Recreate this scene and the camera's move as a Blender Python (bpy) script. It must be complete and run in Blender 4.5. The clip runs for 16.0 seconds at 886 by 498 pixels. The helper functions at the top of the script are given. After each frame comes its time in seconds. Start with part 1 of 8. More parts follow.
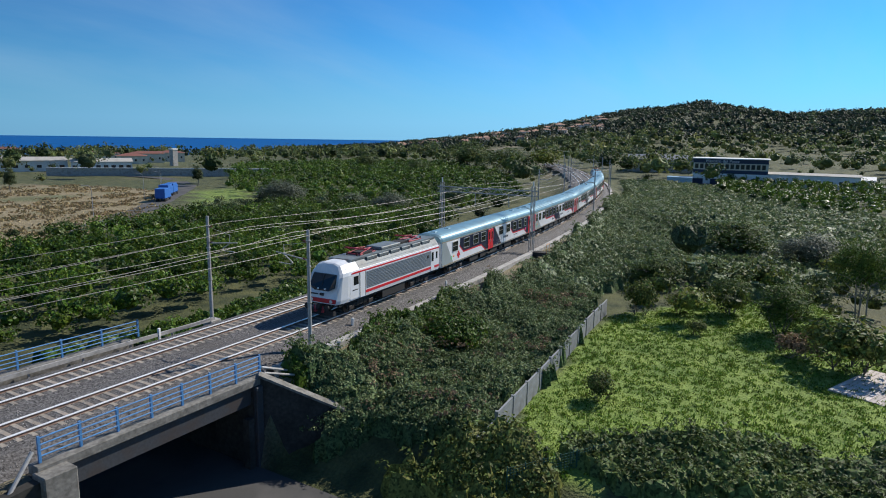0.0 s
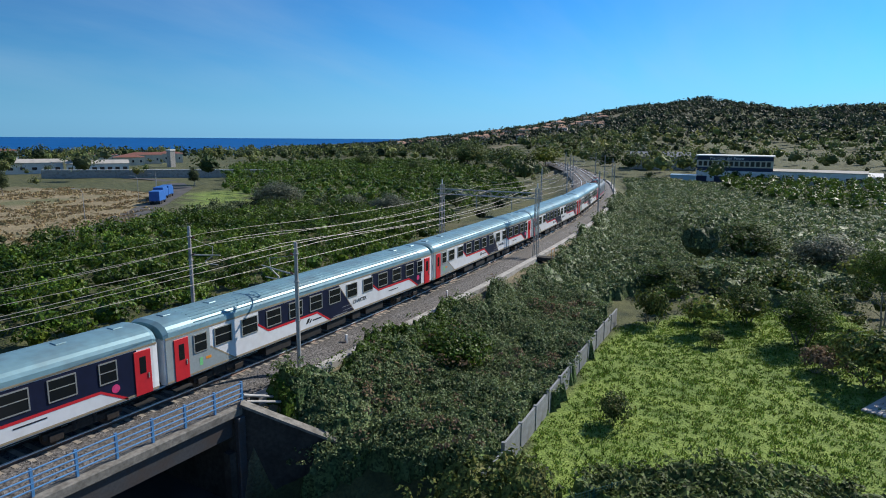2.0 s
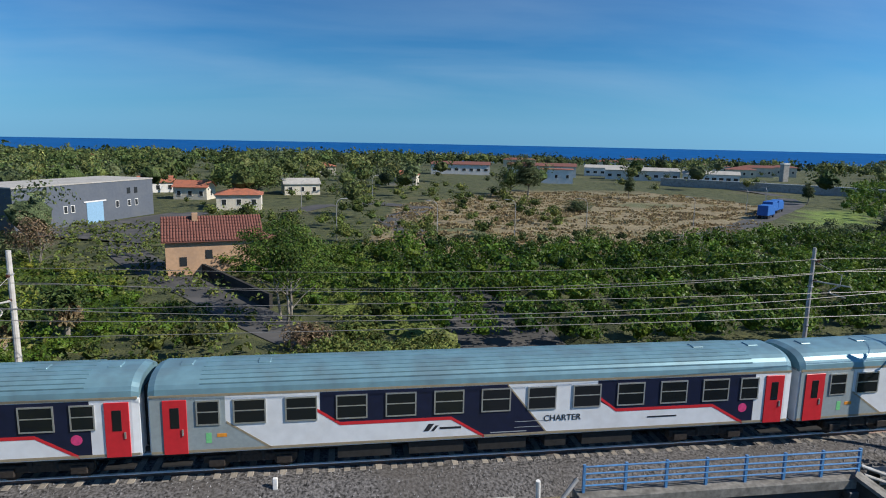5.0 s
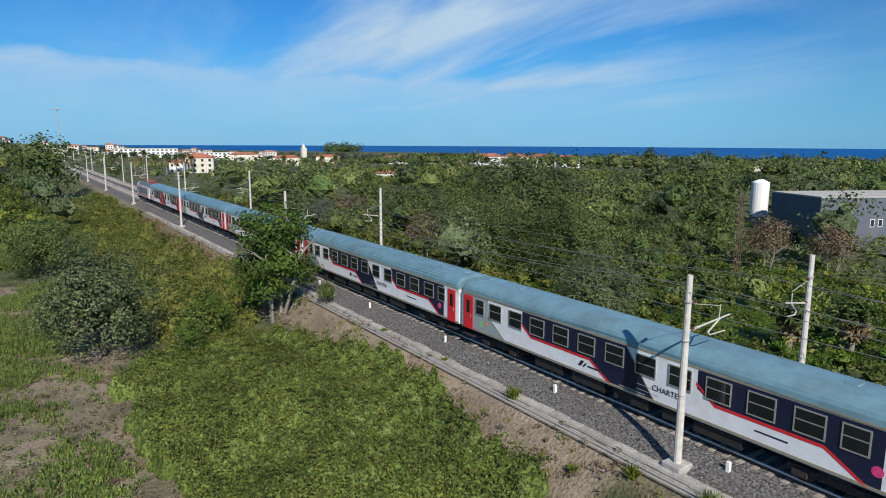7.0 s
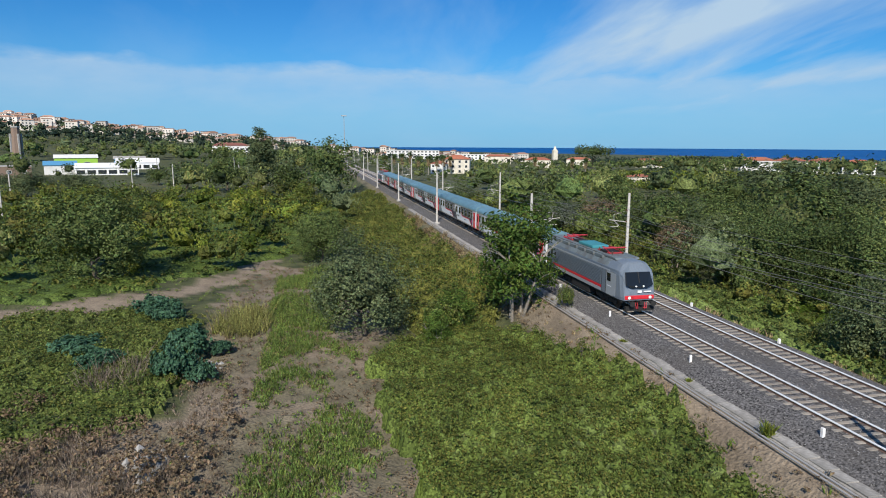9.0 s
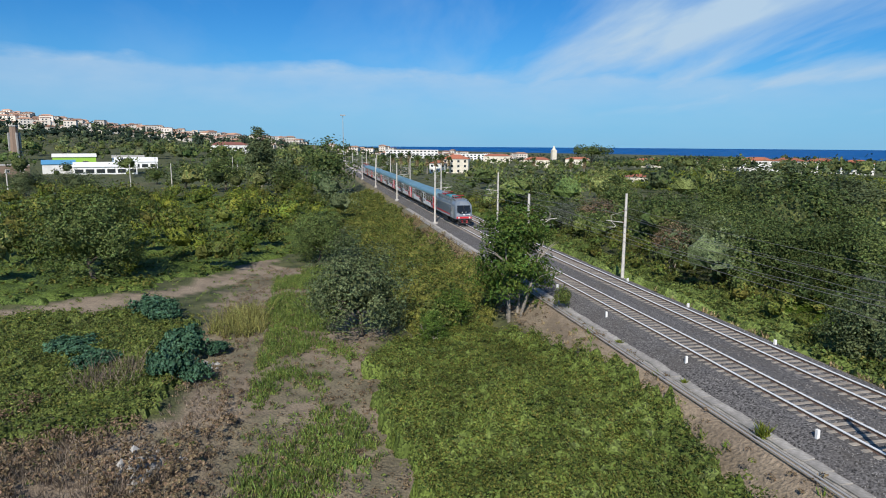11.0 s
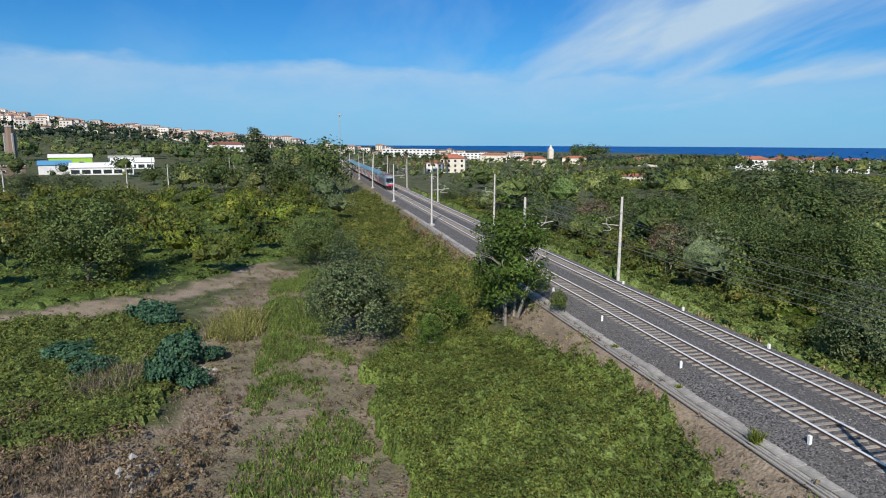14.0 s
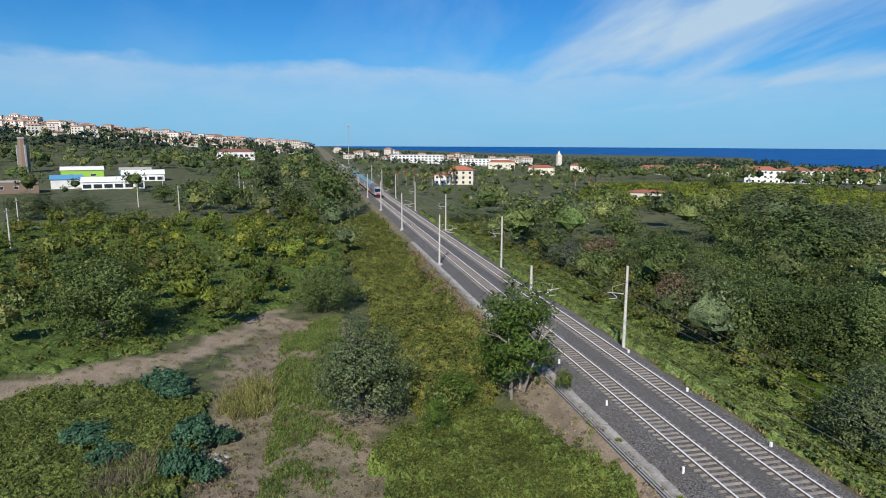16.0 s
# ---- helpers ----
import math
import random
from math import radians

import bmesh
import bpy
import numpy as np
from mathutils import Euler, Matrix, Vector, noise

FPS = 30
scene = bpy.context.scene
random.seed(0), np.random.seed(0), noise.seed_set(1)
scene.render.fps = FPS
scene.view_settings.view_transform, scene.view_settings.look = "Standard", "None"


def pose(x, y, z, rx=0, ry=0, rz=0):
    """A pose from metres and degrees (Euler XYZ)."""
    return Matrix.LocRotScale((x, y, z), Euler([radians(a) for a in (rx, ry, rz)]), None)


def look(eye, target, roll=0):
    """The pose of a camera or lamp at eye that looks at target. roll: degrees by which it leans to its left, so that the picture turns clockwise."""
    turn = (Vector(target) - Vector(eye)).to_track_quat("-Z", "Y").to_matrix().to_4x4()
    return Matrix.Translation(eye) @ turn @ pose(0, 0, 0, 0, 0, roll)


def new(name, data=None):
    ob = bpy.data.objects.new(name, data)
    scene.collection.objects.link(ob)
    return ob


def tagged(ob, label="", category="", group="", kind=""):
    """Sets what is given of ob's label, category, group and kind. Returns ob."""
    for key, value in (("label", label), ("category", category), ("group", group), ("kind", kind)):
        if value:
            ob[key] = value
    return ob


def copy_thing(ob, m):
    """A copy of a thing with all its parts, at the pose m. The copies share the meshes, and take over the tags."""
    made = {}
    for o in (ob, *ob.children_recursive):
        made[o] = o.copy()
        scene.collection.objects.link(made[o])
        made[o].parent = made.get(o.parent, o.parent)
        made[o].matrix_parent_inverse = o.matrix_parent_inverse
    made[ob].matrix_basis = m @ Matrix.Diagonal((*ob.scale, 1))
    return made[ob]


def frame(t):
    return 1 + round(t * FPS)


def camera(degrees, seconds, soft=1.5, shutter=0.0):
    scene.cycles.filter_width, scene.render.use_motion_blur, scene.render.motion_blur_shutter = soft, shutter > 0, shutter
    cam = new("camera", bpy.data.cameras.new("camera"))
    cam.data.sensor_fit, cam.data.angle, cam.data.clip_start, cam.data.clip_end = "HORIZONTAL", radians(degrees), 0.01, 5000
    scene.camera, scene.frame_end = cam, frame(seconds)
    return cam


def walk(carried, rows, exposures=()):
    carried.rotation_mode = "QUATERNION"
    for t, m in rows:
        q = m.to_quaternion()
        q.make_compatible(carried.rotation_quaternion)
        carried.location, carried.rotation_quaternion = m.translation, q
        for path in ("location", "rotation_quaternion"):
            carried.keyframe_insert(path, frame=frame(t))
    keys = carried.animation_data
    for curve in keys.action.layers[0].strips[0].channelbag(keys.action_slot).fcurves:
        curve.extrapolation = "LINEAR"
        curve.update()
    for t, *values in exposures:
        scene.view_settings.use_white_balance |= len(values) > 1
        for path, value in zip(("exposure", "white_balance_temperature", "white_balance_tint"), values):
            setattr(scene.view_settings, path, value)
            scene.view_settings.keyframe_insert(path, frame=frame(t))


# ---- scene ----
cam = camera(69.32, 16.0, soft=1.0)
PATH = [
    (0, (-2.897, -5.178, 12.850), (14.036, 4.888, 9.393), 0.91),
    (0.5, (-2.636, -5.009, 12.814), (14.297, 5.056, 9.357), 0.82),
    (1, (-2.042, -4.688, 12.842), (14.884, 5.384, 9.367), 0.72),
    (1.5, (-1.074, -4.137, 12.940), (15.846, 5.937, 9.438), 0.59),
    (2, (-0.007, -3.513, 13.083), (16.907, 6.568, 9.575), 0.47),
    (2.5, (0.548, -2.749, 13.132), (17.455, 7.342, 9.618), 0.42),
    (3, (0.622, -1.929, 13.145), (17.520, 8.171, 9.614), 0.35),
    (3.5, (0.726, -1.313, 13.060), (15.484, 11.723, 9.559), 0.37),
    (3.7, (0.852, -1.205, 13.013), (14.178, 13.297, 9.533), 0.71),
    (5.8, (0.292, -0.459, 12.688), (-4.975, 18.535, 9.299), 0.36),
    (6, (0.322, -0.470, 12.668), (-7.526, 17.613, 9.289), 0.20),
    (6.2, (0.311, -0.472, 12.652), (-10.351, 16.111, 9.287), 0.24),
    (6.3, (0.306, -0.474, 12.643), (-11.000, 15.678, 9.286), 0.26),
    (6.5, (0.296, -0.476, 12.627), (-11.854, 15.055, 9.284), 0.29),
    (6.7, (0.226, -0.463, 12.627), (-14.087, 13.103, 9.297), 0.28),
    (6.8, (0.191, -0.456, 12.627), (-14.882, 12.261, 9.303), 0.28),
    (6.9, (0.156, -0.450, 12.627), (-15.759, 11.199, 9.310), 0.28),
    (7, (0.122, -0.443, 12.628), (-16.189, 10.647, 9.316), 0.27),
    (7.2, (0.113, -0.406, 12.620), (-16.401, 10.379, 9.313), 0.28),
    (7.4, (0.105, -0.370, 12.613), (-16.515, 10.254, 9.310), 0.30),
    (7.5, (0.101, -0.351, 12.609), (-16.564, 10.202, 9.308), 0.30),
    (7.6, (0.091, -0.329, 12.622), (-16.977, 9.563, 9.328), 0.29),
    (7.7, (0.081, -0.306, 12.635), (-17.550, 8.544, 9.349), 0.28),
    (7.8, (0.071, -0.284, 12.648), (-18.357, 6.763, 9.369), 0.27),
    (7.9, (0.062, -0.261, 12.661), (-18.789, 5.564, 9.389), 0.26),
    (8, (0.052, -0.238, 12.674), (-19.141, 4.341, 9.409), 0.25),
    (8.5, (0.002, -0.159, 12.689), (-19.281, 4.020, 9.420), 0.29),
    (9, (-0.055, -0.140, 12.695), (-19.335, 4.050, 9.423), 0.23),
    (11.5, (-0.037, 0.056, 12.774), (-19.304, 4.294, 9.483), 0.38),
    (12, (-0.004, 0.043, 12.771), (-19.268, 4.295, 9.481), 0.44),
    (12.5, (-0.003, -0.000, 12.803), (-19.261, 4.271, 9.507), 0.37),
    (13, (0.050, -0.004, 12.746), (-19.205, 4.285, 9.456), 0.39),
    (13.5, (0.146, 0.025, 12.754), (-19.108, 4.318, 9.458), 0.33),
    (14, (0.113, 0.072, 13.261), (-19.134, 4.375, 9.936), 0.20),
    (14.5, (0.029, 0.108, 14.460), (-19.216, 4.430, 11.157), 0.29),
    (15, (-0.054, 0.093, 16.204), (-19.318, 4.334, 12.898), 0.37),
    (15.5, (-0.089, 0.106, 18.086), (-19.377, 4.227, 14.770), 0.29),
    (16, (-0.079, 0.141, 19.949), (-19.379, 4.200, 16.624), 0.22),
]
walk(cam, [(t, look(eye, target, roll)) for t, eye, target, roll in PATH])

# ---- light ----
SUN_FROM = Vector((0.94, -0.36, 0.78)).normalized()
sun_elev = math.asin(SUN_FROM.z)
sun_azim = math.atan2(SUN_FROM.x, SUN_FROM.y)
world = bpy.data.worlds.new("sky_world")
scene.world = world
world.use_nodes = True
wn, wl = world.node_tree.nodes, world.node_tree.links
wn.clear()
w_out = wn.new("ShaderNodeOutputWorld")
w_bg = wn.new("ShaderNodeBackground")
w_sky = wn.new("ShaderNodeTexSky")
w_sky.sky_type = "NISHITA"
w_sky.sun_disc = False
w_sky.sun_elevation = sun_elev
w_sky.sun_rotation = sun_azim
w_sky.altitude = 100
w_sky.air_density = 1.0
w_sky.dust_density = 0.35
w_sky.ozone_density = 3.5
w_bg.inputs["Strength"].default_value = 0.075
# thin high cloud over the western half of the sky
w_tc = wn.new("ShaderNodeTexCoord")
w_sep = wn.new("ShaderNodeSeparateXYZ")
wl.new(w_tc.outputs["Generated"], w_sep.inputs[0])


def w_math(op, a, b=None, c=None, clamp=False):
    n = wn.new("ShaderNodeMath")
    n.operation, n.use_clamp = op, clamp
    for k, v in enumerate((a, b, c)):
        if v is None:
            continue
        if isinstance(v, (int, float)):
            n.inputs[k].default_value = v
        else:
            wl.new(v, n.inputs[k])
    return n.outputs[0]


w_up = w_math("MAXIMUM", w_sep.outputs["Z"], 0.02)
w_flat = wn.new("ShaderNodeCombineXYZ")
w_den = w_math("ADD", w_up, 0.20)
wl.new(w_math("DIVIDE", w_sep.outputs["X"], w_den), w_flat.inputs[0])
wl.new(w_math("DIVIDE", w_sep.outputs["Y"], w_den), w_flat.inputs[1])
w_map = wn.new("ShaderNodeMapping")
w_map.inputs["Rotation"].default_value = (0, 0, 1.25)
w_map.inputs["Scale"].default_value = (0.28, 0.75, 1)
wl.new(w_flat.outputs[0], w_map.inputs[0])
w_n1 = wn.new("ShaderNodeTexNoise")
w_n1.inputs["Scale"].default_value = 1.9
w_n1.inputs["Detail"].default_value = 7
w_n1.inputs["Roughness"].default_value = 0.52
w_n1.inputs["Distortion"].default_value = 0.35
wl.new(w_map.outputs[0], w_n1.inputs["Vector"])
w_cov = w_math("MULTIPLY", w_math("SUBTRACT", w_n1.outputs["Fac"], 0.40), 3.6, clamp=True)
w_rise = w_math("MULTIPLY_ADD", w_up, 14.0, -0.22, clamp=True)
w_veil = w_math("MULTIPLY", w_math("MULTIPLY_ADD", w_sep.outputs["X"], -2.6, -1.05, clamp=True), w_math("MULTIPLY_ADD", w_sep.outputs["Y"], 2.2, -0.15, clamp=True), clamp=True)
w_wisp = w_math("MULTIPLY_ADD", w_veil, 0.85, 0.12)
w_cov = w_math("MULTIPLY", w_math("MULTIPLY", w_cov, w_wisp), w_math("MULTIPLY", w_rise, 1.5), clamp=True)
# low bank of cloud over the western plain
w_n2 = wn.new("ShaderNodeTexNoise")
w_n2.inputs["Scale"].default_value, w_n2.inputs["Detail"].default_value = 7.0, 6
w_n2.inputs["Roughness"].default_value = 0.55
w_map2 = wn.new("ShaderNodeMapping")
w_map2.inputs["Scale"].default_value = (1, 1, 3.2)
wl.new(w_tc.outputs["Generated"], w_map2.inputs[0])
wl.new(w_map2.outputs[0], w_n2.inputs["Vector"])
w_edge = w_math("MULTIPLY_ADD", w_n2.outputs["Fac"], 0.055, w_math("MULTIPLY_ADD", w_sep.outputs["Y"], -0.022, 0.088))
w_band = w_math("MULTIPLY", w_math("SUBTRACT", w_edge, w_up), 55.0, clamp=True)
w_body = w_math("MULTIPLY", w_math("MULTIPLY_ADD", w_up, 5.5, 0.06), w_math("MULTIPLY_ADD", w_n2.outputs["Fac"], 1.6, 0.15), clamp=True)
w_bank = w_math("MULTIPLY", w_math("MULTIPLY", w_band, w_body), w_math("MULTIPLY_ADD", w_sep.outputs["X"], -2.4, -0.95, clamp=True), clamp=True)
w_cov = w_math("MAXIMUM", w_cov, w_bank)
w_mix = wn.new("ShaderNodeMix")
w_mix.data_type = "RGBA"
w_deep = wn.new("ShaderNodeMix")
w_deep.data_type, w_deep.blend_type = "RGBA", "MULTIPLY"
w_deep.inputs["Factor"].default_value = 1.0
w_deep.inputs["B"].default_value = (0.21, 0.76, 1.27, 1)
wl.new(w_sky.outputs[0], w_deep.inputs["A"])
w_haze = wn.new("ShaderNodeMix")
w_haze.data_type = "RGBA"
w_haze.inputs["B"].default_value = (2.8, 6.4, 10.2, 1)
w_hf = w_math("POWER", w_math("SUBTRACT", 1.0, w_math("MULTIPLY", w_up, 4.4, clamp=True), clamp=True), 2.1)
wl.new(w_math("MULTIPLY", w_hf, 0.85), w_haze.inputs["Factor"])
wl.new(w_deep.outputs["Result"], w_haze.inputs["A"])
wl.new(w_cov, w_mix.inputs["Factor"])
# the clear sky is brightest on the sun's side and deepest to the north
w_side = w_math("MINIMUM", w_math("MULTIPLY_ADD", w_math("MULTIPLY", w_sep.outputs["X"], w_sep.outputs["X"]), 0.5, 0.82), w_math("MULTIPLY_ADD", w_math("MAXIMUM", w_sep.outputs["X"], 0.0), 0.4, 1.0))
w_lit = wn.new("ShaderNodeVectorMath")
w_lit.operation = "SCALE"
wl.new(w_haze.outputs["Result"], w_lit.inputs[0])
wl.new(w_side, w_lit.inputs["Scale"])
wl.new(w_lit.outputs[0], w_mix.inputs["A"])
w_mix.inputs["B"].default_value = (5.6, 7.6, 9.7, 1)
wl.new(w_mix.outputs["Result"], w_bg.inputs["Color"])
wl.new(w_bg.outputs[0], w_out.inputs[0])

sun_data = bpy.data.lights.new("sun", "SUN")
sun_data.energy, sun_data.angle, sun_data.color = 5.0, radians(0.5), (1.0, 0.94, 0.85)
sun = new("sun", sun_data)
sun.matrix_world = look(SUN_FROM * 100, (0, 0, 0))
scene.view_settings.exposure = 0.12

# ---- helpers ----
rng = np.random.default_rng(7)


def thing(name, label, category, at=None, group="", kind=""):
    ob = new(name)
    ob.empty_display_size = 0.3
    if at is not None:
        ob.matrix_basis = at
    return tagged(ob, label, category, group, kind)


def part(name, bm, material, parent, label="", smooth=False):
    me = bpy.data.meshes.new(name)
    bm.to_mesh(me)
    bm.free()
    me.materials.append(material)
    if smooth:
        me.shade_smooth()
    ob = new(name, me)
    ob.parent = parent
    return tagged(ob, label)


def twin(ob, m=None, parent=None):
    """The same piece again: shared mesh data."""
    o = ob.copy()
    scene.collection.objects.link(o)
    o.parent = parent or ob.parent
    if m is not None:
        o.matrix_basis = m
    return o


def box(bm, x0, x1, y0, y1, z0, z1):
    v = [bm.verts.new(p) for p in ((x0, y0, z0), (x1, y0, z0), (x1, y1, z0), (x0, y1, z0), (x0, y0, z1), (x1, y0, z1), (x1, y1, z1), (x0, y1, z1))]
    for f in ((0, 3, 2, 1), (4, 5, 6, 7), (0, 1, 5, 4), (1, 2, 6, 5), (2, 3, 7, 6), (3, 0, 4, 7)):
        bm.faces.new([v[i] for i in f])
    return bm


def boxes(*dims):
    bm = bmesh.new()
    for d in dims:
        box(bm, *d)
    return bm


def bevel(bm, w, seg=1):
    bmesh.ops.bevel(bm, geom=list(bm.edges), offset=w, segments=seg, affect="EDGES", profile=0.6)
    return bm


def tube(bm, a, b, r0, r1=None, n=8):
    a, b = Vector(a), Vector(b)
    r1 = r0 if r1 is None else r1
    q = (b - a).to_track_quat("Z", "Y")
    rings = []
    for p, r in ((a, r0), (b, r1)):
        rings.append([bm.verts.new(p + q @ Vector((r * math.cos(t), r * math.sin(t), 0))) for t in (2 * math.pi * k / n for k in range(n))])
    for k in range(n):
        bm.faces.new((rings[0][k], rings[0][(k + 1) % n], rings[1][(k + 1) % n], rings[1][k]))
    bm.faces.new(rings[0][::-1])
    bm.faces.new(rings[1])
    return bm


def prism(bm, poly, y0, y1):
    """A polygon in x and z, drawn out from y0 to y1."""
    a = [bm.verts.new((x, y0, z)) for x, z in poly]
    b = [bm.verts.new((x, y1, z)) for x, z in poly]
    n = len(poly)
    bm.faces.new(a)
    bm.faces.new(b[::-1])
    for k in range(n):
        bm.faces.new((a[k], b[k], b[(k + 1) % n], a[(k + 1) % n]))
    bmesh.ops.recalc_face_normals(bm, faces=list(bm.faces))
    return bm


def mesh_np(name, verts, quads, material, smooth=False):
    """A mesh from arrays: verts (n, 3), quads (m, 4)."""
    me = bpy.data.meshes.new(name)
    me.vertices.add(len(verts))
    me.vertices.foreach_set("co", np.asarray(verts, np.float32).ravel())
    k = quads.shape[1]
    me.loops.add(quads.size)
    me.loops.foreach_set("vertex_index", np.asarray(quads, np.int32).ravel())
    me.polygons.add(len(quads))
    me.polygons.foreach_set("loop_start", np.arange(0, quads.size, k, dtype=np.int32))
    me.polygons.foreach_set("use_smooth", np.full(len(quads), smooth))
    me.update(calc_edges=True)
    me.materials.append(material)
    return me


def leaves(name, P, N, size, material, droop=0.25, width=0.55, spread=0.36, skin=None):
    """A cloud of folded leaf sprays: one at each point of P, facing about N; skin: vertices and quads of the mass beneath."""
    n = len(P)
    N = N / (np.linalg.norm(N, axis=1, keepdims=True) + 1e-9) + rng.normal(0, spread, (n, 3))
    N /= np.linalg.norm(N, axis=1, keepdims=True) + 1e-9
    A = np.cross(N, rng.normal(0, 1, (n, 3)))
    A /= np.linalg.norm(A, axis=1, keepdims=True) + 1e-9
    B = np.cross(N, A)
    s = np.asarray(size).reshape(-1, 1) * rng.uniform(0.65, 1.35, (n, 1))
    w = s * width
    V = np.empty((n, 4, 3))
    V[:, 0] = P - A * s * 0.5
    V[:, 1] = P + B * w * 0.5 - N * s * droop * 0.3
    V[:, 2] = P + A * s * 0.5 - N * s * droop
    V[:, 3] = P - B * w * 0.5 - N * s * droop * 0.3
    V, Q = V.reshape(-1, 3), np.arange(n * 4).reshape(-1, 4)
    if skin is not None and len(skin[1]):
        Q = np.vstack([Q, skin[1] + len(V)])
        V = np.vstack([V, skin[0]])
    return mesh_np(name, V, Q, material)


def lumpy(n, seg, rings, dent=0.16):
    """n uneven unit balls: vertices (n, k, 3) and the quads of one."""
    t = np.linspace(0, 2 * math.pi, seg, endpoint=False)
    p = np.linspace(0.12, math.pi - 0.12, rings)
    u = np.stack([np.outer(np.sin(p), np.cos(t)), np.outer(np.sin(p), np.sin(t)), np.outer(np.cos(p), np.ones(seg))], -1).reshape(-1, 3)
    V = u[None] * (1 + dent * rng.normal(0, 1, (n, len(u), 1)))
    i = np.arange(seg * rings).reshape(rings, seg)
    j = np.roll(i, -1, axis=1)
    return V, np.stack([i[:-1], i[1:], j[1:], j[:-1]], -1).reshape(-1, 4)


def blades(name, P, height, width, material, lean=0.35):
    """Upright tufts of grass: one narrow blade fan at each point."""
    n = len(P)
    h = height * rng.uniform(0.5, 1.4, (n, 1))
    t = rng.uniform(0, 2 * math.pi, n)
    D = np.stack([np.cos(t), np.sin(t), 0 * t], 1)
    L = np.stack([rng.normal(0, lean, n), rng.normal(0, lean, n), np.ones(n)], 1)
    V = np.empty((n, 4, 3))
    V[:, 0] = P - D * width * 0.5
    V[:, 1] = P + D * width * 0.5
    V[:, 2] = P + L * h + D * width * 0.35
    V[:, 3] = P + L * h - D * width * 0.15
    return mesh_np(name, V.reshape(-1, 3), np.arange(n * 4).reshape(-1, 4), material)


# ---- materials ----
def material(name, color, rough=0.6, metal=0.0, grain=8.0, amount=0.15, bump=0.0, stain=None, stain_scale=0.6, stain_amount=0.4, per="none", spread=0.3, spec=0.5, detail=5):
    """A painted or mineral surface: fine grain, broad stains, and variation from piece to piece."""
    m = bpy.data.materials.new(name)
    m.use_nodes = True
    n, l = m.node_tree.nodes, m.node_tree.links
    b = n["Principled BSDF"]
    b.inputs["Roughness"].default_value, b.inputs["Metallic"].default_value = rough, metal
    b.inputs["Specular IOR Level"].default_value = spec
    tc = n.new("ShaderNodeTexCoord")
    noise_a = n.new("ShaderNodeTexNoise")
    noise_a.inputs["Scale"].default_value, noise_a.inputs["Detail"].default_value = grain, detail
    l.new(tc.outputs["Object"], noise_a.inputs["Vector"])
    hsv = n.new("ShaderNodeHueSaturation")
    hsv.inputs["Color"].default_value = (*color, 1)
    mr = n.new("ShaderNodeMapRange")
    mr.inputs["From Min"].default_value, mr.inputs["From Max"].default_value = 0.3, 0.7
    mr.inputs["To Min"].default_value, mr.inputs["To Max"].default_value = 1 - amount, 1 + amount
    l.new(noise_a.outputs["Fac"], mr.inputs["Value"])
    value = mr.outputs[0]
    if per != "none":
        if per == "island":
            r = n.new("ShaderNodeNewGeometry").outputs["Random Per Island"]
        else:
            r = n.new("ShaderNodeObjectInfo").outputs["Random"]
        mr2 = n.new("ShaderNodeMapRange")
        mr2.inputs["To Min"].default_value, mr2.inputs["To Max"].default_value = 1 - spread, 1 + spread
        l.new(r, mr2.inputs["Value"])
        mul = n.new("ShaderNodeMath")
        mul.operation = "MULTIPLY"
        l.new(value, mul.inputs[0])
        l.new(mr2.outputs[0], mul.inputs[1])
        value = mul.outputs[0]
    l.new(value, hsv.inputs["Value"])
    col = hsv.outputs[0]
    if stain is not None:
        noise_b = n.new("ShaderNodeTexNoise")
        noise_b.inputs["Scale"].default_value, noise_b.inputs["Detail"].default_value = stain_scale, 6
        l.new(tc.outputs["Object"], noise_b.inputs["Vector"])
        ramp = n.new("ShaderNodeMapRange")
        ramp.inputs["From Min"].default_value, ramp.inputs["From Max"].default_value = 0.45, 0.68
        ramp.inputs["To Max"].default_value = stain_amount
        l.new(noise_b.outputs["Fac"], ramp.inputs["Value"])
        mix = n.new("ShaderNodeMix")
        mix.data_type = "RGBA"
        mix.inputs["B"].default_value = (*stain, 1)
        l.new(ramp.outputs[0], mix.inputs["Factor"])
        l.new(col, mix.inputs["A"])
        col = mix.outputs["Result"]
    l.new(col, b.inputs["Base Color"])
    if bump:
        bp = n.new("ShaderNodeBump")
        bp.inputs["Strength"].default_value, bp.inputs["Distance"].default_value = bump, 0.03
        l.new(noise_a.outputs["Fac"], bp.inputs["Height"])
        l.new(bp.outputs[0], b.inputs["Normal"])
    return m


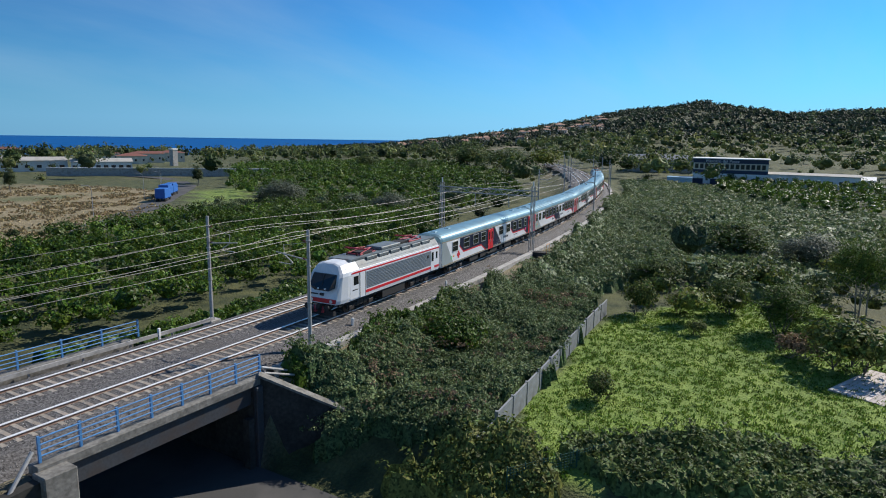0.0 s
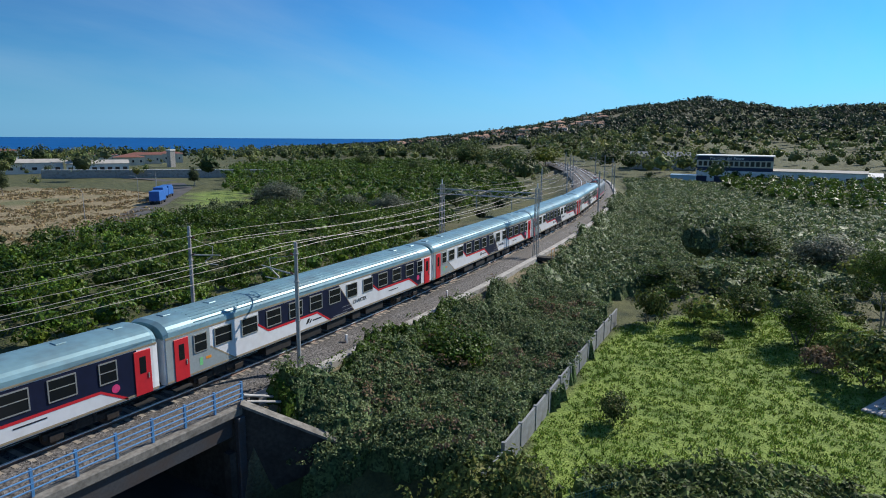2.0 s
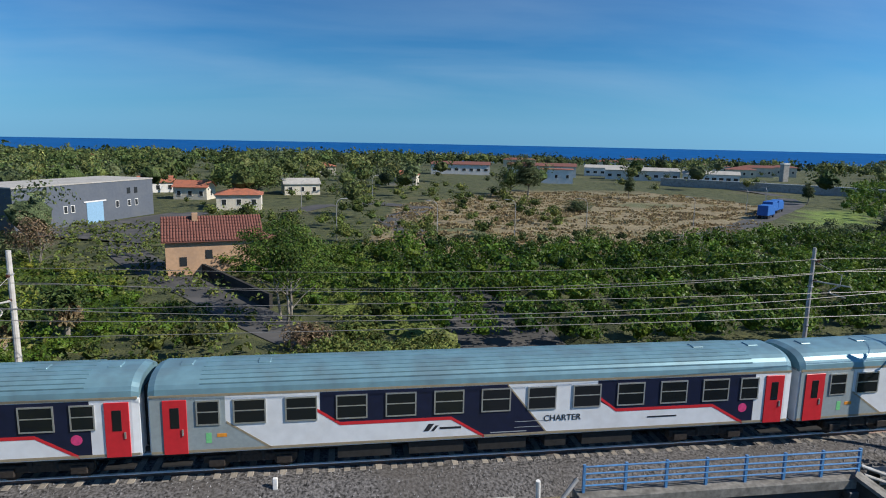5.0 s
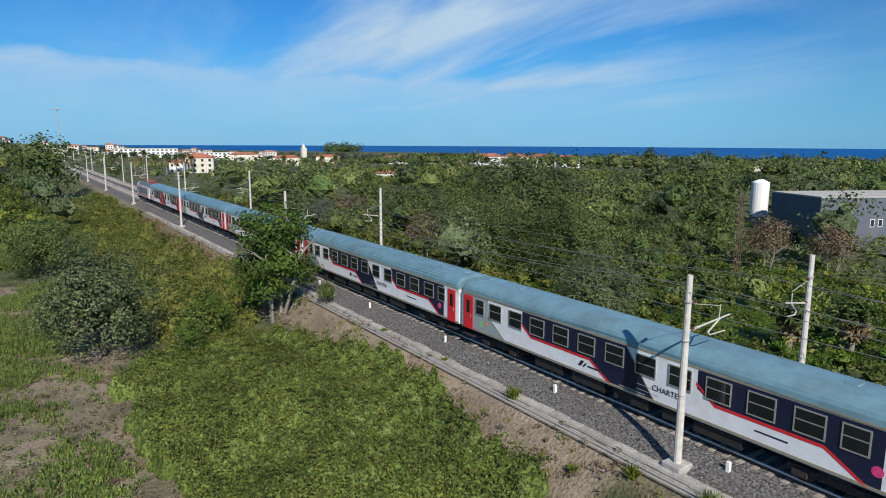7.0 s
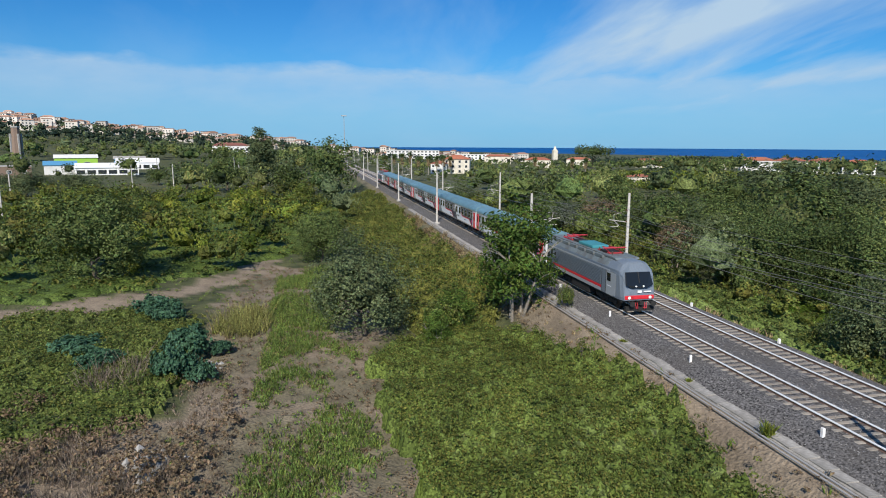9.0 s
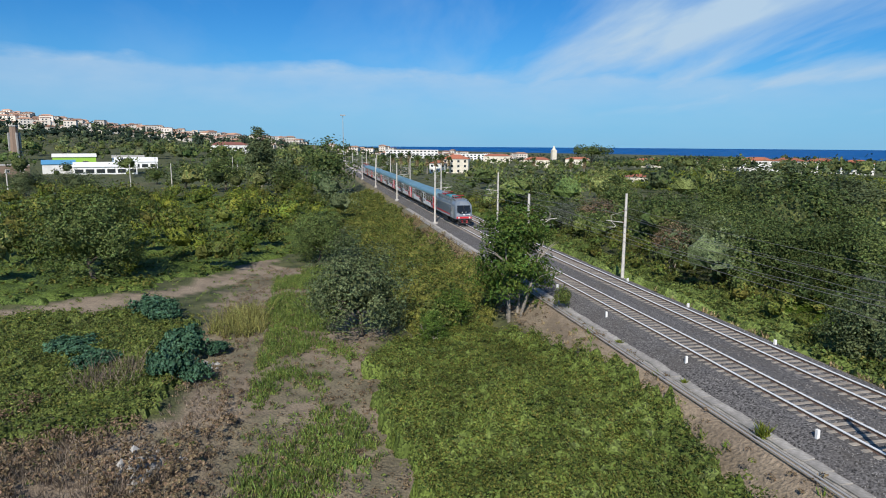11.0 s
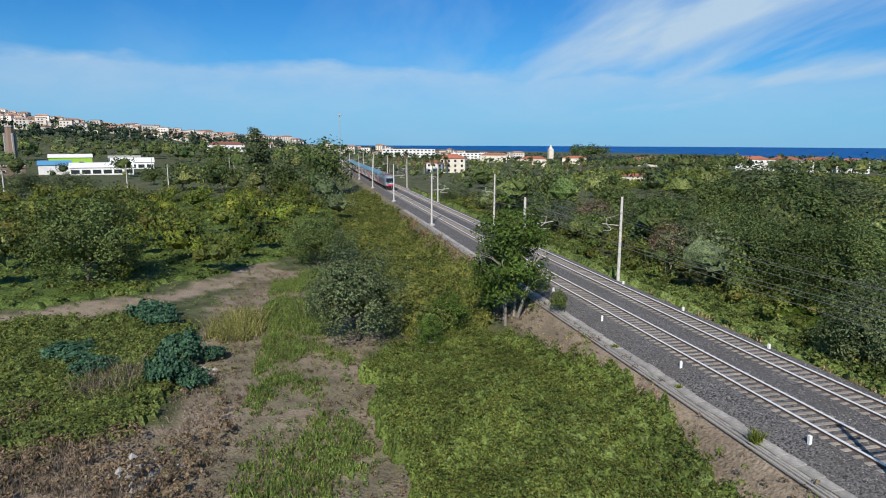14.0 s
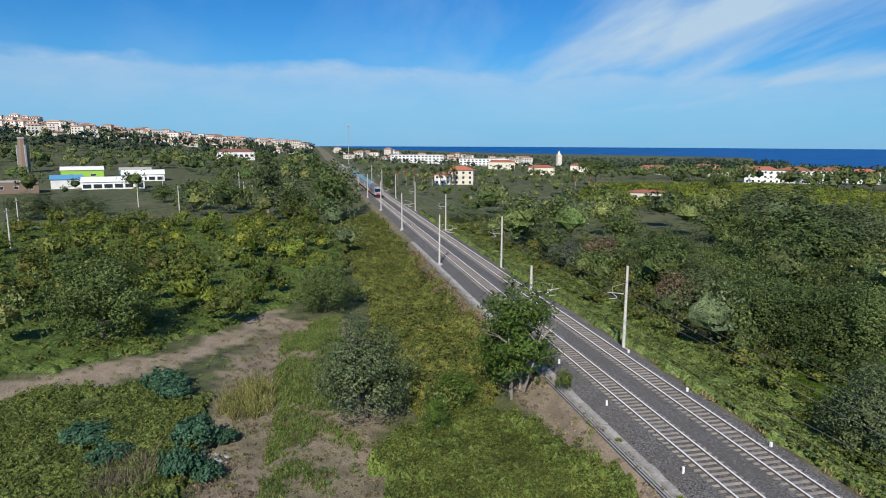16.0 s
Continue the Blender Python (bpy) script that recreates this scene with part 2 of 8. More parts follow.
def foliage(name, dark, light, hue=0.03, patch=0.12, rough=0.6, thin=0.26, leaflet=9.0):
    """Leaves: colour from spray to spray and from patch to patch, some light through the blade."""
    m = bpy.data.materials.new(name)
    m.use_nodes = True
    n, l = m.node_tree.nodes, m.node_tree.links
    b = n["Principled BSDF"]
    b.inputs["Roughness"].default_value = rough
    b.inputs["Specular IOR Level"].default_value = 0.18
    geo = n.new("ShaderNodeNewGeometry")
    noise_a = n.new("ShaderNodeTexNoise")
    noise_a.inputs["Scale"].default_value, noise_a.inputs["Detail"].default_value = patch, 4
    l.new(geo.outputs["Position"], noise_a.inputs["Vector"])
    add = n.new("ShaderNodeMath")
    add.operation = "MULTIPLY_ADD"
    add.inputs[1].default_value, add.inputs[2].default_value = 1.1, -0.34
    l.new(noise_a.outputs["Fac"], add.inputs[0])
    mixf = n.new("ShaderNodeMath")
    mixf.operation, mixf.use_clamp = "MULTIPLY_ADD", True
    mixf.inputs[1].default_value = 0.42
    l.new(geo.outputs["Random Per Island"], mixf.inputs[0])
    tone = n.new("ShaderNodeAttribute")
    tone.attribute_name = "tone"
    own = n.new("ShaderNodeMath")
    l.new(add.outputs[0], own.inputs[0])
    l.new(tone.outputs["Fac"], own.inputs[1])
    l.new(own.outputs[0], mixf.inputs[2])
    mix = n.new("ShaderNodeMix")
    mix.data_type = "RGBA"
    mix.inputs["A"].default_value, mix.inputs["B"].default_value = (*dark, 1), (*light, 1)
    l.new(mixf.outputs[0], mix.inputs["Factor"])
    hs = n.new("ShaderNodeHueSaturation")
    wn2 = n.new("ShaderNodeTexWhiteNoise")
    wn2.noise_dimensions = "1D"
    l.new(geo.outputs["Random Per Island"], wn2.inputs["W"])
    hr = n.new("ShaderNodeMapRange")
    hr.inputs["To Min"].default_value, hr.inputs["To Max"].default_value = 0.5 - hue, 0.5 + hue
    l.new(wn2.outputs["Value"], hr.inputs["Value"])
    l.new(hr.outputs[0], hs.inputs["Hue"])
    l.new(mix.outputs["Result"], hs.inputs["Color"])
    cell = n.new("ShaderNodeTexVoronoi")
    cell.inputs["Scale"].default_value = leaflet
    l.new(geo.outputs["Position"], cell.inputs["Vector"])
    pick = n.new("ShaderNodeSeparateColor")
    l.new(cell.outputs["Color"], pick.inputs["Color"])
    lv = n.new("ShaderNodeMapRange")
    lv.inputs["To Min"].default_value, lv.inputs["To Max"].default_value = 0.36, 1.66
    l.new(pick.outputs[0], lv.inputs["Value"])
    l.new(lv.outputs[0], hs.inputs["Value"])
    bp = n.new("ShaderNodeBump")
    bp.inputs["Strength"].default_value, bp.inputs["Distance"].default_value = 1.0, 0.6 / leaflet
    l.new(pick.outputs[1], bp.inputs["Height"])
    l.new(bp.outputs[0], b.inputs["Normal"])
    l.new(hs.outputs[0], b.inputs["Base Color"])
    tr = n.new("ShaderNodeBsdfTranslucent")
    l.new(hs.outputs[0], tr.inputs["Color"])
    ms = n.new("ShaderNodeMixShader")
    ms.inputs[0].default_value = thin
    l.new(b.outputs[0], ms.inputs[1])
    l.new(tr.outputs[0], ms.inputs[2])
    l.new(ms.outputs[0], n["Material Output"].inputs["Surface"])
    return m


M_white = material("white_coach_paint", (0.74, 0.76, 0.78), 0.35, grain=3, amount=0.05, stain=(0.45, 0.42, 0.38), stain_scale=0.9, stain_amount=0.22)
M_navy = material("navy_paint", (0.010, 0.014, 0.040), 0.35, amount=0.15, grain=3)
M_red = material("red_paint", (0.60, 0.025, 0.035), 0.38, amount=0.08, grain=4)
M_grey_paint = material("grey_coach_paint", (0.30, 0.35, 0.36), 0.42, amount=0.07, stain=(0.2, 0.19, 0.17), stain_amount=0.3)
M_beige = material("beige_line_paint", (0.30, 0.25, 0.17), 0.5, amount=0.12)
M_roof = material("blue_grey_coach_roof", (0.18, 0.32, 0.37), 0.42, metal=0.25, grain=2.0, amount=0.10, stain=(0.13, 0.17, 0.19), stain_scale=0.7, stain_amount=0.5)
M_alu = material("bare_aluminium", (0.55, 0.55, 0.53), 0.4, metal=0.7, amount=0.08)
M_black = material("black_underframe", (0.018, 0.017, 0.016), 0.75, amount=0.4, grain=6)
M_brownblack = material("brake_dust_steel", (0.045, 0.036, 0.03), 0.7, metal=0.3, amount=0.4)
M_rubber = material("gangway_rubber", (0.02, 0.02, 0.022), 0.8)
M_loco_white = material("loco_white_paint", (0.72, 0.74, 0.76), 0.33, amount=0.04, stain=(0.5, 0.47, 0.43), stain_amount=0.18)
M_loco_grey = material("loco_slate_paint", (0.15, 0.18, 0.215), 0.36, amount=0.08)
M_loco_silver = material("loco_silver_paint", (0.38, 0.41, 0.44), 0.35, metal=0.2, amount=0.06)
M_loco_roof = material("loco_roof_grey", (0.15, 0.18, 0.19), 0.55, amount=0.15, stain=(0.08, 0.07, 0.06), stain_amount=0.6, stain_scale=1.2)
M_panto = material("pantograph_red", (0.42, 0.03, 0.04), 0.5, amount=0.15)
M_teal = material("teal_cover", (0.05, 0.24, 0.27), 0.5)
M_lamp_lens = material("lamp_lens", (0.75, 0.75, 0.7), 0.1)
M_text = material("dark_lettering", (0.02, 0.022, 0.03), 0.5, amount=0.02)
M_text_white = material("white_lettering", (0.75, 0.75, 0.75), 0.5, amount=0.02)
M_pink = material("magenta_sign", (0.62, 0.05, 0.18), 0.5)
M_green_sign = material("green_sign", (0.20, 0.60, 0.25), 0.5)
M_orange = material("orange_sign", (0.75, 0.28, 0.03), 0.5)


def glass_dark(name, color=(0.012, 0.015, 0.018)):
    m = bpy.data.materials.new(name)
    m.use_nodes = True
    b = m.node_tree.nodes["Principled BSDF"]
    b.inputs["Base Color"].default_value = (*color, 1)
    b.inputs["Roughness"].default_value = 0.06
    b.inputs["IOR"].default_value = 1.5
    return m


M_glass = glass_dark("tinted_window_glass")
M_ballast = material("ballast_grey", (0.102, 0.096, 0.093), 0.9, grain=9, amount=0.95, bump=1.0, stain=(0.085, 0.075, 0.065), stain_scale=0.25, stain_amount=0.6, detail=2)
M_stone = material("ballast_stones", (0.19, 0.183, 0.178), 0.85, grain=6, amount=0.25, per="island", spread=0.4)
M_sleeper = material("concrete_sleeper", (0.30, 0.265, 0.22), 0.85, grain=10, amount=0.2, per="object", spread=0.18, stain=(0.18, 0.12, 0.08), stain_scale=2, stain_amount=0.5)
M_rail = material("rail_steel", (0.16, 0.10, 0.075), 0.6, metal=0.4, amount=0.25, grain=5)
# near-white, barely metallic colour stands in for the sky glint on polished steel
M_rail_top = material("polished_rail_head_glint", (0.93, 0.92, 0.90), 0.38, metal=0.25, amount=0.05)
# base darkened for the shade on the bridge walls, besides their real staining
M_conc = material("weathered_shaded_concrete", (0.055, 0.052, 0.047), 0.9, grain=5, amount=0.3, bump=0.3, stain=(0.02, 0.02, 0.018), stain_scale=0.7, stain_amount=0.7, spec=0.2)
M_louvre = material("slate_louvre_paint", (0.17, 0.20, 0.225), 0.42, amount=0.08)
M_conc_edge = material("grimy_parapet_concrete", (0.20, 0.19, 0.17), 0.9, grain=6, amount=0.3, bump=0.3, stain=(0.08, 0.075, 0.065), stain_scale=1.6, stain_amount=0.8)
M_conc_light = material("pale_concrete", (0.40, 0.385, 0.36), 0.88, grain=6, amount=0.2, bump=0.2, stain=(0.2, 0.19, 0.17), stain_scale=1.2, stain_amount=0.6)
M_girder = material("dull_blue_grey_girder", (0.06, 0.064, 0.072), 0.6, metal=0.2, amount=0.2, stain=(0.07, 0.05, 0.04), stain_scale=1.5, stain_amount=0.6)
M_blue_rail = material("blue_railing_paint", (0.07, 0.24, 0.50), 0.45, amount=0.15, stain=(0.2, 0.16, 0.13), stain_scale=3, stain_amount=0.35)
M_mast = material("galvanised_mast", (0.40, 0.40, 0.39), 0.6, metal=0.25, amount=0.2, grain=3, stain=(0.25, 0.22, 0.19), stain_amount=0.5)
M_mast_conc = material("concrete_mast", (0.55, 0.52, 0.47), 0.85, amount=0.15, grain=5, stain=(0.35, 0.32, 0.28), stain_amount=0.4)
M_arm = material("pale_cantilever_steel", (0.50, 0.47, 0.41), 0.6, metal=0.2, amount=0.15)
M_wire = material("catenary_copper", (0.20, 0.19, 0.18), 0.5, metal=0.3, amount=0.05)
M_insul = material("brown_insulator", (0.10, 0.04, 0.025), 0.25)
M_peg = material("white_peg_paint", (0.78, 0.77, 0.74), 0.6, amount=0.1)
M_trough = material("cable_trough_concrete", (0.33, 0.31, 0.28), 0.9, grain=8, amount=0.25, per="object", spread=0.15, stain=(0.16, 0.15, 0.13), stain_scale=1.4, stain_amount=0.6)
M_pipe = material("grey_pipe", (0.33, 0.32, 0.31), 0.5, amount=0.1)
M_asphalt = material("worn_asphalt", (0.062, 0.061, 0.060), 0.9, grain=20, amount=0.25, stain=(0.14, 0.13, 0.12), stain_scale=0.3, stain_amount=0.5)
M_wall_panel = material("grey_garden_wall", (0.22, 0.235, 0.245), 0.85, grain=4, amount=0.15, per="object", spread=0.12, stain=(0.15, 0.15, 0.14), stain_scale=1.3, stain_amount=0.6)
M_bark = material("bark", (0.11, 0.09, 0.07), 0.9, grain=12, amount=0.35, bump=0.6)
M_bark_pale = material("pale_bark", (0.26, 0.23, 0.19), 0.9, grain=10, amount=0.3, bump=0.4)
M_timber = material("grey_deck_board", (0.50, 0.44, 0.40), 0.85, grain=6, amount=0.15, per="object", spread=0.2)

L_bramble = foliage("bramble_leaves", (0.020, 0.038, 0.011), (0.265, 0.315, 0.078), 0.035, 0.45)
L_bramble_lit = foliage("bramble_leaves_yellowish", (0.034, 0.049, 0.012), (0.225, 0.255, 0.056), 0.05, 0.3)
L_greyish = foliage("grey_green_bramble", (0.060, 0.098, 0.034), (0.275, 0.340, 0.150), 0.03, 0.35, 0.5)
L_citrus = foliage("citrus_leaves", (0.019, 0.046, 0.006), (0.165, 0.262, 0.034), 0.025, 0.2, 0.4)
L_lime = foliage("bright_lemon_leaves", (0.050, 0.072, 0.010), (0.290, 0.335, 0.052), 0.03, 0.2, 0.5)
L_oak = foliage("dark_oak_leaves", (0.018, 0.036, 0.011), (0.205, 0.265, 0.080), 0.025, 0.11, leaflet=7.0)
L_carob = foliage("carob_leaves", (0.028, 0.046, 0.019), (0.235, 0.285, 0.130), 0.02, 0.13)
L_olive = foliage("olive_leaves", (0.054, 0.070, 0.045), (0.268, 0.300, 0.212), 0.015, 0.2)
L_ailanthus = foliage("tree_of_heaven_leaves", (0.024, 0.050, 0.009), (0.155, 0.235, 0.042), 0.03, 0.3)
L_castor = foliage("castor_leaves", (0.020, 0.060, 0.034), (0.115, 0.225, 0.125), 0.02, 0.4)
L_grass = foliage("grass_blades", (0.085, 0.150, 0.022), (0.215, 0.320, 0.050), 0.03, 0.25, 0.7)
L_meadow = foliage("meadow_blades", (0.065, 0.100, 0.024), (0.260, 0.340, 0.082), 0.035, 0.5, 0.7)
L_dry = foliage("dry_grass_blades", (0.200, 0.152, 0.082), (0.440, 0.350, 0.190), 0.02, 0.2, 0.8)
L_rust = foliage("rusty_dead_leaves", (0.085, 0.060, 0.036), (0.350, 0.255, 0.155), 0.02, 0.3, 0.8)
L_far = foliage("distant_foliage", (0.015, 0.032, 0.011), (0.325, 0.360, 0.116), 0.03, 0.10, leaflet=4.0)
# bluish greens put the distance haze into the far leaves' colour
L_hill = foliage("haze_tinted_hill_foliage", (0.016, 0.034, 0.024), (0.062, 0.090, 0.052), 0.03, 0.012, leaflet=0.9)
L_twig = foliage("dead_grey_stems", (0.110, 0.085, 0.062), (0.380, 0.310, 0.240), 0.015, 0.4, 0.8)
L_straw = foliage("yellowing_grass", (0.140, 0.150, 0.045), (0.420, 0.390, 0.130), 0.02, 0.4, 0.8)
L_palm = foliage("palm_leaves", (0.027, 0.050, 0.014), (0.162, 0.227, 0.065), 0.02, 0.3)

# ---- ground ----
TRACK_X = np.array([-700, -300, -100, 0, 12, 31, 56, 78, 97, 134, 154, 185, 215, 249, 300, 400, 520.0])
TRACK_Y = np.array([24.3, 24.3, 24.3, 24.3, 24.3, 24.7, 26.4, 28.6, 31.0, 38.2, 43.5, 53.8, 66.2, 81, 108, 172, 262.0])
_gx = np.arange(-700, 520.5, 0.5)
_gy = np.interp(_gx, TRACK_X, TRACK_Y)
_k = np.exp(-np.linspace(-2, 2, 61) ** 2)
_gy = np.convolve(np.pad(_gy, 30, mode="reflect", reflect_type="odd"), _k / _k.sum(), mode="valid")
_gs = np.concatenate([[0], np.cumsum(np.hypot(np.diff(_gx), np.diff(_gy)))])
_gs -= np.interp(0.0, _gx, _gs)


def on_track(s, side=0.0):
    """Place and heading on the near track's centre line, side metres to the seaward side."""
    x, y = float(np.interp(s, _gs, _gx)), float(np.interp(s, _gs, _gy))
    x2, y2 = float(np.interp(s + 0.5, _gs, _gx)), float(np.interp(s + 0.5, _gs, _gy))
    h = math.atan2(y2 - y, x2 - x)
    return x - math.sin(h) * side, y + math.cos(h) * side, h


def track_y(x):
    return np.interp(x, _gx, _gy)


def smooth01(v):
    v = np.clip(v, 0, 1)
    return v * v * (3 - 2 * v)


YAW = np.radians([-180, -150, -110, -100, -93, -87, -81, -75.7, -67, -60, -53, -45, -30, 30, 45, 60, 75, 87, 93, 99, 105, 111, 118, 150, 180])
HILL = np.array([35, 36, 48, 54, 58, 54, 72, 61, 26, 5, -11, -23, -25, -25, -24, -20, -14, 0, 10, 20, 32, 43, 46, 38, 35.0])


def lumps(x, y, scale, seed=0.0):
    return (np.sin(x / scale + 1.3 + seed) * np.cos(y / scale * 1.17 + 0.4 + 2 * seed) + 0.5 * np.sin(x / scale * 2.3 + y / scale * 1.9 + seed))


def rough(x, y, scale, seed=0.0, octaves=4):
    """Uneven patches of about 3 scale across, from about -1.5 to 1.5."""
    x, y = np.asarray(x, float), np.asarray(y, float)
    tot, amp, cell = np.zeros(x.shape), 1.0, 3.0 * scale
    for o in range(octaves):
        u, v = (x * 0.82 + y * 0.57) / cell + 17.3 * o + 5.1 * seed, (y * 0.82 - x * 0.57) / cell + 9.7 * o - 3.7 * seed
        i, j = np.floor(u), np.floor(v)
        f, g = smooth01(u - i), smooth01(v - j)

        def h(a, b):
            w = np.sin(a * 127.1 + b * 311.7 + 1.7 * o) * 43758.5453
            return w - np.floor(w)
        tot += amp * (((h(i, j) * (1 - f) + h(i + 1, j) * f) * (1 - g) + (h(i, j + 1) * (1 - f) + h(i + 1, j + 1) * f) * g) * 2 - 1)
        amp, cell = amp * 0.55, cell * 0.47
    return tot * 1.15


def ground_z(x, y):
    x, y = np.asarray(x, float), np.asarray(y, float)
    r = np.hypot(x, y)
    yaw = np.arctan2(-x, y)
    d = y - (track_y(x) + 2.1)
    near = np.where(d < 0, -3.2, -4.4)
    base = near + 0.18 * lumps(x, y, 9.0)
    rise = np.interp(yaw, YAW, HILL)
    far = rise + 0.06 * np.clip(rise, 0, 99) * lumps(x, y, 110.0, 1.0)
    z = base + (far - base) * smooth01((r - 260) / 1040.0)
    z = np.where(r > 1900, z + (-40 - z) * smooth01((r - 1900) / 900), z)
    # railway bank
    bank = np.where(d < 0, -0.78 - np.clip(-d - 6.0, 0, 99) / 1.75, -0.78 - np.clip(d - 5.4, 0, 99) / 1.6)
    bank = np.where(np.abs(x) > 480, -99, bank)
    z = np.maximum(z, bank)
    # swell of the bramble bank beside the line
    z += 0.9 * np.exp(-((x + 36) / 9.0) ** 2 - ((y - 11.5) / 4.5) ** 2)
    # lane under the bridge
    cut = (x > 9.95) & (x < 20.25) & (y > -40) & (y < 75)
    lane = -5.2 + 0 * x
    z = np.where(cut, np.minimum(z, lane), z)
    side = smooth01(np.minimum(np.abs(x - 9.95), np.abs(x - 20.25)) / 5.0)
    close = (~cut) & (x > 4) & (x < 26) & (y < 19.3) & (y > -40)
    z = np.where(close, np.minimum(z, -5.2 + side * (z + 5.2)), z)
    return z


def ground_at(x, y):
    return float(ground_z(np.array([x]), np.array([y]))[0])


def grown(a, b, step, far, ratio=1.13):
    inner = list(np.arange(a, b + step / 2, step))
    for sgn, end in ((1, b), (-1, a)):
        v, s = end, step
        while abs(v) < far:
            s *= ratio
            v += sgn * s
            inner.append(v)
    return np.array(sorted(inner))


gxs, gys = grown(-110, 130, 1.0, 2900), grown(-32, 70, 1.0, 2900)
GX, GY = np.meshgrid(gxs, gys, indexing="ij")
GZ = ground_z(GX, GY)
nx, ny = GX.shape
idx = np.arange(nx * ny).reshape(nx, ny)
quads = np.stack([idx[:-1, :-1], idx[1:, :-1], idx[1:, 1:], idx[:-1, 1:]], -1).reshape(-1, 4)


def inside(x, y, poly):
    """Which points lie in a polygon of the plan."""
    hit = np.zeros(np.shape(x), bool)
    n = len(poly)
    for k in range(n):
        (x0, y0), (x1, y1) = poly[k], poly[(k + 1) % n]
        c = ((y0 > y) != (y1 > y)) & (x < (x1 - x0) * (y - y0) / (y1 - y0 + 1e-12) + x0)
        hit ^= c
    return hit


DRY_FIELD = [(2, 96), (40, 92), (75, 112), (120, 165), (112, 205), (60, 215), (14, 165)]
LAWN = [(24.2, 8.4), (34, 9.4), (53, 11), (62, 6), (74, -4), (60, -9), (44, -12), (33, -16), (26, -6)]
DIRT = [(-62, -36), (-62, -24), (-68, -13.5), (-82, -3.5), (-90, -2), (-90, -5), (-84, -7), (-73, -16), (-67, -25), (-67, -36)]
STRIP = [(-28, -3), (-30, 5), (-44, 7), (-62, 7), (-82, 4), (-84, -4), (-66, -8), (-48, -5), (-36, -5)]
CLEARING = [(-20, -14), (-20, 5.5), (-46, 5.5), (-62, 7), (-84, 4), (-84, -5), (-66, -9), (-56, -9), (-46, -7), (-38, -8.5), (-34, -14)]
MEADOW = [(-22, -3.2), (-22, 0.6), (-30, 1.2), (-33, 3.6), (-46, 3), (-50, 2), (-62, 2.5), (-84, 4), (-82, -3), (-62, -3.6), (-46, -3.7), (-40, -3.3)]
M_ground = bpy.data.materials.new("ground_earth_and_grass")


def ground_material(m):
    m.use_nodes = True
    n, l = m.node_tree.nodes, m.node_tree.links
    b = n["Principled BSDF"]
    b.inputs["Roughness"].default_value = 0.95
    geo = n.new("ShaderNodeNewGeometry")

    def tex(scale, detail):
        t = n.new("ShaderNodeTexNoise")
        t.inputs["Scale"].default_value, t.inputs["Detail"].default_value = scale, detail
        l.new(geo.outputs["Position"], t.inputs["Vector"])
        return t.outputs["Fac"]

    def mixed(f, a, c):
        x = n.new("ShaderNodeMix")
        x.data_type = "RGBA"
        l.new(f, x.inputs["Factor"])
        for k, v in (("A", a), ("B", c)):
            if isinstance(v, tuple):
                x.inputs[k].default_value = (*v, 1)
            else:
                l.new(v, x.inputs[k])
        return x.outputs["Result"]

    def ranged(v, lo, hi):
        x = n.new("ShaderNodeMapRange")
        x.inputs["From Min"].default_value, x.inputs["From Max"].default_value = lo, hi
        l.new(v, x.inputs["Value"])
        return x.outputs[0]

    def attr(name):
        a = n.new("ShaderNodeAttribute")
        a.attribute_name = name
        return a.outputs["Fac"]

    broad, mid, fine = tex(0.045, 5), tex(0.5, 6), tex(6.0, 4)
    wild = mixed(ranged(mid, 0.35, 0.65), (0.032, 0.044, 0.013), (0.098, 0.104, 0.036))
    wild = mixed(ranged(broad, 0.56, 0.70), wild, (0.105, 0.098, 0.044))
    lawn = mixed(ranged(mid, 0.35, 0.7), (0.120, 0.190, 0.028), (0.210, 0.285, 0.050))
    dry = mixed(ranged(mid, 0.35, 0.65), (0.190, 0.150, 0.080), (0.270, 0.220, 0.125))
    dry = mixed(ranged(broad, 0.52, 0.66), dry, (0.110, 0.120, 0.050))
    soil = mixed(ranged(mid, 0.3, 0.7), (0.185, 0.142, 0.100), (0.300, 0.238, 0.170))
    col = mixed(attr("lawn"), wild, lawn)
    col = mixed(attr("dry"), col, dry)
    col = mixed(attr("soil"), col, soil)
    hs = n.new("ShaderNodeHueSaturation")
    l.new(col, hs.inputs["Color"])
    mr = n.new("ShaderNodeMapRange")
    mr.inputs["From Min"].default_value, mr.inputs["From Max"].default_value = 0.3, 0.7
    mr.inputs["To Min"].default_value, mr.inputs["To Max"].default_value = 0.72, 1.28
    l.new(fine, mr.inputs["Value"])
    l.new(mr.outputs[0], hs.inputs["Value"])
    l.new(hs.outputs[0], b.inputs["Base Color"])
    bp = n.new("ShaderNodeBump")
    bp.inputs["Strength"].default_value, bp.inputs["Distance"].default_value = 1.0, 0.15
    l.new(fine, bp.inputs["Height"])
    l.new(bp.outputs[0], b.inputs["Normal"])


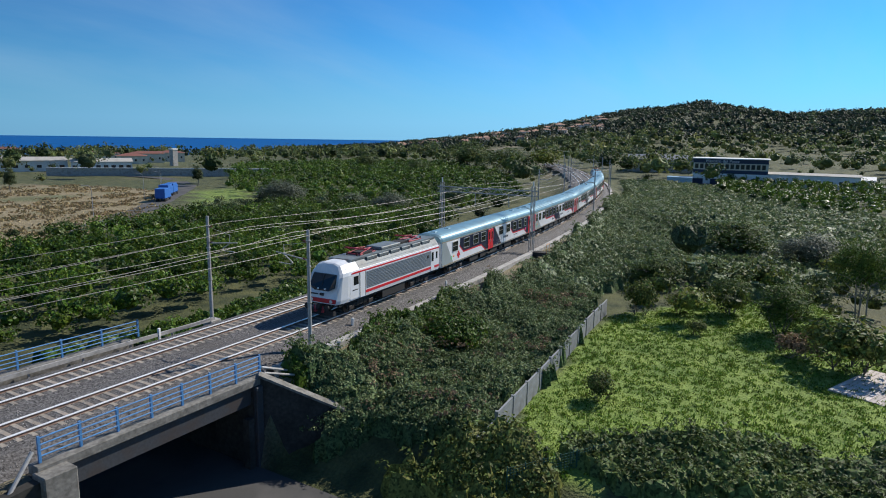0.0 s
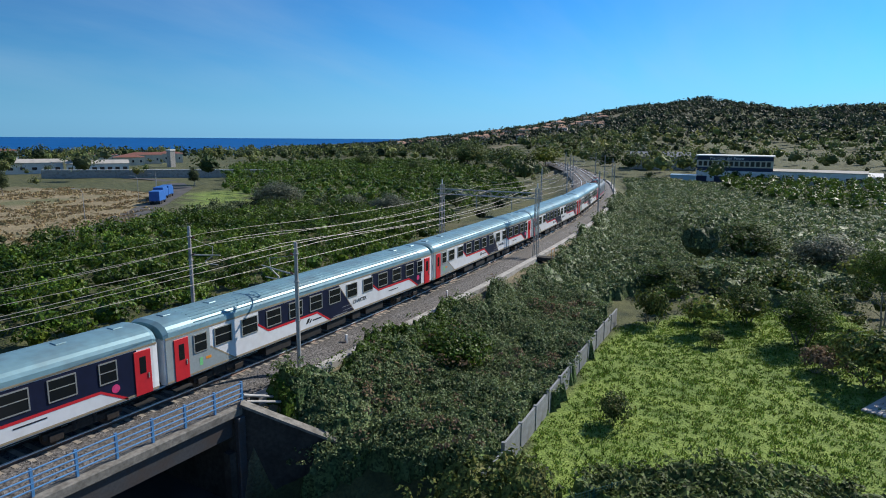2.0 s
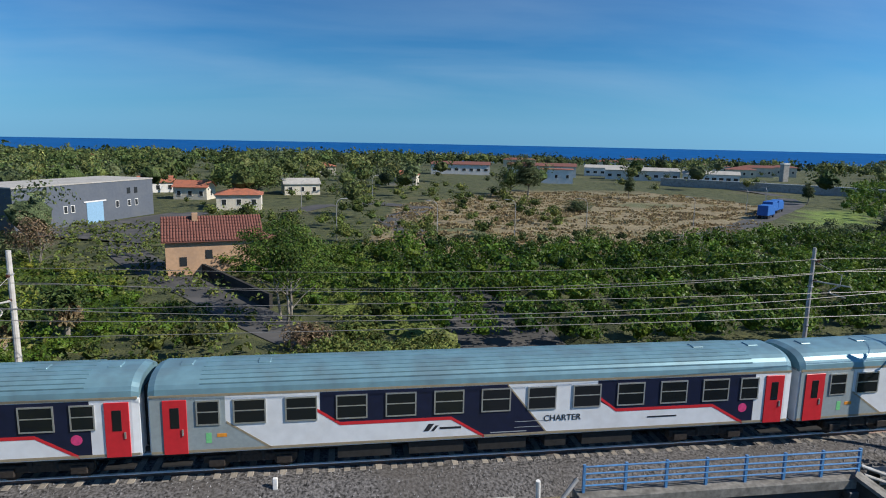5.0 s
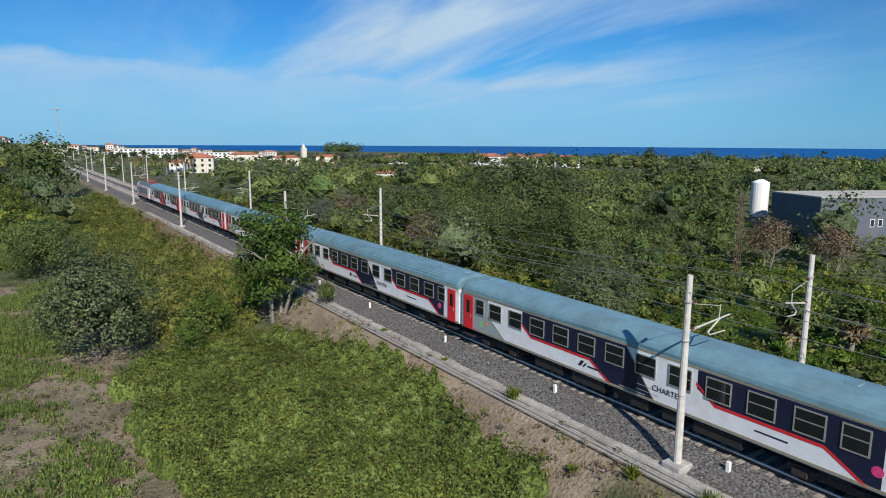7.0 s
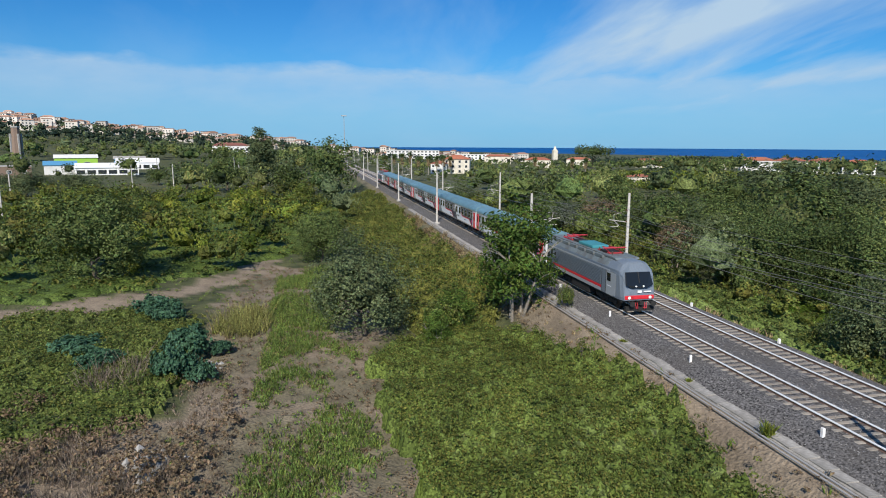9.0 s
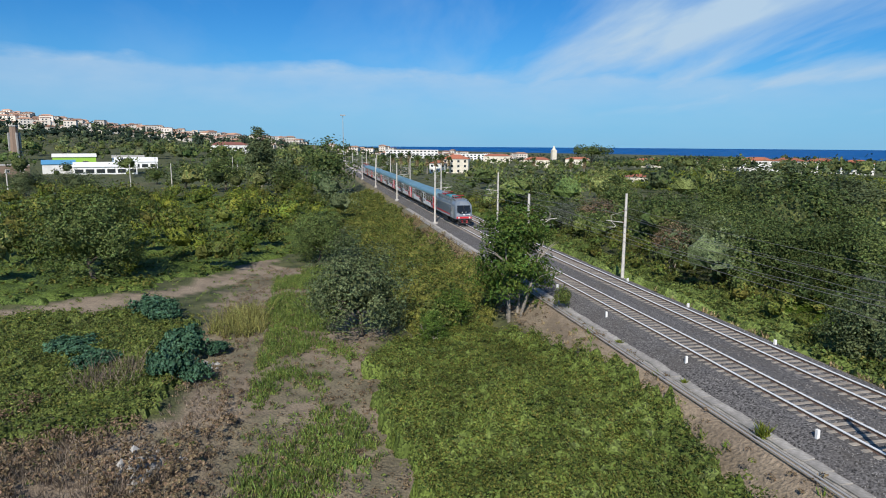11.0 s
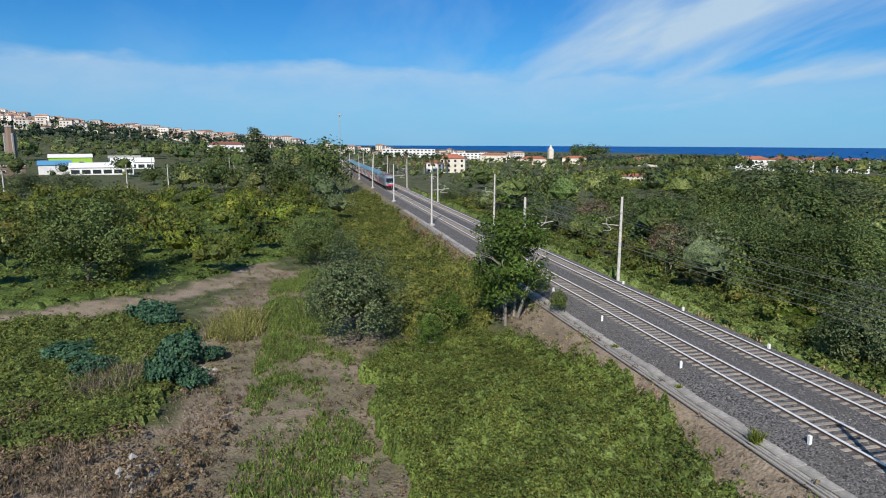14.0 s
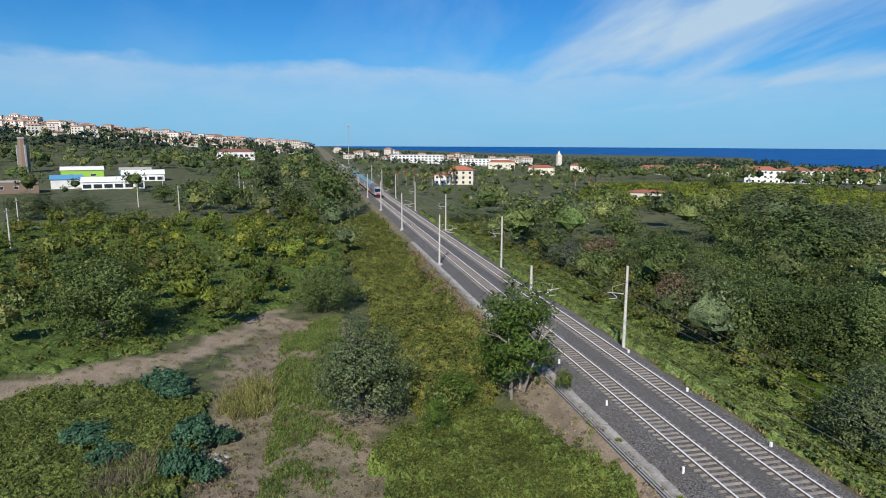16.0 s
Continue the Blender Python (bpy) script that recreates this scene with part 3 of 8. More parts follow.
ground_material(M_ground)
ground_mesh = mesh_np("ground", np.stack([GX, GY, GZ], -1).reshape(-1, 3), quads, M_ground, True)
d_track = GY - (track_y(GX) + 2.1)
r_all = np.hypot(GX, GY)
soil_w = (inside(GX + 1.6 * rough(GX, GY, 1.4, 5), GY + 1.6 * rough(GX, GY, 1.4, 6), DIRT) * 1.0 + ((d_track < -5.2) & (d_track > -9.2) & (GX < -16) & (GX > -75)) * 0.85 + (np.abs(d_track) < 7) * 0.5 + (0.55 + 0.45 * smooth01((rough(GX, GY, 1.1, 2) + 0.4) / 1.0)) * inside(GX + rough(GX, GY, 1.5, 7), GY + rough(GX, GY, 1.5, 8), CLEARING) * 0.95 + smooth01((rough(GX, GY, 1.7, 3) - 0.2) / 0.7) * inside(GX, GY, [(-24, -6), (-24, -34), (-44, -22), (-50, -10), (-40, -4)]) * 0.9).clip(0, 1)
lawn_w = (inside(GX, GY, LAWN) * 1.0  + inside(GX, GY, [(-60, 46), (-30, 46), (-26, 70), (-52, 74)]) * 0.8 + inside(GX, GY, [(95, 120), (118, 128), (140, 150), (128, 160)]) * 0.9).clip(0, 1)
dry_w = (inside(GX, GY, DRY_FIELD) * 1.0).clip(0, 1)
for key, w in (("soil", soil_w), ("lawn", lawn_w), ("dry", dry_w)):
    a = ground_mesh.attributes.new(key, "FLOAT", "POINT")
    a.data.foreach_set("value", w.astype(np.float32).ravel())
ground = tagged(new("ground", ground_mesh), "rolling ground of scrub, grass and dry earth", "ground", kind="structure")

M_sea = material("deep_blue_sea", (0.005, 0.085, 0.27), 0.55, grain=0.02, amount=0.2, spec=0.04, bump=0.0)
bm = bmesh.new()
ring = [bm.verts.new((4940 * math.cos(t), 4940 * math.sin(t), -22)) for t in (2 * math.pi * k / 96 for k in range(96))]
bm.faces.new(ring)
me = bpy.data.meshes.new("water")
bm.to_mesh(me)
bm.free()
me.materials.append(M_sea)
tagged(new("water", me), "calm deep blue sea reaching the horizon", "sea", kind="structure")

# ---- railway ----
S_LO, S_HI = -560.0, 330.0


def sweep(name, section, side, s0, s1, step, mat, closed=False):
    """A section of (across, up) points drawn along the line."""
    ss = np.arange(s0, s1 + step / 2, step)
    rows = []
    for s in ss:
        x, y, h = on_track(s, side)
        c, sn = math.cos(h), math.sin(h)
        rows.append([(x - sn * a, y + c * a, z) for a, z in section])
    V = np.array(rows).reshape(-1, 3)
    m, k = len(ss), len(section)
    i = np.arange(m * k).reshape(m, k)
    q = [np.stack([i[:-1, j], i[1:, j], i[1:, j + 1], i[:-1, j + 1]], -1) for j in range(k - 1)]
    if closed:
        q.append(np.stack([i[:-1, k - 1], i[1:, k - 1], i[1:, 0], i[:-1, 0]], -1))
    return mesh_np(name, V, np.concatenate(q)[:, ::-1], mat)


BALLAST = [(-3.05, -0.80), (-1.85, -0.24), (-1.3, -0.17), (1.3, -0.17), (2.07, -0.26), (2.85, -0.17), (5.45, -0.17), (6.0, -0.24), (7.1, -0.80)]
ballast = tagged(new("ballast_bed", sweep("ballast_bed", BALLAST, 0.0, S_LO, S_HI, 2.0, M_ballast)), "grey crushed stone ballast under double track", "ballast", kind="structure")
T2 = 4.15
# loose stones on the ballast near the camera
n_st = 26000
ss = rng.uniform(-75, 60, n_st)
aa = rng.uniform(-2.9, 7.0, n_st)
zz = np.interp(aa, [p[0] for p in BALLAST], [p[1] for p in BALLAST])
xx, yy = np.interp(ss, _gs, _gx), np.interp(ss, _gs, _gy)
cen = np.stack([xx, yy + aa, zz + 0.015], 1)
rad = rng.uniform(0.02, 0.05, (n_st, 1, 1))
tet = np.array([(1, 0, -0.4), (-0.6, 0.9, -0.4), (-0.6, -0.9, -0.4), (0, 0, 0.8)])
V = cen[:, None, :] + tet[None] * rad * rng.uniform(0.6, 1.3, (n_st, 4, 3))
base_i = np.arange(n_st)[:, None] * 4
tri = np.concatenate([base_i + np.array([[0, 1, 3]]), base_i + np.array([[1, 2, 3]]), base_i + np.array([[2, 0, 3]])])
stones = new("ballast_stones", mesh_np("ballast_stones", V.reshape(-1, 3), tri, M_stone))
tagged(stones, "loose grey ballast stones between the sleepers", "stones", kind="stuff")

for k, side in enumerate((0.0, T2)):
    for off in (-0.7525, 0.7525):
        rail = thing("rail", "rusty steel running rail, its polished head coloured white for glint", "rail", group="running rails", kind="structure")
        # head section is drawn wide so its painted white glint shows
        for nm, sec, mt in (("web", [(-0.07, -0.165), (-0.02, -0.13), (-0.02, -0.035), (-0.036, -0.03), (-0.036, -0.004), (0.036, -0.004), (0.036, -0.03), (0.02, -0.035), (0.02, -0.13), (0.07, -0.165)], M_rail), ("rail_head", [(-0.056, -0.036), (-0.052, 0.004), (0.052, 0.004), (0.056, -0.036)], M_rail_top)):
            o = new(nm, sweep(nm, [(a + off, z) for a, z in sec], side, S_LO, S_HI, 3.0, mt))
            o.parent = rail

# sleepers: the nearest as pieces, the rest joined
bm = boxes((-0.13, 0.13, -1.22, 1.22, -0.30, -0.15))
bevel(bm, 0.02)
sl_me = bpy.data.meshes.new("sleeper")
bm.to_mesh(sl_me)
bm.free()
sl_me.materials.append(M_sleeper)
track_sets = []
rest_v, rest_q = [], []
for side in (0.0, T2):
    deck = thing("track", "ballasted railway track on pale concrete sleepers", "track", group="tracks", kind="structure")
    for s in np.arange(S_LO, S_HI, 0.62):
        x, y, h = on_track(s, side)
        if -62 < s < 28:
            o = new("sleeper", sl_me)
            o.parent = deck
            o.matrix_basis = pose(x, y, 0, 0, 0, math.degrees(h))
        elif s < -62 or s > 28:
            c, sn = math.cos(h), math.sin(h)
            p = np.array([(-0.13, -1.22), (0.13, -1.22), (0.13, 1.22), (-0.13, 1.22)])
            w = np.stack([x + p[:, 0] * c - p[:, 1] * sn, y + p[:, 0] * sn + p[:, 1] * c], 1)
            b0 = sum(len(v) for v in rest_v)
            rest_v.append(np.concatenate([np.c_[w, np.full(4, -0.30)], np.c_[w, np.full(4, -0.148)]]))
            rest_q.append(np.array([[4, 5, 6, 7], [0, 1, 5, 4], [1, 2, 6, 5], [2, 3, 7, 6], [3, 0, 4, 7]]) + b0)
tagged(new("far_sleepers", mesh_np("far_sleepers", np.concatenate(rest_v), np.concatenate(rest_q), M_sleeper)), "concrete sleepers of the distant track", "sleepers", kind="stuff")

# cable trough with cover slabs along the near shoulder, and the pipe beside it
trough = thing("cable_trough", "broken pale concrete cable trough along the ballast shoulder", "cable trough", kind="structure")
o = new("channel", sweep("channel", [(-0.42, -1.0), (-0.42, -0.72), (-0.30, -0.70), (0.30, -0.70), (0.42, -0.72), (0.42, -1.0)], -3.35, -130, 7, 2.0, M_trough))
o.parent = trough
bm = boxes((-0.49, 0.49, -0.33, 0.33, 0, 0.07))
bevel(bm, 0.015)
slab_me = bpy.data.meshes.new("cover_slab")
bm.to_mesh(slab_me)
bm.free()
slab_me.materials.append(M_trough)
for s in np.arange(-110, 7, 1.02):
    x, y, h = on_track(s, -3.35)
    o = new("cover_slab", slab_me)
    o.parent = trough
    o.matrix_basis = pose(x + rng.normal(0, 0.02), y + rng.normal(0, 0.04), -0.71 + rng.uniform(0, 0.03), rng.normal(0, 2.0), rng.normal(0, 1.5), math.degrees(h) + rng.normal(0, 2.2))
wall2 = thing("cable_trough", "long concrete kerb and trough along the shoulder", "cable trough", kind="structure")
o = new("channel", sweep("channel", [(-0.35, -1.2), (-0.35, -0.42), (-0.22, -0.40), (0.22, -0.40), (0.30, -0.42), (0.30, -0.9)], -3.45, 22, 200, 2.0, M_conc_light))
o.parent = wall2
pipe = thing("cable_pipe", "thin grey cable pipe lying beside the trough", "pipe", kind="structure")
for k, (of, zz0) in enumerate(((-4.0, -0.66), (-4.15, -0.74))):
    sec = [(0.05 * math.cos(t), zz0 + 0.05 * math.sin(t)) for t in (2 * math.pi * j / 8 for j in range(8))]
    o = new("conduit", sweep("conduit", sec, of, -120, 8, 1.5, M_pipe, True))
    o.parent = pipe

# white distance pegs
bm = boxes((-0.09, 0.09, -0.07, 0.07, -0.7, 0.12))
bevel(bm, 0.02)
peg = thing("track_peg", "short white painted track marker peg in the ballast", "marker peg", group="white track pegs")
part("post", bm, M_peg, peg)
peg.matrix_basis = pose(-13.1, 22.35, 0)
for x, y in [(-2.2, 22.35), (-22.9, 22.35), (-33.1, 22.35), (-43.6, 22.35), (-53.3, 22.35), (-63.4, 22.35), (-34.9, 30.0), (-44.7, 30.0), (-24.6, 30.0), (-14.4, 30.0), (-54.6, 30.0), (22.5, 31.6), (31.5, 22.6), (45.5, 23.2)]:
    copy_thing(peg, pose(x, y, 0, 0, 0, rng.uniform(-20, 20)))


# ---- overhead line ----
def mast(x, y, height, arm, heading=0.0, concrete=False, lattice=False):
    """A line mast; arm is the reach towards the track, with its sign."""
    ob = thing("catenary_mast", "tall pale concrete catenary mast with a steel cantilever" if concrete else "grey steel catenary mast with a cantilever arm", "mast", pose(x, y, -0.5, 0, 0, math.degrees(heading)), group="catenary masts")
    bm = bmesh.new()
    tube(bm, (0, 0, -0.3), (0, 0, height + 0.5), 0.17 if concrete else 0.13, 0.115 if concrete else 0.10, 10)
    part("pole", bm, M_mast_conc if concrete else M_mast, ob, smooth=False)
    part("footing", bevel(boxes((-0.45, 0.45, -0.45, 0.45, -1.2, 0.12)), 0.04), M_conc_light, ob)
    if arm:
        zt, zb = 6.75, 5.55
        bm = bmesh.new()
        tube(bm, (0, 0, zb + 0.15), (0, arm * 0.3, zb + 0.22), 0.055, n=8)
        tube(bm, (0, arm * 0.3, zb + 0.22), (0, arm * 1.05, zb + 0.42), 0.045, 0.038, n=8)
        tube(bm, (0, arm * 0.78, zb + 0.34), (0, arm * 0.80, zb + 0.95), 0.025, n=6)
        tube(bm, (0, 0, zt + 0.1), (0, arm * 0.79, zb + 0.9), 0.014, n=5)
        part("cantilever", bm, M_arm, ob)
        bm = bmesh.new()
        tube(bm, (0, arm * 0.80, zb + 0.34), (0, arm * 0.52, zb - 0.12), 0.04, n=6)
        tube(bm, (0, arm * 0.52, zb - 0.12), (0, arm * 0.58, zb - 0.26), 0.04, n=6)
        tube(bm, (0, arm * 0.58, zb - 0.26), (0, arm * 0.95, zb - 0.24), 0.03, n=6)
        part("steady_arm", bm, M_arm, ob)
        for z in (zb + 0.19, zt + 0.1):
            bm = bmesh.new()
            for k in range(3):
                tube(bm, (0, arm * (0.08 + 0.03 * k), z + 0.02 * k), (0, arm * (0.10 + 0.03 * k), z + 0.02 * k), 0.07, n=8)
            part("insulator", bm, M_insul, ob)
    for z in (6.9, 5.3, 3.0):
        part("collar", tube(bmesh.new(), (0, 0, z), (0, 0, z + 0.06), 0.165, n=10), M_mast, ob)
    return ob


for x, y, hgt, arm, cc in [(26.2, 21.75, 7.1, 2.6, False), (-14.8, 21.45, 7.5, 2.8, True), (-58.8, 21.4, 7.9, 2.8, True), (-104, 21.4, 7.9, 2.8, True), (-148, 21.4, 8, 2.8, True), (-192, 21.4, 8, 2.8, True), (-236, 21.4, 8, 2.8, True), (-280, 21.4, 8, 2.8, True), (-325, 21.4, 8, 2.8, True),
                           (27.0, 31.9, 7.1, -2.8, False), (-14.5, 30.3, 7.5, -1.9, True), (-56.4, 30.4, 8.0, -1.9, True), (-98, 30.4, 8.1, -1.9, True), (-142, 30.6, 8.1, -1.9, True), (-186, 30.8, 8.1, -1.9, True), (-230, 31, 8.1, -1.9, True), (-274, 31, 8.1, -1.9, True), (-318, 31, 8.1, -1.9, True)]:
    mast(x, y, hgt, arm, 0.0, cc)
for s in (108, 142, 176, 206, 236):
    x, y, h = on_track(s, -3.2)
    mast(x, y, 7.2, 2.6, h)
    x, y, h = on_track(s + 3, T2 + 3.2)
    mast(x, y, 7.2, -2.6, h)

# portal gantry
g0x, g0y, gh = on_track(66.5, -3.4)
g1x, g1y, _ = on_track(66.5, T2 + 4.2)
span = math.hypot(g1x - g0x, g1y - g0y)
gantry = thing("catenary_gantry", "grey lattice steel portal gantry spanning both tracks", "gantry", pose(g0x, g0y, -0.6, 0, 0, math.degrees(gh)))
for y0 in (0, span):
    bm = bmesh.new()
    for dx in (-0.35, 0.35):
        for dy in (-0.22, 0.22):
            tube(bm, (dx, y0 + dy, -0.5), (dx * 0.55, y0 + dy * 0.7, 7.9), 0.05, n=6)
    for k in range(9):
        z0, z1 = k * 0.86, (k + 1) * 0.86
        f0, f1 = 1 - 0.45 * z0 / 7.9, 1 - 0.45 * z1 / 7.9
        sgn = 1 if k % 2 else -1
        for dy in (-0.2, 0.2):
            tube(bm, (-0.35 * f0 * sgn, y0 + dy, z0), (0.35 * f1 * sgn, y0 + dy, z1), 0.025, n=4)
    part("tower", bm, M_mast, gantry)
    part("insulator", tube(bmesh.new(), (0, y0, 7.9), (0, y0, 8.45), 0.10, 0.06), M_peg, gantry)
bm = bmesh.new()
for dx in (-0.25, 0.25):
    for z in (6.75, 7.35):
        tube(bm, (dx, -0.6, z), (dx, span + 0.6, z), 0.045, n=6)
for k in range(16):
    y0, y1 = span * k / 16, span * (k + 1) / 16
    for dx in (-0.25, 0.25):
        tube(bm, (dx, y0, 6.75 if k % 2 else 7.35), (dx, y1, 7.35 if k % 2 else 6.75), 0.022, n=4)
part("truss", bm, M_mast, gantry)
for y0 in (3.0, 7.3):
    part("drop_post", tube(bmesh.new(), (0, y0, 5.3), (0, y0, 6.8), 0.05), M_mast, gantry)
part("platform", boxes((-0.6, 0.6, -2.0, -0.3, -0.2, 0.25)), M_conc, gantry)
part("service_rail", tube(tube(tube(bmesh.new(), (-0.6, -2, 0.25), (-0.6, -2, 1.25), 0.03), (0.6, -2, 0.25), (0.6, -2, 1.25), 0.03), (-0.6, -2, 1.25), (0.6, -2, 1.25), 0.03), M_orange, gantry)


def wire(side, z, sag, r, label, spans=44.0):
    ss = np.arange(-420, 240, 4.0)
    bm_v = []
    for s in ss:
        x, y, h = on_track(s, side)
        u = ((s + 14.8) % spans) / spans
        zz1 = z - sag * 4 * u * (1 - u)
        c, sn = math.cos(h), math.sin(h)
        bm_v.append([(x - sn * a, y + c * a, zz1 + b) for a, b in ((-r, 0), (0, r), (r, 0), (0, -r))])
    V = np.array(bm_v).reshape(-1, 3)
    i = np.arange(len(V)).reshape(-1, 4)
    q = np.concatenate([np.stack([i[:-1, j], i[1:, j], i[1:, (j + 1) % 4], i[:-1, (j + 1) % 4]], -1) for j in range(4)])
    tagged(new("overhead_wire", mesh_np("overhead_wire", V, q, M_wire)), label, "wire", group="overhead wires")


for side in (0.0, T2):
    wire(side, 5.25, 0.05, 0.014, "taut copper contact wire above the track")
    wire(side + 0.1, 6.55, 0.85, 0.014, "sagging catenary carrier cable above the track")
wire(-2.95, 6.9, 0.5, 0.012, "earth cable strung from mast to mast")
wire(T2 + 2.2, 6.7, 0.5, 0.012, "earth cable strung from mast to mast")
wire(T2 + 2.4, 5.9, 0.6, 0.012, "feeder cable strung along the seaward masts")

# ---- bridge ----
bridge = thing("railway_bridge", "short concrete railway bridge over a sunken lane", "bridge", kind="structure")
part("edge_beam", bevel(boxes((8.9, 20.9, 20.05, 20.75, -0.55, -0.12)), 0.04), M_conc_edge, bridge, "weathered pale concrete edge beam")
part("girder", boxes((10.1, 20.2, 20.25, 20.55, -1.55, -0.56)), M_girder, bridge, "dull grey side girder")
# deck, abutments and wing walls hold their shade in the concrete colour
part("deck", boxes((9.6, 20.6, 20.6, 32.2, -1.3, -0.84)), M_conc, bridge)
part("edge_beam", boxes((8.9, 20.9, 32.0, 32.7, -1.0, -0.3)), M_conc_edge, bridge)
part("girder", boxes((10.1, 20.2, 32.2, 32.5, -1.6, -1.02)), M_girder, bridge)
part("abutment", boxes((19.9, 20.9, 20.1, 32.6, -6.5, -0.86)), M_conc, bridge, "stained concrete abutment, coloured darker for shade")
part("abutment", boxes((8.9, 9.95, 20.1, 32.6, -6.5, -0.86)), M_conc, bridge, "stained concrete abutment, coloured darker for shade")
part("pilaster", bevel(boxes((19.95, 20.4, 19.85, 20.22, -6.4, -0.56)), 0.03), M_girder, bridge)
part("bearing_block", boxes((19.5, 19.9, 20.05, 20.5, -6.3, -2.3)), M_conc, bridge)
part("pilaster", bevel(boxes((8.75, 10.05, 19.3, 20.2, -6.2, -0.3)), 0.05), M_conc_edge, bridge, "leaning pale concrete end pier")
bm = bmesh.new()
wing = [(20.35, 20.1), (26.2, 13.6)]
ux, uy = (wing[1][0] - wing[0][0]), (wing[1][1] - wing[0][1])
L = math.hypot(ux, uy)
ux, uy = ux / L, uy / L
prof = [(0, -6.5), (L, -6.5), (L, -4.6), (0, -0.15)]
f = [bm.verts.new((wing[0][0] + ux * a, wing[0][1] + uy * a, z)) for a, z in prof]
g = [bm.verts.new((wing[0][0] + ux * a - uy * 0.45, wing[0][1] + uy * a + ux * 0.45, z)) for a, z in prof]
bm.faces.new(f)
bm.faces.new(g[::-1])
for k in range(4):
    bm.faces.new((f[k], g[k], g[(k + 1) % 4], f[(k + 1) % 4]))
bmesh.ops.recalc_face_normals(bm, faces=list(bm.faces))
part("wing_wall", bm, M_conc, bridge, "sloping concrete wing wall, coloured dark for stain and shade")
bm = bmesh.new()
f = [Vector((wing[0][0] + ux * a - uy * 0.2, wing[0][1] + uy * a + ux * 0.2, z)) for a, z in ((0, -0.1), (L, -4.55))]
q = 0.34
vv = [bm.verts.new(p) for p in (f[0] + Vector((uy * -q, ux * q, 0)), f[0] - Vector((uy * -q, ux * q, 0)), f[1] - Vector((uy * -q, ux * q, 0)), f[1] + Vector((uy * -q, ux * q, 0)))]
ww = [bm.verts.new(v.co + Vector((0, 0, 0.14))) for v in vv]
bm.faces.new(ww)
for k in range(4):
    bm.faces.new((vv[k], vv[(k + 1) % 4], ww[(k + 1) % 4], ww[k]))
bmesh.ops.recalc_face_normals(bm, faces=list(bm.faces))
part("coping", bm, M_conc_edge, bridge, "pale coping along the wing wall")
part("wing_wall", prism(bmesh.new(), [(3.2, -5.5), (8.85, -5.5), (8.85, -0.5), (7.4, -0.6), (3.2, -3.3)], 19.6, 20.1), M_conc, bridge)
lane = tagged(new("road", mesh_np("road", np.array([(x, y, -5.14) for y in (-39, 10, 40, 74) for x in (10.2, 20.0)]), np.array([[0, 1, 3, 2], [2, 3, 5, 4], [4, 5, 7, 6]]), M_asphalt)), "sunken asphalt lane under the bridge", "road", kind="structure")


def railing(x0, x1, y, z0, n, group):
    ob = thing("bridge_railing", "blue painted steel bridge railing with four rails", "railing", group=group)
    step = (x1 - x0) / n
    bm = boxes((-0.05, 0.05, -0.05, 0.05, 0, 1.12))
    first = part("post", bm, M_blue_rail, ob)
    first.matrix_basis = pose(x0, y, z0)
    for k in range(1, n + 1):
        twin(first, pose(x0 + k * step, y, z0))
    for z in (0.28, 0.52, 0.76, 1.04):
        part("crossbar", tube(bmesh.new(), (x0, y - 0.03, z0 + z), (x1, y - 0.03, z0 + z), 0.035, n=6), M_blue_rail, ob)
    return ob


railing(9.2, 20.7, 20.4, -0.12, 7, "bridge railings")
railing(2.0, 21.5, 32.35, -0.3, 8, "bridge railings")
strut = thing("fallen_pole", "grey fallen steel post leaning at the bridge end", "post")
part("bar", tube(bmesh.new(), (8.9, 20.3, 0.5), (7.0, 19.6, -1.4), 0.08), M_mast, strut)
part("bar", tube(bmesh.new(), (7.6, 20.8, -0.7), (7.5, 20.6, 0.35), 0.09), M_peg, strut)
strut = thing("fallen_pole", "grey steel strut lying from the railing to the ground", "post")
part("bar", tube(bmesh.new(), (20.8, 20.4, 0.25), (23.2, 20.6, -0.75), 0.07), M_mast, strut)
part("bar", tube(bmesh.new(), (20.9, 20.3, -0.1), (23.0, 20.1, -0.85), 0.07), M_conc_light, strut)
guard = thing("guard_rail", "long pale guard rail along the seaward shoulder", "guard rail", kind="structure")
part("crossbar", boxes((-10, 27, 31.55, 31.65, -0.42, -0.18)), M_conc_light, guard)
pst = part("post", boxes((-0.05, 0.05, -0.05, 0.05, -0.6, 0.3)), M_mast, guard)
pst.matrix_basis = pose(-10, 31.7, -0.45)
for k in range(1, 13):
    twin(pst, pose(-10 + k * 3.05, 31.7, -0.45))

# ---- train ----
HALF = 1.41


def shell(bm, length, section, inset=0.0):
    """A hull: the section (y, z) from one side over the top to the other, along x, closed at both ends."""
    n = len(section)
    ends = []
    for x, k in ((-length / 2, 1 - inset), (-length / 2 + 0.25, 1.0), (length / 2 - 0.25, 1.0), (length / 2, 1 - inset)):
        ends.append([bm.verts.new((x, y * k, z if z < 2 else 2 + (z - 2) * k)) for y, z in section])
    for a, b in zip(ends, ends[1:]):
        for k in range(n - 1):
            bm.faces.new((a[k], a[k + 1], b[k + 1], b[k]))
        bm.faces.new((a[n - 1], a[0], b[0], b[n - 1]))
    bm.faces.new(ends[0][::-1])
    bm.faces.new(ends[-1])
    bmesh.ops.recalc_face_normals(bm, faces=list(bm.faces))
    return bm


def side_panel(poly, depth):
    """A thin plate in the coach's side plane; u runs from the leading end."""
    return prism(bmesh.new(), [(u - 13.05, z) for u, z in poly], -HALF - depth, -HALF + 0.02)


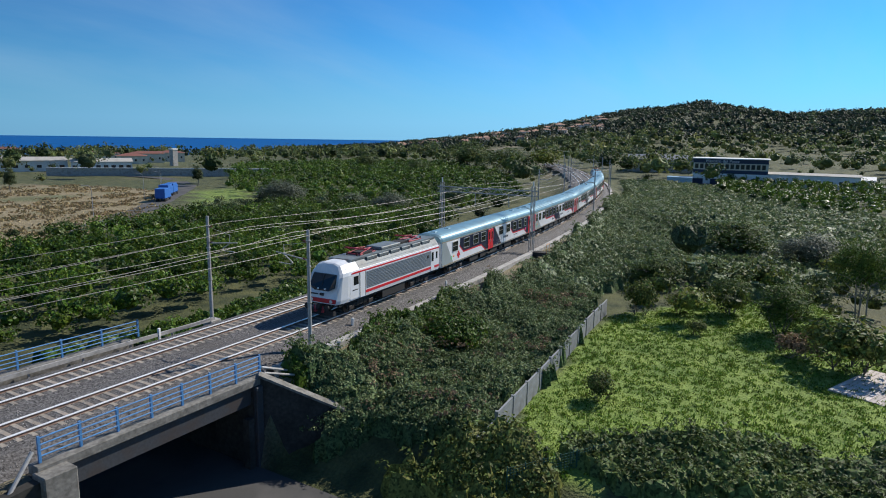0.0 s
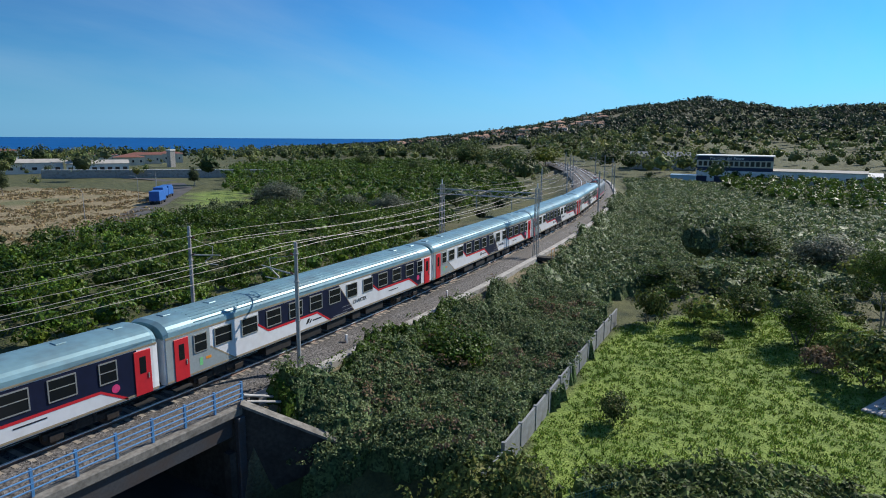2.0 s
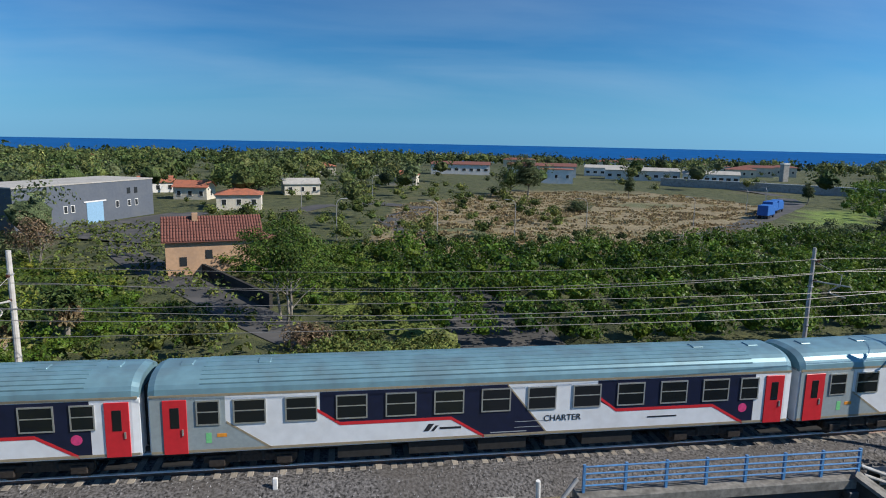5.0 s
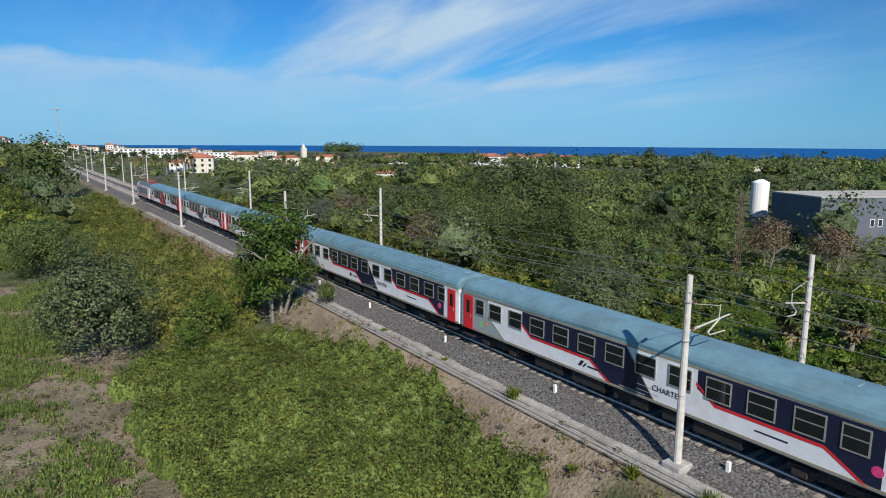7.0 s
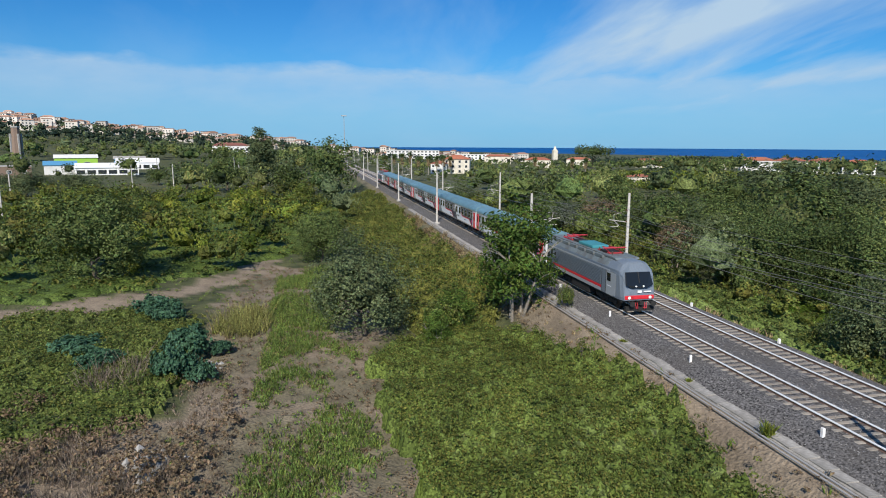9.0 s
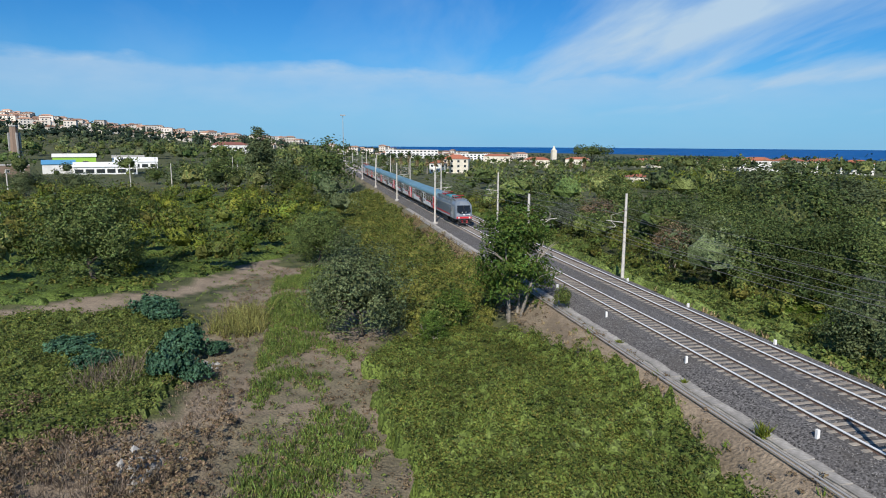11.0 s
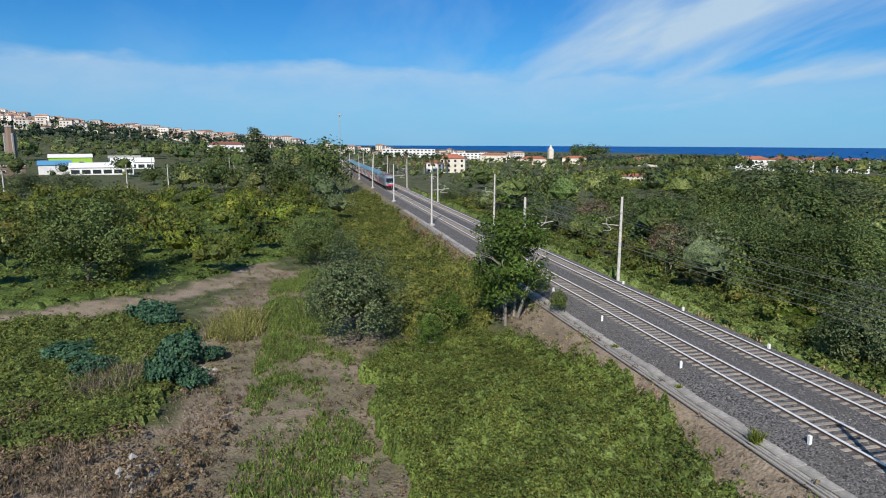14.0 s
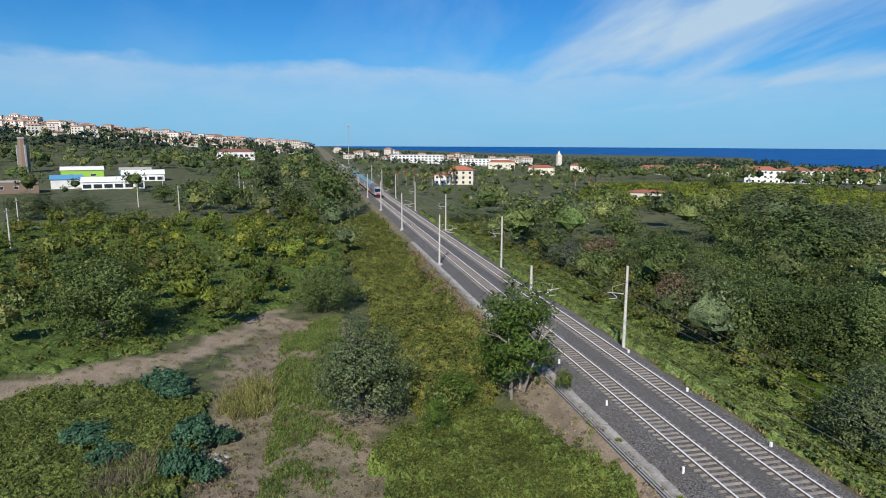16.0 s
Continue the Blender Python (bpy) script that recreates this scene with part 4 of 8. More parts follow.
def band(points, w):
    bm = bmesh.new()
    for (u0, z0), (u1, z1) in zip(points, points[1:]):
        prism(bm, [(u0 - 13.05, z0 - w / 2), (u1 - 13.05, z1 - w / 2), (u1 - 13.05, z1 + w / 2), (u0 - 13.05, z0 + w / 2)], -HALF - 0.010, -HALF + 0.02)
    return bm


def lettering(text, size, mat, parent, name="lettering", depth=0.004, m=None):
    cu = bpy.data.curves.new(name, "FONT")
    cu.body, cu.size, cu.extrude, cu.align_x = text, size, depth, "LEFT"
    ob = new("font_source", cu)
    me = bpy.data.meshes.new_from_object(ob)
    bpy.data.objects.remove(ob)
    bpy.data.curves.remove(cu)
    me.materials.clear()
    me.materials.append(mat)
    o = new(name, me)
    o.parent = parent
    if m is not None:
        o.matrix_basis = m
    return o


FLIP = pose(0, 0, 0, 0, 0, 180)


def bogie(parent, x, wheels=0.46):
    bg = part("bogie", bevel(boxes((-1.75, 1.75, -1.12, -0.98, 0.42, 0.72), (-1.75, 1.75, 0.98, 1.12, 0.42, 0.72), (-0.35, 0.35, -1.1, 1.1, 0.45, 0.85), (-1.55, -0.95, -1.2, -1.0, 0.3, 0.62), (0.95, 1.55, -1.2, -1.0, 0.3, 0.62)), 0.03), M_brownblack, parent)
    bg.matrix_basis = pose(x, 0, 0)
    for dx in (-1.25, 1.25):
        w = bmesh.new()
        for y in (-0.8, 0.69):
            tube(w, (0, y, 0), (0, y + 0.11, 0), wheels, n=20)
        tube(w, (0, -1.0, 0), (0, 1.0, 0), 0.09, n=8)
        o = part("wheelset", w, M_brownblack, bg, "dull steel wheelset")
        o.matrix_basis = pose(dx, 0, wheels)
    for dx in (-0.45, 0.45):
        for y in (-1.06, 1.06):
            part("spring", tube(bmesh.new(), (dx, y, 0.45), (dx, y, 0.95), 0.11, n=10), M_black, bg)
    return bg


def window_unit(w, h):
    """Frame, pane and bar of one coach window, centred."""
    fr = bmesh.new()
    t = 0.055
    for a in ((-w / 2, w / 2, -h / 2, -h / 2 + t), (-w / 2, w / 2, h / 2 - t, h / 2), (-w / 2, -w / 2 + t, -h / 2 + t, h / 2 - t), (w / 2 - t, w / 2, -h / 2 + t, h / 2 - t)):
        box(fr, a[0], a[1], -0.028, 0.02, a[2], a[3])
    return fr


def coach(first=False, smooth=False):
    ob = thing("passenger_coach", "white passenger coach with navy band and a red cross" if first else ("white passenger coach with a smooth roof and navy band" if smooth else "white passenger coach with navy window band, red stripe and red doors"), "train coach", group="coaches of the train")
    sec = [(-HALF + 0.06, 0.98), (-HALF, 1.12), (-HALF, 3.28), (-1.36, 3.36), (1.36, 3.36), (HALF, 3.28), (HALF, 1.12), (HALF - 0.06, 0.98)]
    part("body", shell(bmesh.new(), 26.1, sec, 0.03), M_white, ob)
    arc = [(-HALF - 0.01, 3.30)] + [(-HALF * math.cos(t) ** 0.75 if math.cos(t) > 0 else HALF * abs(math.cos(t)) ** 0.75, 3.34 + 0.74 * math.sin(t) ** 0.85) for t in [math.pi * k / 14 for k in range(1, 14)]] + [(HALF + 0.01, 3.30)]
    rf = part("roof", shell(bmesh.new(), 26.1, arc, 0.05), M_roof, ob, "blue-grey rounded metal roof")
    if not first and not smooth:
        rb = bmesh.new()
        for k in range(2, 13):
            t = math.pi * (k + 0.0) / 14
            y = -HALF * math.cos(t) ** 0.75 if math.cos(t) > 0 else HALF * abs(math.cos(t)) ** 0.75
            z = 3.34 + 0.74 * math.sin(t) ** 0.85
            box(rb, -11.2, 11.2, y - 0.022, y + 0.022, z - 0.02, z + 0.022)
        part("rib", rb, M_roof, rf, "pressed roof ribs")
    for x in (-11.9, -9.0, 9.3, 11.9):
        part("roof_vent", bevel(boxes((x - 0.25, x + 0.25, -0.25, 0.25, 4.0, 4.12)), 0.03), M_roof, rf)
    sides = []
    if first:
        wins = [(2.9, 1.25), (5.6, 1.45), (7.9, 1.45), (10.0, 1.3), (15.2, 1.3), (17.5, 1.25), (19.7, 1.2), (21.6, 1.2), (23.6, 0.85)]
        doors = [(11.3, 0.72), (12.05, 0.72), (24.85, 0.85)]
        navy = [[(4.0, 3.22), (4.0, 2.45), (4.9, 1.78), (9.4, 1.78), (10.7, 1.12), (15.3, 1.12), (13.2, 3.22)], [(18.4, 3.22), (18.4, 2.4), (19.2, 1.78), (23.2, 1.78), (24.4, 1.12), (25.0, 1.12), (25.0, 3.22)]]
        reds = [[(3.9, 2.5), (4.9, 1.80), (9.4, 1.80), (10.75, 1.08)], [(18.35, 2.45), (19.2, 1.80), (23.2, 1.80), (24.45, 1.08)]]
        beige = [[(13.2, 3.22), (15.35, 1.12)]]
        grey = [[(0.05, 1.12), (2.5, 1.12), (0.9, 3.22), (0.05, 3.22)]]
        charter = 16.0
    else:
        if smooth:
            wins = [(1.95, 0.85)] + [(3.45 + 1.815 * k, 1.15) for k in range(11)] + [(23.15, 0.95)]
            doors = [(0.3, 0.95), (24.4, 0.95)]
        else:
            wins = [(2.1, 0.85)] + [(3.6 + 1.9 * k, 1.2) for k in range(11)] + [(24.15, 0.85)]
            doors = [(0.5, 0.85), (24.9, 0.85)]
        c = -0.25 if smooth else 0.1
        navy = [[(6.1 + c, 3.22), (6.1 + c, 2.4), (6.85 + c, 1.90), (11.2 + c, 1.90), (12.5 + c, 1.12), (15.1 + c, 1.12), (13.45 + c, 3.22)], [(17.25 + c, 3.22), (17.25 + c, 2.4), (18.1 + c, 1.90), (22.4 + c, 1.90), (23.8 + c, 1.12), (24.3 + c, 1.12), (24.3 + c, 3.22)]]
        reds = [[(6.0 + c, 2.5), (6.85 + c, 1.92), (11.2 + c, 1.92), (12.55 + c, 1.08)], [(17.2 + c, 2.6), (18.1 + c, 1.92), (22.4 + c, 1.92), (23.85 + c, 1.08)]]
        beige = [[(13.45 + c, 3.22), (15.15 + c, 1.10)], [(2.75, 2.2), (4.35, 1.10)]]
        grey = [[(0.05, 1.12), (4.3, 1.12), (2.72, 2.2), (2.72, 3.22), (0.05, 3.22)]]
        charter = 15.0 + c
    for flip in (False, True):
        m = FLIP if flip else pose(0, 0, 0)
        new_parts = []
        if not flip:
            for p in grey:
                new_parts.append(part("end_panel", side_panel(p, 0.004), M_grey_paint, ob, "grey end panel"))
            for p in navy:
                new_parts.append(part("navy_panel", side_panel(p, 0.005), M_navy, ob))
            for p in reds:
                new_parts.append(part("red_stripe", band(p, 0.13), M_red, ob))
            for p in beige:
                new_parts.append(part("beige_line", band(p, 0.09), M_beige, ob))
            new_parts.append(part("beige_line", band([(0.05, 1.10), (26.05, 1.10)], 0.10), M_beige, ob))
            new_parts.append(part("rain_gutter", band([(0.05, 3.29), (26.05, 3.29)], 0.10), M_beige, ob))
            frames = {}
            for u, w in wins:
                if w not in frames:
                    fo = part("window", window_unit(w, 0.98), M_alu, ob, "aluminium framed coach window")
                    gp = part("pane", boxes((-w / 2 + 0.05, w / 2 - 0.05, -0.018, 0.0, -0.44, 0.44)), M_glass, fo)
                    br = part("bar", boxes((-w / 2 + 0.05, w / 2 - 0.05, -0.03, -0.01, 0.02, 0.06)), M_alu, fo)
                    frames[w] = (fo, gp, br)
                    fo.matrix_basis = pose(u - 13.05, -HALF - 0.012, 2.60)
                else:
                    fo = twin(frames[w][0], pose(u - 13.05, -HALF - 0.012, 2.60))
                    twin(frames[w][1], None, fo)
                    twin(frames[w][2], None, fo)
                new_parts.append(fo)
            for u, w in doors:
                do = part("door", bevel(boxes((-w / 2, w / 2, -0.03, 0.02, 1.02, 3.14)), 0.01), M_red, ob, "bright red entrance door")
                part("door_window", bevel(boxes((-0.16, 0.16, -0.042, 0.0, 2.05, 2.85)), 0.01), M_glass, do)
                part("handle", boxes((0.24, 0.30, -0.06, -0.02, 1.75, 2.0)), M_alu, do)
                do.matrix_basis = pose(u + w / 2 - 13.05, -HALF - 0.01, 0)
                part("step", boxes((u - 13.05 - 0.1, u + w - 13.05 + 0.1, -HALF - 0.08, -HALF + 0.3, 0.56, 0.62)), M_black, ob)
            lt = lettering("CHARTER", 0.36, M_text, ob, m=Matrix.Translation((charter - 13.05, -HALF - 0.012, 1.60)) @ pose(0, 0, 0, 90))
            lo = part("logo", prism(prism(bmesh.new(), [(10.2 - 13.05, 1.42), (10.4 - 13.05, 1.42), (10.62 - 13.05, 1.72), (10.4 - 13.05, 1.72)], -HALF - 0.012, -HALF), [(10.5 - 13.05, 1.42), (10.62 - 13.05, 1.42), (10.8 - 13.05, 1.64), (10.68 - 13.05, 1.64)], -HALF - 0.012, -HALF), M_text, ob, "plain dark emblem")
            part("caption_bar", boxes((10.85 - 13.05, 11.7 - 13.05, -HALF - 0.012, -HALF, 1.48, 1.56)), M_text, ob)
            part("caption_bar", boxes((19.6 - 13.05, 20.9 - 13.05, -HALF - 0.012, -HALF, 1.52, 1.58)), M_text, ob)
            part("data_panel", boxes((12.9 - 13.05, 14.4 - 13.05, -HALF - 0.012, -HALF, 1.2, 1.24), (13.9 - 13.05, 15.1 - 13.05, -HALF - 0.012, -HALF, 1.38, 1.40), (13.9 - 13.05, 15.1 - 13.05, -HALF - 0.012, -HALF, 1.62, 1.64)), M_loco_silver, ob)
            part("pictogram", tube(bmesh.new(), (23.9 - 13.05, -HALF - 0.014, 1.75), (23.9 - 13.05, -HALF, 1.75), 0.2, n=16), M_pink, ob, "round magenta pictogram")
            part("pictogram", boxes((2.0 - 13.05, 2.2 - 13.05, -HALF - 0.012, -HALF, 1.4, 1.8)), M_green_sign, ob, "green pictogram")
            part("pictogram", boxes((2.4 - 13.05, 2.75 - 13.05, -HALF - 0.012, -HALF, 1.62, 1.76)), M_orange, ob, "orange pictogram")
            if first:
                part("red_cross", boxes((3.55 - 13.05, 3.85 - 13.05, -HALF - 0.012, -HALF, 1.35, 2.05), (3.35 - 13.05, 3.55 - 13.05, -HALF - 0.012, -HALF, 1.57, 1.83), (3.85 - 13.05, 4.05 - 13.05, -HALF - 0.012, -HALF, 1.57, 1.83)), M_red, ob)
            sides = new_parts
        else:
            for o in sides:
                c = twin(o, FLIP @ o.matrix_basis)
                for ch in o.children:
                    twin(ch, None, c)
    uf = bmesh.new()
    box(uf, -12.9, 12.9, -1.2, 1.2, 0.86, 1.0)
    for x0, x1, y0 in ((-6.2, -4.1, -1.25), (-3.4, -1.2, -1.25), (-0.6, 1.4, -1.25), (2.2, 3.1, -1.25), (3.8, 6.0, -1.25), (-5, -2, 0.6), (1, 4, 0.6)):
        box(uf, x0, x1, y0, y0 + 0.65, 0.42, 0.9)
    part("underframe", uf, M_black, ob)
    for x in (-9.5, 9.5):
        bogie(ob, x)
    for x in (-13.05, 13.05):
        sg = 1 if x > 0 else -1
        part("gangway", bevel(boxes((min(x, x + sg * 0.16), max(x, x + sg * 0.16), -0.75, 0.75, 1.1, 3.5)), 0.04), M_rubber, ob)
        bf = bmesh.new()
        for y in (-0.87, 0.87):
            tube(bf, (x - sg * 0.05, y, 1.04), (x + sg * 0.12, y, 1.04), 0.10, n=10)
        part("buffer", bf, M_black, ob)
    return ob


def loco(white):
    """An electric locomotive with its cab at the -x end."""
    ob = thing("electric_locomotive", "white electric locomotive with red stripes and grey louvred side" if white else "slate grey electric locomotive with a red stripe and raised red bumper", "locomotive", group="locomotives of the train")
    hl = 7.6
    A = M_loco_white if white else M_loco_grey
    B = M_loco_grey if not white else M_loco_silver
    sec = [(-1.42, 1.05), (-1.46, 1.3), (-1.46, 2.95), (-1.40, 3.20), (-1.02, 3.72), (-0.5, 3.88), (0.5, 3.88), (1.02, 3.72), (1.40, 3.20), (1.46, 2.95), (1.46, 1.3), (1.42, 1.05)]
    bm = bmesh.new()
    rings = []
    # nose: pushed back towards the roof, narrowed at the front
    for x, k, lean in ((-hl, 0.86, 1.0), (-hl + 0.35, 0.95, 0.75), (-hl + 1.1, 1.0, 0.3), (-hl + 2.0, 1.0, 0.0), (hl - 0.1, 1.0, 0.0), (hl, 0.97, 0.0)):
        ring1 = []
        for y, z in sec:
            up = max(0.0, (z - 1.9) / 2.0)
            ring1.append(bm.verts.new((x + lean * 0.85 * up ** 1.2, y * k, z - (0.10 * (1 - k) * 8 * up if lean else 0))))
        rings.append(ring1)
    n = len(sec)
    for a, b in zip(rings, rings[1:]):
        for k in range(n - 1):
            bm.faces.new((a[k], a[k + 1], b[k + 1], b[k]))
        bm.faces.new((a[n - 1], a[0], b[0], b[n - 1]))
    bm.faces.new(rings[0][::-1])
    bm.faces.new(rings[-1])
    bmesh.ops.recalc_face_normals(bm, faces=list(bm.faces))
    part("body", bm, A, ob)
    # roof skin and gear
    rf = part("roof", prism(bmesh.new(), [(-5.6, 3.80), (7.5, 3.80), (7.5, 3.93), (-5.4, 3.93)], -1.0, 1.0), M_loco_roof, ob, "grimy grey roof")
    for dy in (-1.0, 1.0):
        hatch = part("roof_hatch", bevel(boxes((-3.6, -2.2, dy - 0.18, dy + 0.18, 3.60, 3.86)), 0.03), M_loco_roof, rf)
        for k in range(1, 6):
            twin(hatch, pose(1.7 * k, 0, 0))
        rs = bmesh.new()
        ring = [(1.385, 3.24), (1.03, 3.735), (0.5, 3.895), (0.5, 3.86), (1.0, 3.70), (1.36, 3.20)]
        ends = [[rs.verts.new((x, dy * a, z)) for a, z in ring] for x in (-4.9, 7.5)]
        for k in range(6):
            rs.faces.new((ends[0][k], ends[0][(k + 1) % 6], ends[1][(k + 1) % 6], ends[1][k]))
        for e in ends:
            rs.faces.new(e)
        bmesh.ops.recalc_face_normals(rs, faces=list(rs.faces))
        part("roof_side", rs, M_loco_roof, rf)
    part("roof_box", bevel(boxes((-0.9, 2.0, -0.75, 0.75, 3.93, 4.18)), 0.05), M_loco_roof if white else M_teal, rf, "roof equipment cover")
    for grid in ((2.5, 3.6, -0.5, 0.5, 3.93, 4.1), (-3.2, -2.0, -0.6, 0.6, 3.93, 4.08)):
        part("resistor_grid", boxes(grid), M_black, rf)
    for px, upw in ((-2.6, 0), (4.7, 0)):
        pm = bmesh.new()
        for y in (-0.55, 0.55):
            tube(pm, (px - 1.0, y, 3.98), (px + 1.0, y, 3.98), 0.05, n=6)
            tube(pm, (px - 1.0, y, 4.05), (px + 0.9, y * 0.5, 4.25), 0.035, n=6)
            tube(pm, (px + 0.9, y * 0.5, 4.25), (px - 0.9, y * 0.85, 4.36), 0.03, n=6)
        for x in (-1.0, 1.0):
            tube(pm, (px + x, -0.6, 3.98), (px + x, 0.6, 3.98), 0.05, n=6)
        tube(pm, (px - 0.9, -0.95, 4.38), (px - 0.9, 0.95, 4.38), 0.04, n=6)
        tube(pm, (px - 0.65, -0.95, 4.38), (px - 0.65, 0.95, 4.38), 0.04, n=6)
        part("pantograph", pm, M_panto, rf, "red folded pantograph")
    ins = bmesh.new()
    for x in (-3.9, -1.6, 2.2, 3.7, 5.8):
        for y in (-0.45, 0.45):
            tube(ins, (x, y, 3.92), (x, y, 4.16), 0.06, n=8)
    part("roof_insulator", ins, M_insul, rf)
    for sgn in (-1, 1):
        y0 = sgn * 1.46

        def plate(u0, u1, z0, z1, d, mt, nm, lab=""):
            return part(nm, boxes((u0, u1, min(y0, y0 + sgn * d), max(y0, y0 + sgn * d), z0, z1)), mt, ob, lab)

        lv = plate(-4.1, 5.1, 1.62, 2.90, 0.006, M_louvre if white else M_loco_grey, "louvre_panel", "ribbed ventilation panel")
        slat = part("slat", prism(bmesh.new(), [(-4.1, 0.0), (5.1, 0.0), (5.1, 0.045), (-4.1, 0.045)], min(y0, y0 + sgn * 0.035), max(y0, y0 + sgn * 0.035)), M_louvre if white else M_loco_grey, lv)
        slat.matrix_basis = pose(0, 0, 1.66)
        for k in range(1, 11):
            twin(slat, pose(0, 0, 1.66 + 0.115 * k))
        if white:
            plate(-4.4, 7.5, 1.30, 1.50, 0.010, M_red, "red_stripe")
            plate(-6.0, 7.5, 2.98, 3.10, 0.012, M_red, "red_stripe")
            plate(-6.2, -4.2, 1.15, 2.8, 0.006, M_loco_white, "cab_side")
            plate(5.12, 5.95, 1.62, 2.90, 0.007, M_louvre, "side_panel", "slate side panel")
        else:
            plate(-4.4, 7.5, 1.36, 1.56, 0.010, M_red, "red_stripe")
            plate(-6.2, 7.5, 1.08, 1.34, 0.007, M_loco_silver, "silver_skirt")
            plate(-5.6, 7.5, 2.94, 3.06, 0.012, M_loco_silver, "silver_band")
            plate(-6.6, -4.9, 1.15, 2.9, 0.006, M_loco_silver, "cab_side")
        cd = plate(-4.95, -4.30, 1.1, 2.95, 0.022, A, "cab_door")
        part("frame_line", boxes((-5.0, -4.96, min(y0, y0 + sgn * 0.028), max(y0, y0 + sgn * 0.028), 1.1, 2.95), (-4.29, -4.25, min(y0, y0 + sgn * 0.028), max(y0, y0 + sgn * 0.028), 1.1, 2.95)), M_black, cd)
        plate(-5.75, -5.15, 2.15, 2.78, 0.016, M_glass, "cab_side_window")
        plate(6.0, 6.6, 1.1, 2.95, 0.018, A, "vestibule_door")
        plate(6.1, 6.45, 1.95, 2.75, 0.03, M_glass, "door_window")
        plate(6.95, 7.2, 2.1, 2.7, 0.018, M_glass, "vestibule_window")
        plate(5.3, 5.6, 2.35, 2.6, 0.03, M_black, "grille")
        plate(-5.9, -5.2, 1.75, 1.82, 0.009, M_text if white else M_text_white, "caption_bar")
    # front: windscreen, chin, lamps, buffers
    def nose_x(z):
        up = max(0.0, (z - 1.9) / 2.0)
        return -hl + 0.85 * up ** 1.2

    ws = bmesh.new()
    ins_y, za, zb = 1.08, 1.98, 3.12
    q0, q1 = nose_x(za), nose_x(zb)
    vs = [ws.verts.new(p) for p in ((q0 - 0.03, -ins_y, za + 0.25), (q0 - 0.03, -0.6, za), (q0 - 0.03, 0.6, za), (q0 - 0.03, ins_y, za + 0.25), (q1 - 0.03, ins_y * 0.92, zb), (q1 - 0.03, -ins_y * 0.92, zb))]
    vb = [ws.verts.new(v.co + Vector((0.12, 0, 0))) for v in vs]
    ws.faces.new(vs)
    ws.faces.new(vb[::-1])
    for k in range(6):
        ws.faces.new((vs[k], vb[k], vb[(k + 1) % 6], vs[(k + 1) % 6]))
    bmesh.ops.recalc_face_normals(ws, faces=list(ws.faces))
    wsc = part("windscreen", ws, M_glass, ob, "dark wraparound windscreen")
    part("pillar", tube(bmesh.new(), (nose_x(2.3) - 0.05, 0, 2.35), (nose_x(3.1) - 0.05, 0, 3.1), 0.035, n=6), M_black, wsc)
    part("bumper_panel", bevel(boxes((-hl - 0.06, -hl + 0.1, -1.2, 1.2, 1.12, 1.42)), 0.04), M_red, ob, "red front bumper panel")
    for y in (-0.85, 0.85):
        part("headlight", tube(bmesh.new(), (-hl - 0.09, y, 1.27), (-hl, y, 1.27), 0.12, n=14), M_lamp_lens, ob, "round headlight")
        bf = tube(tube(bmesh.new(), (-hl - 0.55, y, 0.92), (-hl, y, 0.92), 0.09, n=10), (-hl - 0.6, y, 0.92), (-hl - 0.53, y, 0.92), 0.22, n=14)
        part("buffer", bf, M_black, ob)
    for y in (-0.3, 0.3):
        part("headlight", tube(bmesh.new(), (nose_x(2.1) - 0.09, y, 2.12), (nose_x(2.1), y, 2.12), 0.07, n=12), M_lamp_lens, ob)
    part("emblem", boxes((-hl - 0.03, -hl + 0.04, -0.16, 0.16, 1.62, 1.80)), M_text if white else M_text_white, ob, "plain front emblem")
    part("caption_bar", boxes((-hl - 0.02, -hl + 0.04, 0.35 if white else -0.95, 0.95 if white else -0.35, 1.66, 1.75)), M_text if white else M_text_white, ob)
    part("coupler", boxes((-hl - 0.45, -hl + 0.2, -0.14, 0.14, 0.78, 1.05), (-hl - 0.2, -hl + 0.1, -1.15, 1.15, 0.28, 0.62)), M_black, ob)
    for y in (-0.45, -0.3, 0.3, 0.45):
        hs = bmesh.new()
        tube(hs, (-hl - 0.25, y, 0.95), (-hl - 0.38, y * 0.9, 0.5), 0.03, n=6)
        tube(hs, (-hl - 0.38, y * 0.9, 0.5), (-hl - 0.1, y * 0.7, 0.6), 0.03, n=6)
        part("brake_hose", hs, M_panto, ob)
    part("underframe", boxes((-7.3, 7.4, -1.3, 1.3, 0.86, 1.08), (-1.7, 1.7, -1.32, -0.7, 0.35, 0.9), (-1.7, 1.7, 0.7, 1.32, 0.35, 0.9)), M_black, ob)
    bogie(ob, -4.4, 0.55)
    bogie(ob, 4.4, 0.55)
    return ob


front_loco = loco(True)
rear_loco = loco(False)
coach_first = coach(True)
coach_two = coach(False)
coach_last = coach(False, True)
coaches = [coach_first, coach_two] + [copy_thing(coach_two, pose(0, 0, 0)) for _ in range(2)] + [coach_last]


def last_joint(t):
    """Arc position of the joint before the rear locomotive."""
    return 177.8 - 26.4 * t + float(np.interp(t, [0, 1, 2, 3, 3.5, 5.8, 6.5, 7.5, 9, 16], [0.4, 0.1, -1.2, -1.2, -0.6, 0.5, 0.9, 1.45, 1.45, 1.4]))


